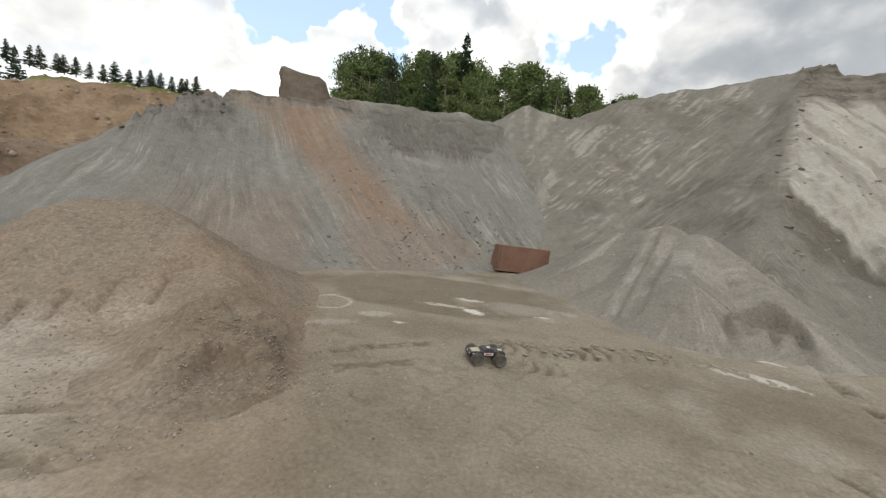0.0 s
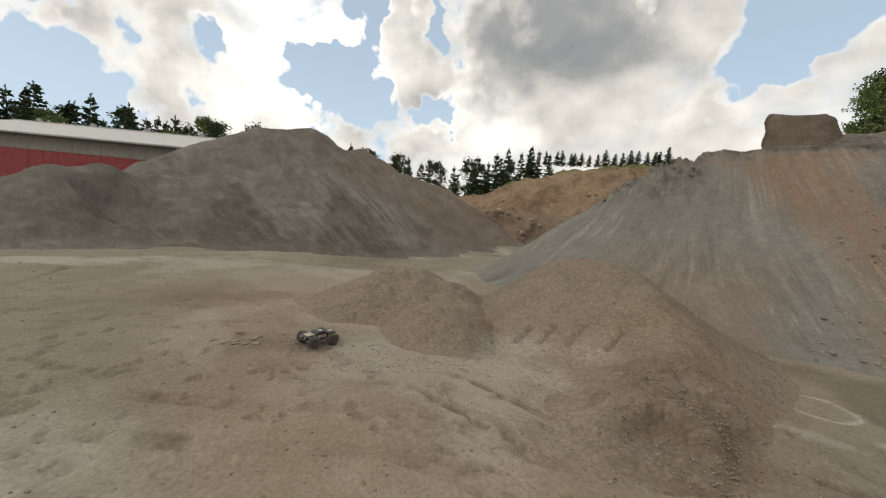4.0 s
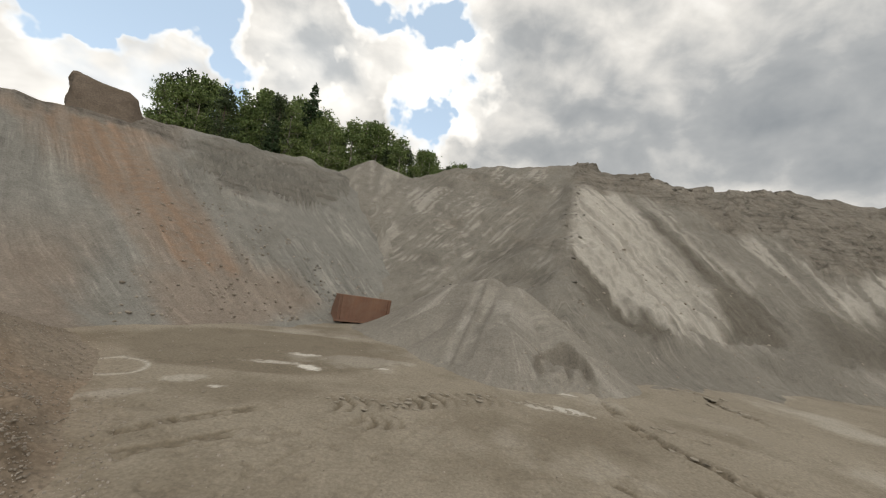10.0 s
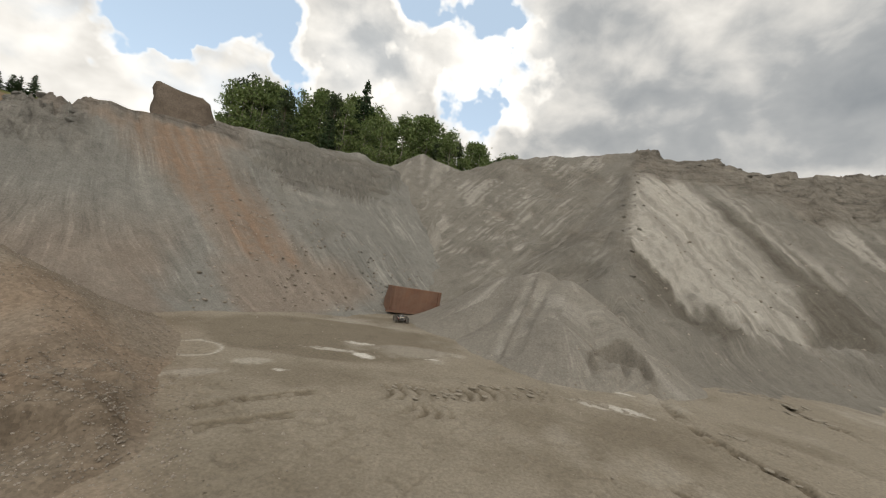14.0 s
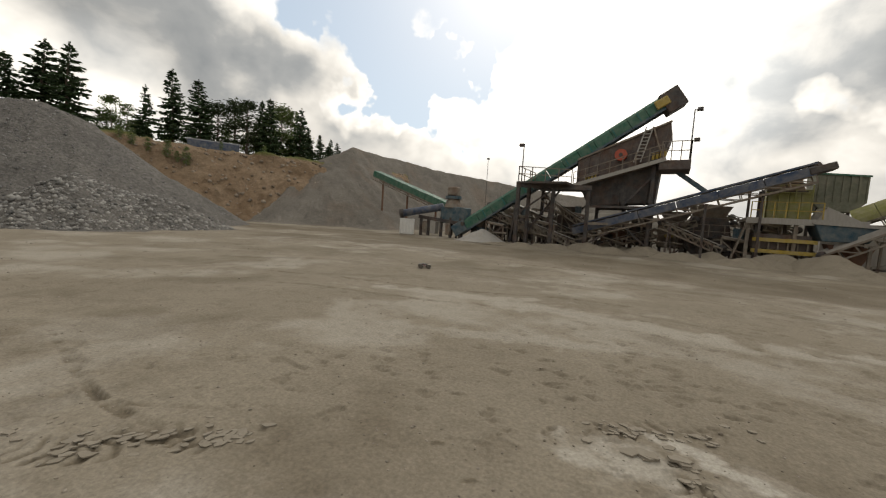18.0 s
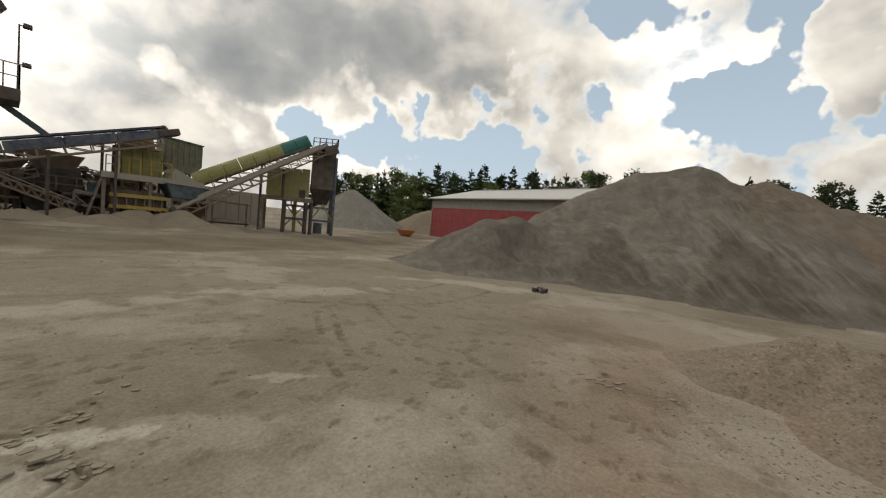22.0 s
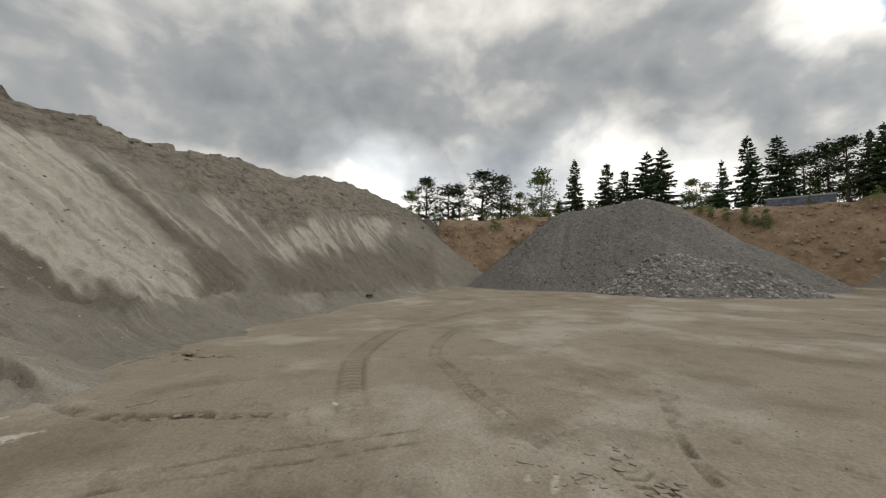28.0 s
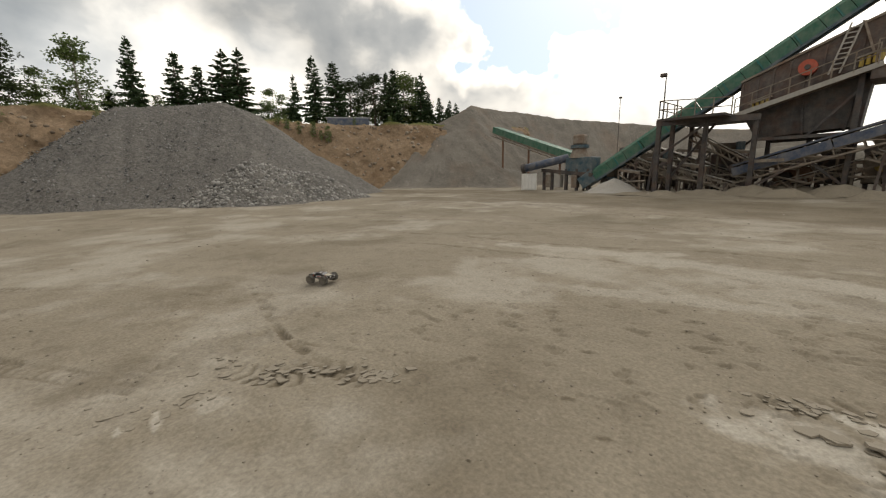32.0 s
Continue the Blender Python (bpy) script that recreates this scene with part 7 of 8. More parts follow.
def tube_conveyor():
    pl = Plant("covered_conveyor", "yellow-green covered conveyor with a green end", "conveyor", (-12, -30, 0))
    p, q = Vector((-9.2, -31.9, 2.9)), Vector((-16.1, -28.9, 7.0))
    d = (q - p).normalized()
    s = d.cross(Vector((0, 0, 1))).normalized()
    n = s.cross(d)
    prof = [(0.75 * math.cos(a), 0.1 + 0.75 * math.sin(a)) for a in np.linspace(-0.25, math.pi + 0.25, 12)]
    ln = (q - p).length
    for k in range(8):
        a, b = p + d * (ln * k / 8), p + d * (ln * (k + 1) / 8 - 0.03)
        vs = [o + s * u + n * v for o in (a, b) for u, v in prof]
        m = len(prof)
        pl.add("cover", Geo().add(vs, [(i, (i + 1) % m, m + (i + 1) % m, m + i) for i in range(m)] + [tuple(range(m)), tuple(range(m, 2 * m))]), TEAL if k > 5 else OLIVE, "green end cover" if k > 5 else "", smooth=False)
    truss(pl, p - n * 0.12, q - n * 0.12, 1.3, 0.5, DUSTSTEEL, 9)
    o = p.lerp(q, 0.55)
    for k in (-0.6, 0.6):
        pl.add("leg", Geo().beam(o + s * k, Vector((o.x, o.y, 0)) + s * k, 0.14), DARKSTEEL)
        e = p.lerp(q, 0.03)
        pl.add("leg", Geo().beam(e + s * k, Vector((e.x, e.y, 0)) + s * k, 0.14), DARKSTEEL)
    pb = Plant("belt_conveyor", "open lattice belt conveyor up to the silo", "conveyor", (-12, -28.8, 0))
    p, q = Vector((-7.4, -30.0, 0.95)), Vector((-16.1, -26.9, 6.75))
    belt_run(pb, p, q, 0.9, DUSTSTEEL, 16)
    truss(pb, p - Vector((0, 0, 0.06)), q - Vector((0, 0, 0.06)), 0.95, 0.5, DUSTSTEEL, 15)
    for k in (-0.5, 0.5):
        pb.add("skirt", Geo().beam(p + Vector((0, k, 0.18)), q + Vector((0, k, 0.18)), 0.05, 0.16), CONCRETE)
    pb.add("leg", Geo().beam((-9.1, -29.4, 1.6), (-9.1, -29.4, 0), 0.14), DUSTSTEEL)
    pb.add("leg", Geo().beam((-13.6, -27.9, 4.6), (-13.6, -27.9, 2.6), 0.14), DARKSTEEL)
    pb.add("head_frame", Geo().beam(q - Vector((0, 0, 0.4)), q + Vector((-0.9, 0.3, 0.0)), 1.1, 0.7), BROWNSTEEL, bevel=0.05)


def silo():
    a, b = Vector((-13.0, -29.3, 0)), Vector((-16.4, -27.5, 0))
    ex = (b - a).normalized()
    ey = Vector((ex.y, -ex.x, 0))
    if ey.dot(a) < 0:
        ey = -ey
    pl = Plant("silo", "yellow-green steel silo with a tall dark bin on legs", "silo", a + ex * 2)

    def at(u, v, z):
        o = a + ex * (0.8 * u) + ey * v
        return (o.x, o.y, z)

    def block(u0, v0, z0, u1, v1, z1):
        return Geo().hexa([at(u0, v0, z0), at(u1, v0, z0), at(u1, v1, z0), at(u0, v1, z0), at(u0, v0, z1), at(u1, v0, z1), at(u1, v1, z1), at(u0, v1, z1)])

    for k in range(5):
        pl.add("wall_panel", block(0.76 * k, 0, 2.75, 0.76 * (k + 1) - 0.02, 0.08, 4.75 + 0.06 * k), OLIVE)
    pl.add("body", block(0.03, 0.09, 2.75, 3.78, 2.8, 4.7), OLIVE, bevel=0.02)
    pl.add("base_beam", block(-0.4, -0.12, 2.45, 4.2, 0.12, 2.72), DUSTSTEEL)
    pl.add("base_beam", block(-0.4, 2.6, 2.45, 4.2, 2.8, 2.72), DUSTSTEEL)
    pl.add("hatch", block(2.9, -0.06, 2.75, 3.45, 0.0, 3.35), DARKSTEEL)
    pl.add("sign_board", block(3.45, -0.1, 2.4, 3.7, -0.05, 2.85), WHITEBOX, "small white board")
    # the tall dark bin
    for k in range(4):
        pl.add("bin_panel", block(3.95 + 0.55 * k, 0.25, 3.6, 3.95 + 0.55 * (k + 1) - 0.02, 0.33, 6.85 + 0.06 * k), BINSTEEL)
    pl.add("bin_body", block(3.97, 0.35, 3.6, 6.12, 2.9, 6.85), BINSTEEL)
    pl.add("bin_cone", Geo().hexa([at(4.5, 0.9, 2.4), at(5.6, 0.9, 2.4), at(5.6, 2.2, 2.4), at(4.5, 2.2, 2.4), at(3.97, 0.35, 3.6), at(6.12, 0.35, 3.6), at(6.12, 2.9, 3.6), at(3.97, 2.9, 3.6)]), DARKSTEEL)
    pl.railing(at(3.9, 0.2, 6.9), at(6.2, 0.2, 7.05), 0.6, 5)
    pl.railing(at(6.2, 0.2, 7.05), at(6.2, 2.9, 7.05), 0.6, 4)
    for u, v, top, mat in ((-0.3, 0.0, 2.5, DUSTSTEEL), (1.6, 0, 2.5, DARKSTEEL), (3.6, 0, 2.5, DARKSTEEL), (4.1, 0, 2.6, DARKSTEEL), (6.15, 0.3, 6.2, BLUE), (-0.3, 2.7, 2.5, DUSTSTEEL), (1.6, 2.7, 2.5, OLIVE), (3.6, 2.7, 2.5, DARKSTEEL), (6.15, 2.8, 6.2, DARKSTEEL), (2.6, 1.2, 2.5, OLIVE)):
        pl.add("leg", Geo().beam(at(u, v, -0.1), at(u, v, top), 0.2, 0.2), mat)
    for z in (1.1, 2.1):
        pl.add("tie_beam", Geo().beam(at(1.6, 0.02, z), at(3.6, 0.02, z), 0.12, 0.16), DARKSTEEL)
        pl.add("tie_beam", Geo().beam(at(4.1, 0.02, z), at(6.15, 0.3, z), 0.12, 0.16), BLUE)
    for p, q in ((at(1.6, 2.7, 0.3), at(3.6, 2.7, 2.3)), (at(3.6, 2.7, 0.3), at(1.6, 2.7, 2.3)), (at(4.1, 0, 1.1), at(5.2, 0.15, 2.4)), (at(6.15, 0.3, 1.1), at(5.2, 0.15, 2.4)), (at(2.2, 0.6, 2.5), at(2.6, 0.6, 1.2))):
        pl.add("brace", Geo().beam(p, q, 0.1), OLIVE)
    pl.add("drum", Geo().tube(at(4.9, 1.6, 0), at(4.9, 1.6, 0.9), 0.35, n=14), BLUE, "blue barrel", smooth=False)


def west_units():
    pl = Plant("motor_unit", "teal motor unit with a blue tube conveyor", "machine", (18.5, -30, 0))
    pl.add("tube", Geo().tube((21.7, -28.9, 1.95), (18.3, -30.4, 2.75), 0.34, n=16), BLUE, "blue tube", smooth=True)
    pl.add("tube_cap", Geo().tube((21.95, -28.8, 1.9), (21.65, -28.9, 1.96), 0.42, n=16), DARKSTEEL)
    pl.add("housing", Geo().box(15.9, -31.4, 1.3, 18.3, -29.9, 2.75), TEALBLUE, bevel=0.06)
    pl.add("stack", Geo().tube((17.4, -30.6, 2.7), (17.4, -30.6, 3.5), 0.85, 0.55, 16), DUSTSTEEL)
    pl.add("stack", Geo().tube((17.4, -30.6, 3.5), (17.4, -30.6, 3.75), 0.75, 0.75, 16), TEALBLUE)
    pl.add("hood", Geo().box(16.9, -31.0, 3.75, 17.9, -30.2, 4.6), DUSTSTEEL, bevel=0.12)
    for x in (16.2, 17.2, 18.2, 19.6, 20.4):
        pl.add("leg", Geo().beam((x, -30.0, 0), (x, -30.0, 1.8), 0.22), DARKSTEEL)
    for x, w, mat in ((19.0, 0.6, CONCRETE), (19.9, 0.5, DUSTSTEEL), (17.4, 0.5, DUSTSTEEL)):
        pl.add("cabinet", Geo().box(x - w / 2, -30.4, 0.25, x + w / 2, -29.8, 1.35), mat, bevel=0.02)
    pl.add("beam", Geo().beam((20.6, -29.9, 1.75), (15.8, -29.9, 1.3), 0.2, 0.3), DARKSTEEL)
    wb = Plant("white_box", "white sheet-metal cabinet on the ground", "cabinet", (21.3, -29, 0))
    wb.add("body", Geo().hexa([(21.85, -28.6, 0.02), (20.75, -29.35, 0.02), (21.4, -30.3, 0.02), (22.5, -29.55, 0.02), (21.85, -28.6, 1.46), (20.75, -29.35, 1.46), (21.4, -30.3, 1.46), (22.5, -29.55, 1.46)]), WHITEBOX, bevel=0.03)
    wb.add("door", Geo().hexa([(21.75, -28.64, 0.1), (20.9, -29.22, 0.1), (20.93, -29.26, 0.1), (21.78, -28.68, 0.1), (21.75, -28.62, 1.38), (20.9, -29.2, 1.38), (20.93, -29.26, 1.38), (21.78, -28.68, 1.38)]), WHITEBOX)
    fc = Plant("covered_conveyor", "distant green conveyor sloping down to the motor unit", "conveyor", (26, -36, 0))
    p, q = Vector((32.5, -37.4, 6.7)), Vector((19.0, -33.8, 2.7))
    for k in range(7):
        fc.add("cover_panel", Geo().beam(p.lerp(q, k / 7), p.lerp(q, (k + 1) / 7 - 0.004), 1.1, 0.7), GREEN)
    truss(fc, p - Vector((0, 0, 0.4)), q - Vector((0, 0, 0.4)), 1.0, 0.35, DUSTSTEEL, 10)
    for t in (0.1, 0.45, 0.8):
        o = p.lerp(q, t)
        fc.add("leg", Geo().beam(o, (o.x, o.y, 0), 0.16), RUST)


def inner_conveyors():
    rnd = random.Random(4)
    for p, q, w in (((13.6, -31.2, 2.6), (8.2, -31.6, 0.7), 0.7), ((12.8, -33.5, 3.4), (6.0, -32.6, 0.9), 0.8), ((9.2, -31.0, 4.0), (5.4, -32.0, 1.6), 0.6), ((8.6, -34.6, 0.8), (1.8, -34.9, 3.6), 0.8), ((4.8, -31.6, 0.5), (-1.2, -31.9, 2.7), 0.7), ((-0.6, -35.2, 3.6), (-7.2, -35.0, 2.4), 0.7), ((0.8, -30.9, 2.4), (-2.8, -31.2, 0.9), 0.6), ((10.6, -30.2, 1.9), (6.2, -30.6, 0.5), 0.6), ((14.6, -32.6, 3.2), (10.6, -32.2, 0.6), 0.6), ((7.4, -35.2, 3.0), (12.4, -35.6, 1.2), 0.7), ((2.6, -35.8, 0.7), (-3.6, -35.9, 3.1), 0.7), ((-3.6, -34.4, 2.6), (-7.8, -34.2, 0.9), 0.6)):
        pl = Plant("belt_conveyor", "dusty tan belt conveyor inside the plant", "conveyor", ((p[0] + q[0]) / 2, (p[1] + q[1]) / 2, 0), "inner conveyors")
        belt_run(pl, p, q, w, DUSTSTEEL, 7, CONCRETE)
        truss(pl, Vector(p) - Vector((0, 0, 0.05)), Vector(q) - Vector((0, 0, 0.05)), w, 0.4, DUSTSTEEL, 8)
        for t in (0.15, 0.85):
            o = Vector(p).lerp(Vector(q), t)
            pl.add("leg", Geo().beam(o + Vector((0, w / 2, 0)), (o.x + 0.2, o.y + w / 2, 0), 0.12), BROWNSTEEL)
            pl.add("leg", Geo().beam(o - Vector((0, w / 2, 0)), (o.x - 0.2, o.y - w / 2, 0), 0.12), BROWNSTEEL)
    for x, y, w, h, mat in ((12.0, -33.0, 1.6, 1.7, DUSTSTEEL), (7.6, -33.4, 1.8, 2.6, BROWNSTEEL), (4.0, -33.0, 1.8, 1.6, RUST), (0.0, -35.0, 2.2, 2.6, DUSTSTEEL), (-5.5, -35.4, 3.0, 2.2, CONCRETE), (13.6, -34.5, 2.0, 2.2, BROWNSTEEL), (9.4, -35.2, 1.6, 1.5, DUSTSTEEL), (2.4, -35.0, 1.5, 2.0, DARKSTEEL), (-2.6, -35.6, 1.4, 1.5, DUSTSTEEL), (14.9, -31.6, 0.9, 1.1, TEALBLUE)):
        pl = Plant("machine", "dusty brown machine housing inside the plant", "machine", (x, y, 0), "inner machines")
        pl.add("body", Geo().box(x - w / 2, y - 0.7, 0.5, x + w / 2, y + 0.7, h), mat, bevel=0.08)
        pl.add("hopper", Geo().hexa([(x - w * 0.3, y - 0.5, h), (x + w * 0.3, y - 0.5, h), (x + w * 0.3, y + 0.5, h), (x - w * 0.3, y + 0.5, h), (x - w * 0.5, y - 0.8, h + 0.7), (x + w * 0.5, y - 0.8, h + 0.7), (x + w * 0.5, y + 0.8, h + 0.7), (x - w * 0.5, y + 0.8, h + 0.7)]), DUSTSTEEL)
        for sx in (-1, 1):
            pl.add("leg", Geo().box(x + sx * w * 0.4 - 0.1, y + 0.4, 0, x + sx * w * 0.4 + 0.1, y + 0.6, 0.6), DARKSTEEL)
            pl.add("leg", Geo().box(x + sx * w * 0.4 - 0.1, y - 0.6, 0, x + sx * w * 0.4 + 0.1, y - 0.4, 0.6), DARKSTEEL)
        pl.add("pulley", Geo().tube((x + 0.3, y + 0.7, h * 0.6), (x + 0.3, y + 0.82, h * 0.6), 0.35, n=16), YELLOW if w > 2 else DARKSTEEL)
    # concrete wall slabs beyond
    wall = Plant("slab_wall", "wall of pale concrete slabs behind the conveyors", "wall", (-11.5, -35.5, 0))
    for k in range(7):
        wall.add("slab", Geo().box(-8.6 - 1.0 * k - 0.96, -36.0, 0, -8.6 - 1.0 * k, -35.7, 2.9), CONCRETE)
    fr = Plant("pipe_frame", "low dusty pipe frame beside the silo", "frame", (-11.6, -31.5, 0))
    for x in (-10.2, -12.6):
        fr.add("post", Geo().beam((x, -31.6, 0), (x, -31.6, 1.9), 0.1), DUSTSTEEL)
    fr.add("top_bar", Geo().beam((-10.0, -31.6, 1.9), (-12.8, -31.6, 1.75), 0.1), DUSTSTEEL)
    fr.add("bottom_bar", Geo().beam((-10.0, -31.6, 0.3), (-12.8, -31.6, 0.25), 0.12), DARKSTEEL)


def support_frames():
    """Low frames of dusty beams that carry belts and walkways under the plant."""
    rnd = random.Random(15)
    for x, y, w, h in ((13.2, -30.6, 1.6, 1.5), (11.4, -31.4, 1.8, 2.3), (8.8, -30.2, 1.5, 1.8), (7.0, -31.8, 1.7, 2.7), (4.4, -31.2, 1.6, 1.6), (3.0, -32.4, 1.8, 2.6), (0.6, -31.6, 1.5, 1.7), (-0.9, -32.6, 1.5, 2.2), (-3.4, -31.2, 1.3, 1.5), (15.4, -32.8, 1.7, 2.0), (-4.6, -32.8, 1.4, 2.1), (10.0, -34.0, 2.2, 2.9)):
        pl = Plant("support_frame", "low frame of dusty steel beams under the plant", "frame", (x, y, 0), "frames under the plant")
        d = rnd.uniform(0.8, 1.3)
        for sx in (-1, 1):
            for sy in (0, 1):
                pl.add("post", Geo().beam((x + sx * w / 2, y - sy * d, 0), (x + sx * w / 2, y - sy * d, h + 0.12 * sx), 0.11), DUSTSTEEL if sy == 0 else BROWNSTEEL)
        for sy in (0, 1):
            pl.add("top_bar", Geo().beam((x - w / 2, y - sy * d, h - 0.12), (x + w / 2, y - sy * d, h + 0.12), 0.12, 0.16), DUSTSTEEL)
        pl.add("deck", Geo().hexa([(x - w / 2, y - d, h - 0.05), (x + w / 2, y - d, h + 0.19), (x + w / 2, y, h + 0.19), (x - w / 2, y, h - 0.05), (x - w / 2, y - d, h + 0.01), (x + w / 2, y - d, h + 0.25), (x + w / 2, y, h + 0.25), (x - w / 2, y, h + 0.01)]), CONCRETE)
        pl.add("brace", Geo().beam((x - w / 2, y + 0.05, 0.2), (x + w / 2, y + 0.05, h - 0.1), 0.08), DUSTSTEEL)
        if rnd.random() < 0.6:
            pl.add("brace", Geo().beam((x + w / 2, y + 0.1, 0.2), (x - w / 2, y + 0.1, h - 0.2), 0.08), BROWNSTEEL)
        pl.add("pipe", Geo().tube((x - w * 0.8, y + 0.2, h * rnd.uniform(0.3, 0.6)), (x + w * 0.8, y + 0.2, h * rnd.uniform(0.4, 0.9)), 0.07, n=8), DUSTSTEEL)
        pl.add("drum", Geo().tube((x - 0.25, y - d * 0.5, h + 0.12), (x - 0.25, y - d * 0.5, h + rnd.uniform(0.4, 0.8)), rnd.uniform(0.2, 0.34), n=12), rnd.choice([DUSTSTEEL, BROWNSTEEL, TEALBLUE, DARKSTEEL]))


support_frames()


def lamp_post(x, y, z0, z1, heads):
    pl = Plant("lamp_post", "slim steel post with floodlights", "lamp post", (x, y, z0), "floodlights")
    pl.add("pole", Geo().tube((x, y, z0), (x, y, z1), 0.05, 0.035, 8), DARKSTEEL)
    for dx, z in heads:
        pl.add("arm", Geo().beam((x, y, z), (x + dx, y, z + 0.05), 0.05), DARKSTEEL)
        pl.add("floodlight", Geo().hexa([(x + dx - 0.18, y - 0.15, z - 0.06), (x + dx + 0.18, y - 0.15, z - 0.06), (x + dx + 0.18, y + 0.15, z - 0.02), (x + dx - 0.18, y + 0.15, z - 0.02), (x + dx - 0.16, y - 0.15, z + 0.16), (x + dx + 0.16, y - 0.15, z + 0.16), (x + dx + 0.16, y + 0.1, z + 0.16), (x + dx - 0.16, y + 0.1, z + 0.16)]), DARKSTEEL)


green_conveyor()
screen_tower()
blue_conveyor()
crusher()
feeder()
container_box()
tube_conveyor()
silo()
west_units()
inner_conveyors()
lamp_post(10.2, -28.1, 4.7, 7.6, ((0.16, 7.5),))
lamp_post(-0.45, -31.0, 6.6, 10.0, ((-0.3, 9.95), (-0.3, 7.95)))
lamp_post(25.2, -54.2, 0.0, 11.2, ((0.0, 11.0),))
for n_, (az_, r_, z_, w_) in enumerate([(158, 29.6, 0.25, 2.5), (165, 29.3, 0.45, 3.0), (169.5, 29.8, 0.7, 1.2), (177, 30.3, 0.75, 1.2), (173, 32, 0.6, 3.0), (184, 30.5, 0.55, 2.0), (190, 29.8, 0.9, 2.2), (194, 29.4, 1.0, 1.8), (155, 32.5, 0.95, 0.3), (199, 29.4, 0.45, 1.5), (161, 28.4, 0.3, 1.6), (172.5, 28.8, 0.42, 1.8), (180.5, 28.9, 0.5, 1.9), (187, 28.5, 0.55, 1.6), (196.5, 28.2, 0.5, 1.7)]):
    heap("dust_spill", [(az_ - w_ * 0.6, r_, z_ * 0.8), (az_ + w_ * 0.3, r_, z_), (az_ + w_ * 0.8, r_ + 0.3, z_ * 0.7)], 0.55, 0.12, SAND if n_ != 8 else CONCRETE, "low spill of pale stone dust under the plant", 700 + 3 * n_, top=0.3, rough=0.12, gully=0.03, foot=0.12, category="spill", margin=0.4)


def small_far_things():
    sk = Plant("skip", "small orange steel skip on the ground", "skip", bearing(-136.6, 44))
    o = bearing(-136.6, 44)
    org = paint("orange_paint", (0.50, 0.15, 0.02), 0.5, 0.0, 0.3)
    sk.add("body", Geo().hexa([(o.x - 0.5, o.y - 0.4, 0.15), (o.x + 0.5, o.y - 0.4, 0.15), (o.x + 0.5, o.y + 0.4, 0.15), (o.x - 0.5, o.y + 0.4, 0.15), (o.x - 0.95, o.y - 0.6, 0.75), (o.x + 0.95, o.y - 0.6, 0.75), (o.x + 0.95, o.y + 0.6, 0.75), (o.x - 0.95, o.y + 0.6, 0.75)]), org)
    sk.add("skid", Geo().box(o.x - 0.5, o.y - 0.3, 0, o.x + 0.5, o.y + 0.3, 0.15), DARKSTEEL)
    c = bearing(118.2, 62, 8.75)
    bb = Plant("site_hut", "low blue site hut on the bank among trees", "hut", c)
    ex, ey = bearing(118.2 + 90, 1), bearing(118.2, 1)
    for u0, u1, z0, z1, mat, nm in ((-3.0, 3.0, 0, 1.15, BLUE, "wall"), (-3.15, 3.15, 1.15, 1.3, GALV, "roof")):
        bb.add(nm, Geo().hexa([tuple(c + ex * u + ey * v + Vector((0, 0, z))) for z in (z0, z1) for u, v in ((u0, -1.1), (u1, -1.1), (u1, 1.1), (u0, 1.1))]), mat)


small_far_things()
heap("dust_mound", [(160, 44, 2.6), (172, 43, 3.4), (184, 42, 2.8), (192, 42, 3.3), (198, 41, 2.2)], 0.6, 0.35, DUSTY, "low pale heap of stone dust inside the plant", 811, top=0.5, rough=0.12, gully=0.15, foot=0.4)

# ---- the toy truck ----


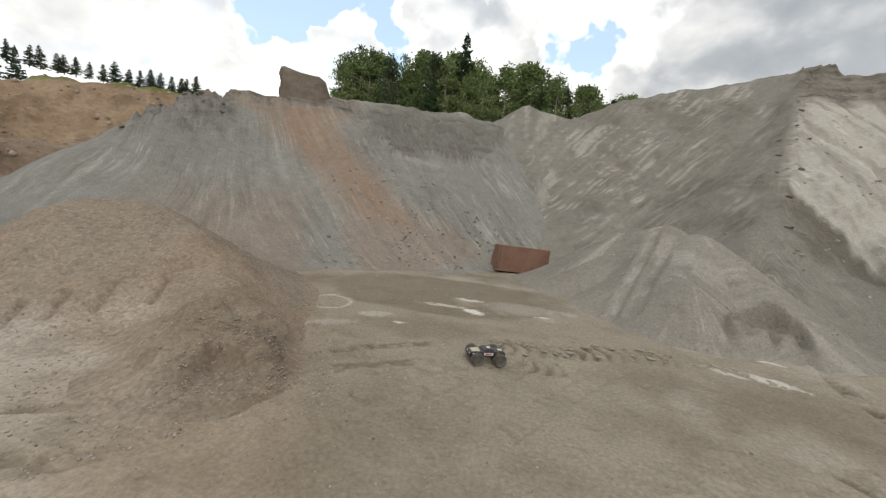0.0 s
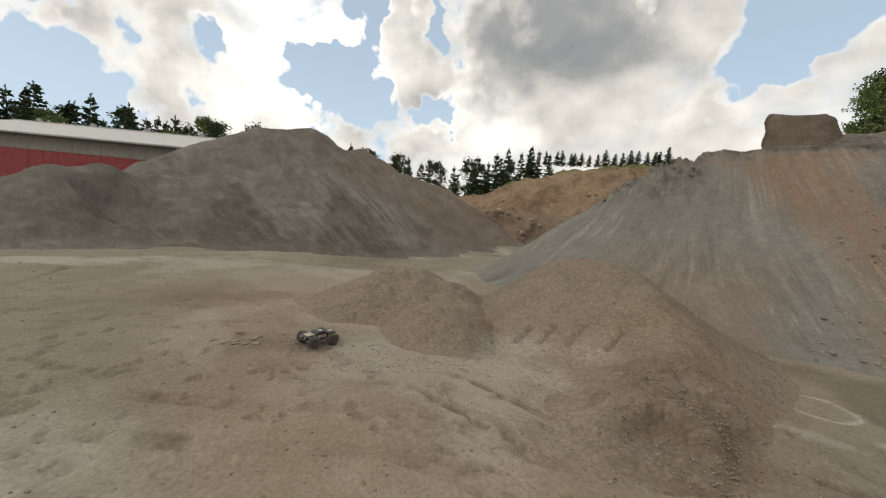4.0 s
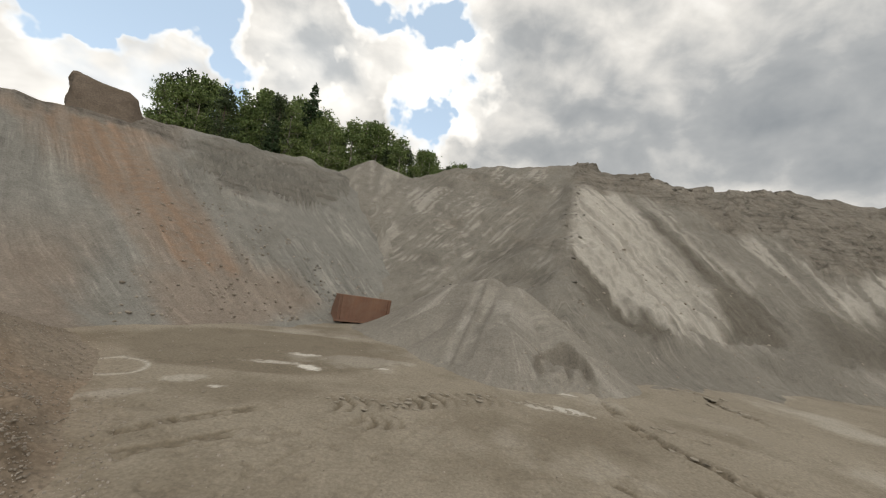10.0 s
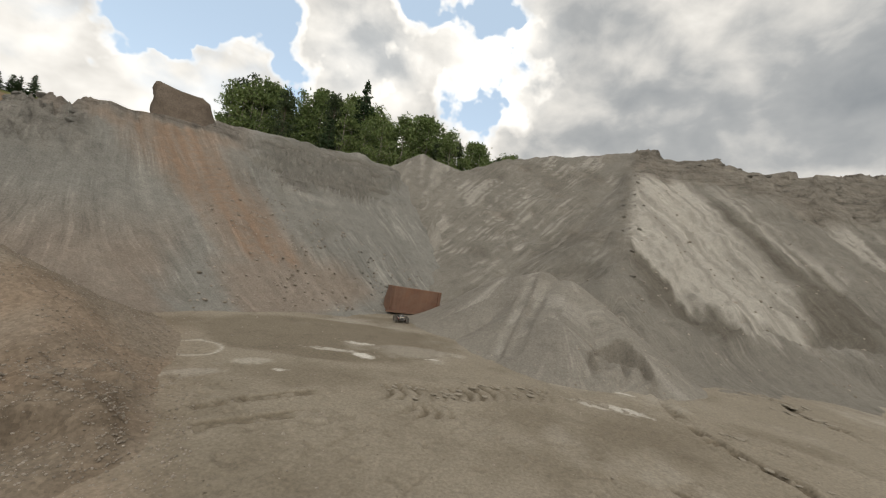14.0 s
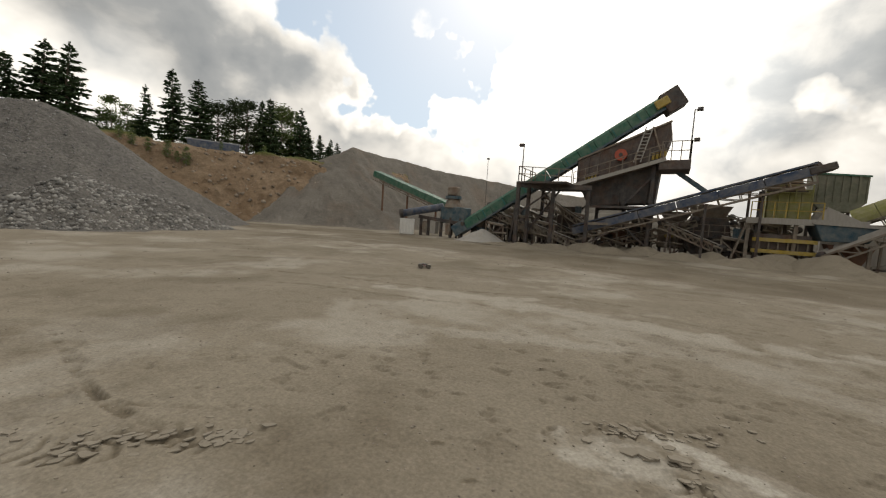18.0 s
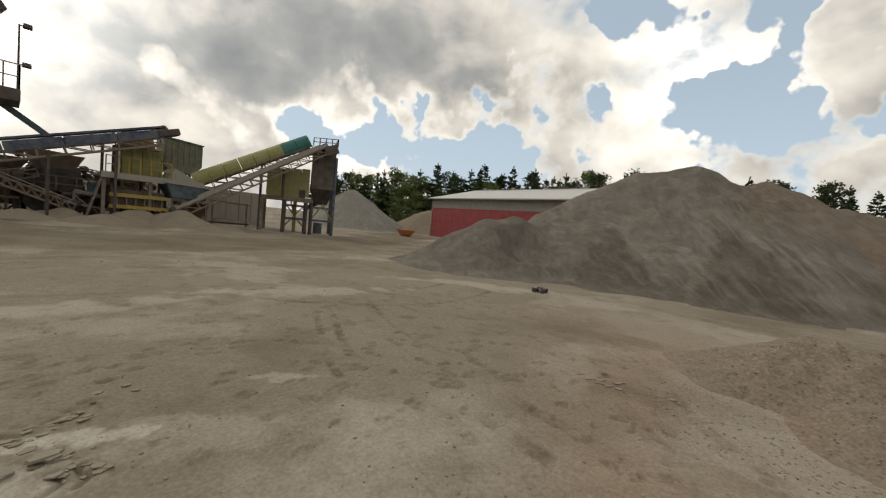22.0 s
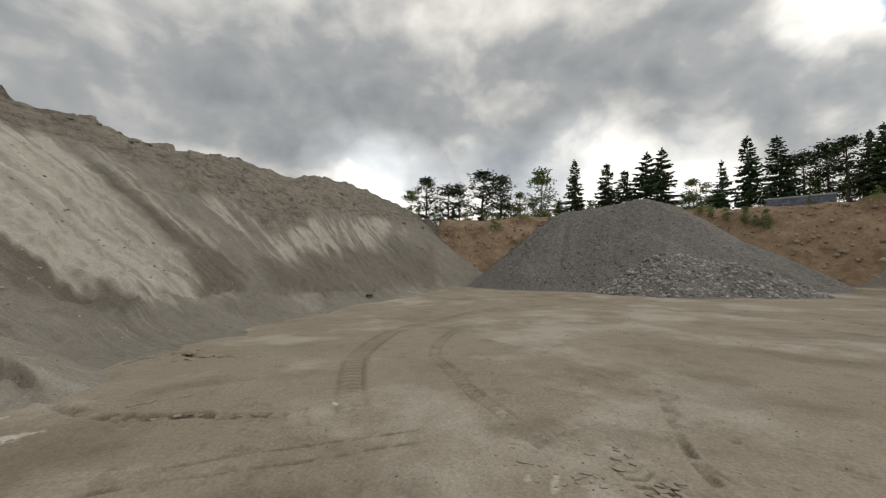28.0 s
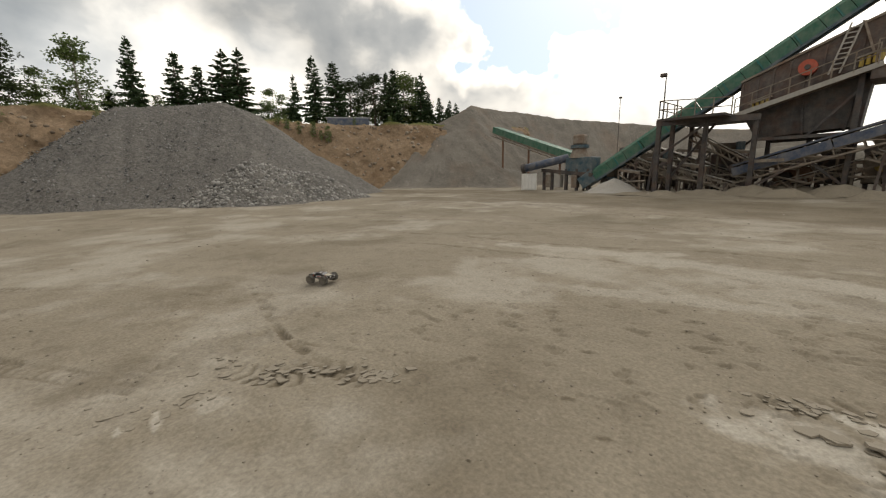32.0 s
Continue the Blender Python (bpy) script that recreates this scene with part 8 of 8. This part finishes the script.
def toy_truck():
    tyre_m = paint("tyre_rubber", (0.035, 0.032, 0.029), 0.9, 0.0, 0.6)
    rim_m = paint("grey_rim", (0.10, 0.095, 0.09), 0.5, 0.2, 0.4)
    shell = paint("black_shell", (0.026, 0.022, 0.022), 0.4, 0.0, 0.3)
    white = paint("white_decal", (0.55, 0.54, 0.52), 0.4, 0.0, 0.3)
    cream = paint("cream_panel", (0.42, 0.38, 0.29), 0.45, 0.0, 0.4)
    red = paint("red_decal", (0.42, 0.03, 0.03), 0.4, 0.0, 0.1)
    glass = paint("dark_window", (0.03, 0.035, 0.045), 0.2, 0.0, 0.05)
    t = thing("toy_truck", "black and white radio-controlled monster truck with big tyres", "toy truck")
    part("chassis", Geo().box(-0.17, -0.06, 0.085, 0.17, 0.06, 0.115), DARKSTEEL, t, bevel=0.006)
    for x in (-0.165, 0.165):
        part("axle", Geo().tube((x, -0.17, 0.09), (x, 0.17, 0.09), 0.012), DARKSTEEL, t, smooth=True)
        for y in (-0.075, 0.075):
            part("damper", Geo().tube((x, y * 1.5, 0.085), (x * 0.9, y, 0.17), 0.012), REDMOTOR, t, smooth=True)
    # the shell: bonnet, cab and bed in one profile, narrowed above
    prof = [(-0.245, 0.115), (0.245, 0.115), (0.25, 0.165), (0.225, 0.178), (0.085, 0.188), (0.045, 0.226), (-0.065, 0.230), (-0.10, 0.190), (-0.24, 0.188), (-0.25, 0.165)]
    g = Geo()
    n = len(prof)
    vs = []
    for y, k in ((-0.088, 1.0), (-0.105, 0.0), (0.105, 0.0), (0.088, 1.0)):
        for x, z in prof:
            vs.append((x * (1 - 0.01 * k), y * (0.84 if z > 0.2 else 1.0), z))
    fs = [(j * n + i, j * n + (i + 1) % n, (j + 1) * n + (i + 1) % n, (j + 1) * n + i) for j in range(3) for i in range(n)]
    g.add(vs, fs + [tuple(range(n)), tuple(range(3 * n, 4 * n))])
    body = part("body", g, shell, t, bevel=0.004)
    part("windscreen", Geo().hexa([(0.082, -0.078, 0.192), (0.082, 0.078, 0.192), (0.048, 0.072, 0.225), (0.048, -0.072, 0.225), (0.088, -0.078, 0.195), (0.088, 0.078, 0.195), (0.054, 0.072, 0.228), (0.054, -0.072, 0.228)]), glass, body)
    for s in (-1, 1):
        part("side_window", Geo().box(-0.065, s * 0.0885 - 0.003, 0.196, 0.035, s * 0.0885 + 0.003, 0.221), glass, body)
        part("door_decal", Geo().box(-0.075, s * 0.1065 - 0.002, 0.128, 0.055, s * 0.1065 + 0.002, 0.172), white, body, "white racing decal on the door")
        part("decal_bar", Geo().box(-0.055, s * 0.109 - 0.001, 0.142, 0.035, s * 0.109 + 0.001, 0.158), red, body, "red lettering bar")
        part("fender_decal", Geo().box(0.10, s * 0.1065 - 0.002, 0.145, 0.215, s * 0.1065 + 0.002, 0.166), white, body)
    part("bonnet_decal", Geo().hexa([(0.10, -0.07, 0.1885), (0.218, -0.07, 0.1795), (0.218, 0.07, 0.1795), (0.10, 0.07, 0.1885), (0.10, -0.07, 0.1905), (0.218, -0.07, 0.1825), (0.218, 0.07, 0.1825), (0.10, 0.07, 0.1905)]), cream, body, "cream bonnet panel")
    part("roof_decal", Geo().box(-0.050, -0.035, 0.2285, -0.005, 0.035, 0.2325), white, body, "white roof panel")
    part("bed_decal", Geo().box(-0.225, -0.03, 0.1895, -0.165, 0.03, 0.193), white, body)
    body.matrix_basis = Matrix.LocRotScale(Vector((0, 0, 0.018)), None, Vector((1.06, 0.95, 0.84)))
    part("front_bumper", Geo().tube((0.265, -0.09, 0.10), (0.265, 0.09, 0.10), 0.014), shell, t, smooth=True)
    part("rear_bumper", Geo().tube((-0.262, -0.08, 0.11), (-0.262, 0.08, 0.11), 0.012), shell, t, smooth=True)
    part("aerial", Geo().tube((-0.03, 0.05, 0.235), (-0.05, 0.05, 0.34), 0.002, n=5), shell, t)
    for y in (-0.06, 0.06):
        part("headlight", Geo().tube((0.258, y, 0.143), (0.267, y, 0.143), 0.015), white, t)
    wheels = []
    for x in (0.165, -0.165):
        for y in (0.175, -0.175):
            w = new("wheel")
            w.empty_display_size = 0.05
            w.parent = t
            w.location = (x, y, 0.09)
            tg = Geo().lathe([(-0.045, 0.047), (-0.052, 0.074), (-0.042, 0.084), (0.042, 0.084), (0.052, 0.074), (0.045, 0.047)], "y", 20)
            for k in range(18):
                a = 2 * math.pi * k / 18
                for s in (-1, 1):
                    b = a + s * 0.12
                    c, d = Vector((math.cos(a), 0, math.sin(a))), Vector((math.cos(b), 0, math.sin(b)))
                    tg.beam(c * 0.085 + Vector((0, s * 0.006, 0)), d * 0.083 + Vector((0, s * 0.043, 0)), 0.013, 0.014)
            part("tyre", tg, tyre_m, w, "chunky dusty rubber tyre")
            rg = Geo().lathe([(-0.03, 0.02), (-0.035, 0.046), (0.035, 0.046), (0.03, 0.02)], "y", 14)
            for k in range(5):
                a = 2 * math.pi * k / 5
                rg.beam((0.012 * math.cos(a), math.copysign(0.036, y), 0.012 * math.sin(a)), (0.044 * math.cos(a), math.copysign(0.034, y), 0.044 * math.sin(a)), 0.012, 0.008)
            part("rim", rg, rim_m, w)
            wheels.append((w, x, y))
    t.scale = (0.80, 0.80, 0.80)
    return t, wheels


TRUCK, WHEELS = toy_truck()


def motions():
    # seconds, east, north, height, heading (degrees from north, clockwise), nose up, lean
    rows = [
        (0, -0.63, 4.31, 0, -118, 0, 0), (0.4, -1.88, 3.84, 0, -112.45, 0, 0), (0.7, -2.85, 3.4, 0.35, -93.62, 20, 0), (1, -5.18, 3.63, 1.4, -95, 65, 10),
        (1.5, -6.72, 2.51, 1.5, -110, 40, 25), (1.9, -6.09, 1.3, 0.42, -125, -15, 10), (2, -5.91, 1.15, 0.34, -125, -10, 5), (2.5, -5.8, 1.11, 0.3, -140, 5, 0),
        (3.3, -5.58, 0.39, 0.12, -205.12, 0, 0), (4, -5.03, -0.53, 0.02, -218.45, 0, 0), (4.5, -4.69, -0.73, 0, -285, 0, 0), (5, -4.33, -0.32, 0, -335, 0, 0),
        (5.5, -4.01, 0.54, 0, -345.83, 0, 0), (6, -3.85, 1.58, 0, -357, 0, 0), (6.5, -3.67, 2.67, 0.25, -344.15, 8, 0), (6.8, -3.4, 3.17, 0.46, -324.45, 15, 0),
        (7, -3.12, 3.44, 0.32, -325.35, -32, 0), (7.2, -2.89, 3.9, 0.05, -298.71, -10, 0), (7.5, -2.07, 4.01, 0, -298.09, 0, 0), (8, -0.75, 5.04, 0, -306, 0, 0),
        (8.5, 0.68, 6.12, 0.02, -325, 0, 0), (8.75, 1.15, 7.2, 0.13, -331.06, 14, 0), (9, 1.53, 7.8, 0.53, -346.83, 26, 0), (9.25, 1.74, 8.8, 0.95, -350, 26, 0), (9.5, 1.86, 9.75, 1.42, -358.68, 22, 0),
        (9.75, 1.72, 10.5, 1.62, -378, 4, 5), (10, 1.45, 11.05, 1.24, -397, -20, 15), (10.5, 0.23, 10.45, 0.71, -440, -15, -10), (11, 0.0, 10.5, 0.54, -430, 0, -15),
        (12, -0.05, 10.5, 0.47, -430, 0, -15), (12.5, 0.0, 10.45, 0.55, -450, 0, -15), (13, -0.08, 10.3, 0.48, -480, -8, -10), (13.5, -0.5, 9.95, 0.19, -526.06, -8, 0),
        (14, -1.07, 9.62, 0, -554.77, 0, 0), (14.5, -0.05, 7.72, 0, -571.47, 0, 0), (15, 1.55, 5.36, 0, -573.46, 0, 0), (15.5, 3.9, 1.73, 0, -574.25, 0, 0),
        (16, 6.17, -1.42, 0, -567.23, 0, 0), (16.5, 7.34, -4.96, 0, -554.1, 0, 0), (17, 7.75, -7.75, 0, -542.65, 0, 0), (17.5, 7.56, -9.64, 0, -532, 0, 0),
        (18, 7.29, -11.07, 0, -489.99, 0, 0), (18.5, 5.78, -11.15, 0, -436.53, 0, 0), (19, 3.67, -10.19, 0, -424.46, 0, 0), (19.5, 1.01, -8.87, 0, -426.63, 0, 0),
        (20, -3.18, -7.24, 0, -426.98, 0, 0), (20.5, -6.96, -5.48, 0, -423.22, 0, 0), (21, -8.97, -4.31, 0, -435.73, 0, 0), (21.5, -10.69, -4.54, 0, -477.9, 0, 0),
        (22, -10.92, -5.35, 0, -547.91, 0, 0), (22.5, -10.39, -6.63, 0, -581.88, 0, 0), (23, -9.32, -7.12, 0, -594.94, 0, 0), (23.5, -8.12, -8.21, 0, -615.21, 0, 0),
        (24, -5.63, -8.1, 0, -643.28, 0, 0), (24.5, -2.05, -6.77, 0, -658.41, 0, 0), (25, 2.45, -3.73, 0, -659, 0, 0), (25.5, 7.95, 0.09, 0, -666.9, 0, 0),
        (26, 11.63, 3.15, 0, -667.08, 0, 0), (26.5, 16.72, 6.72, 0, -663.26, 0, 0), (27.2, 19.1, 8.5, 0.04, -658, 0, 0), (28, 19.5, 9.4, 0.26, -650, 4, 0),
        (28.5, 19.9, 9.75, 0.38, -620, 2, 5), (29, 21.44, 9.4, 0.33, -600, -2, 5), (29.5, 24.0, 9.1, 0.08, -562, -2, 3), (30, 23.9, 7.82, 0.02, -520, 0, 0),
        (30.5, 19.88, 5.29, 0, -484.35, 0, 0), (31, 17.83, 3.76, 0, -481.18, 0, 0), (31.5, 13.02, 1.14, 0, -478.67, 0, 0), (32, 6.18, -2.61, 0, -478.73, 0, 0),
    ]
    walk(TRUCK, [(t, pose(x, y, z, 0, 0, 90 - h) @ pose(0, 0, 0, roll, -nose, 0)) for t, x, y, z, h, nose, roll in rows])
    # the wheels turn as the truck drives, in steps below a quarter turn
    for w, x, y in WHEELS:
        turn, keys = 0.0, []
        for k in range(0, 321, 2):
            keys.append((k / 10, pose(x, y, 0.09, 0, turn, 0)))
            turn += 77.0
        walk(w, keys)


motions()
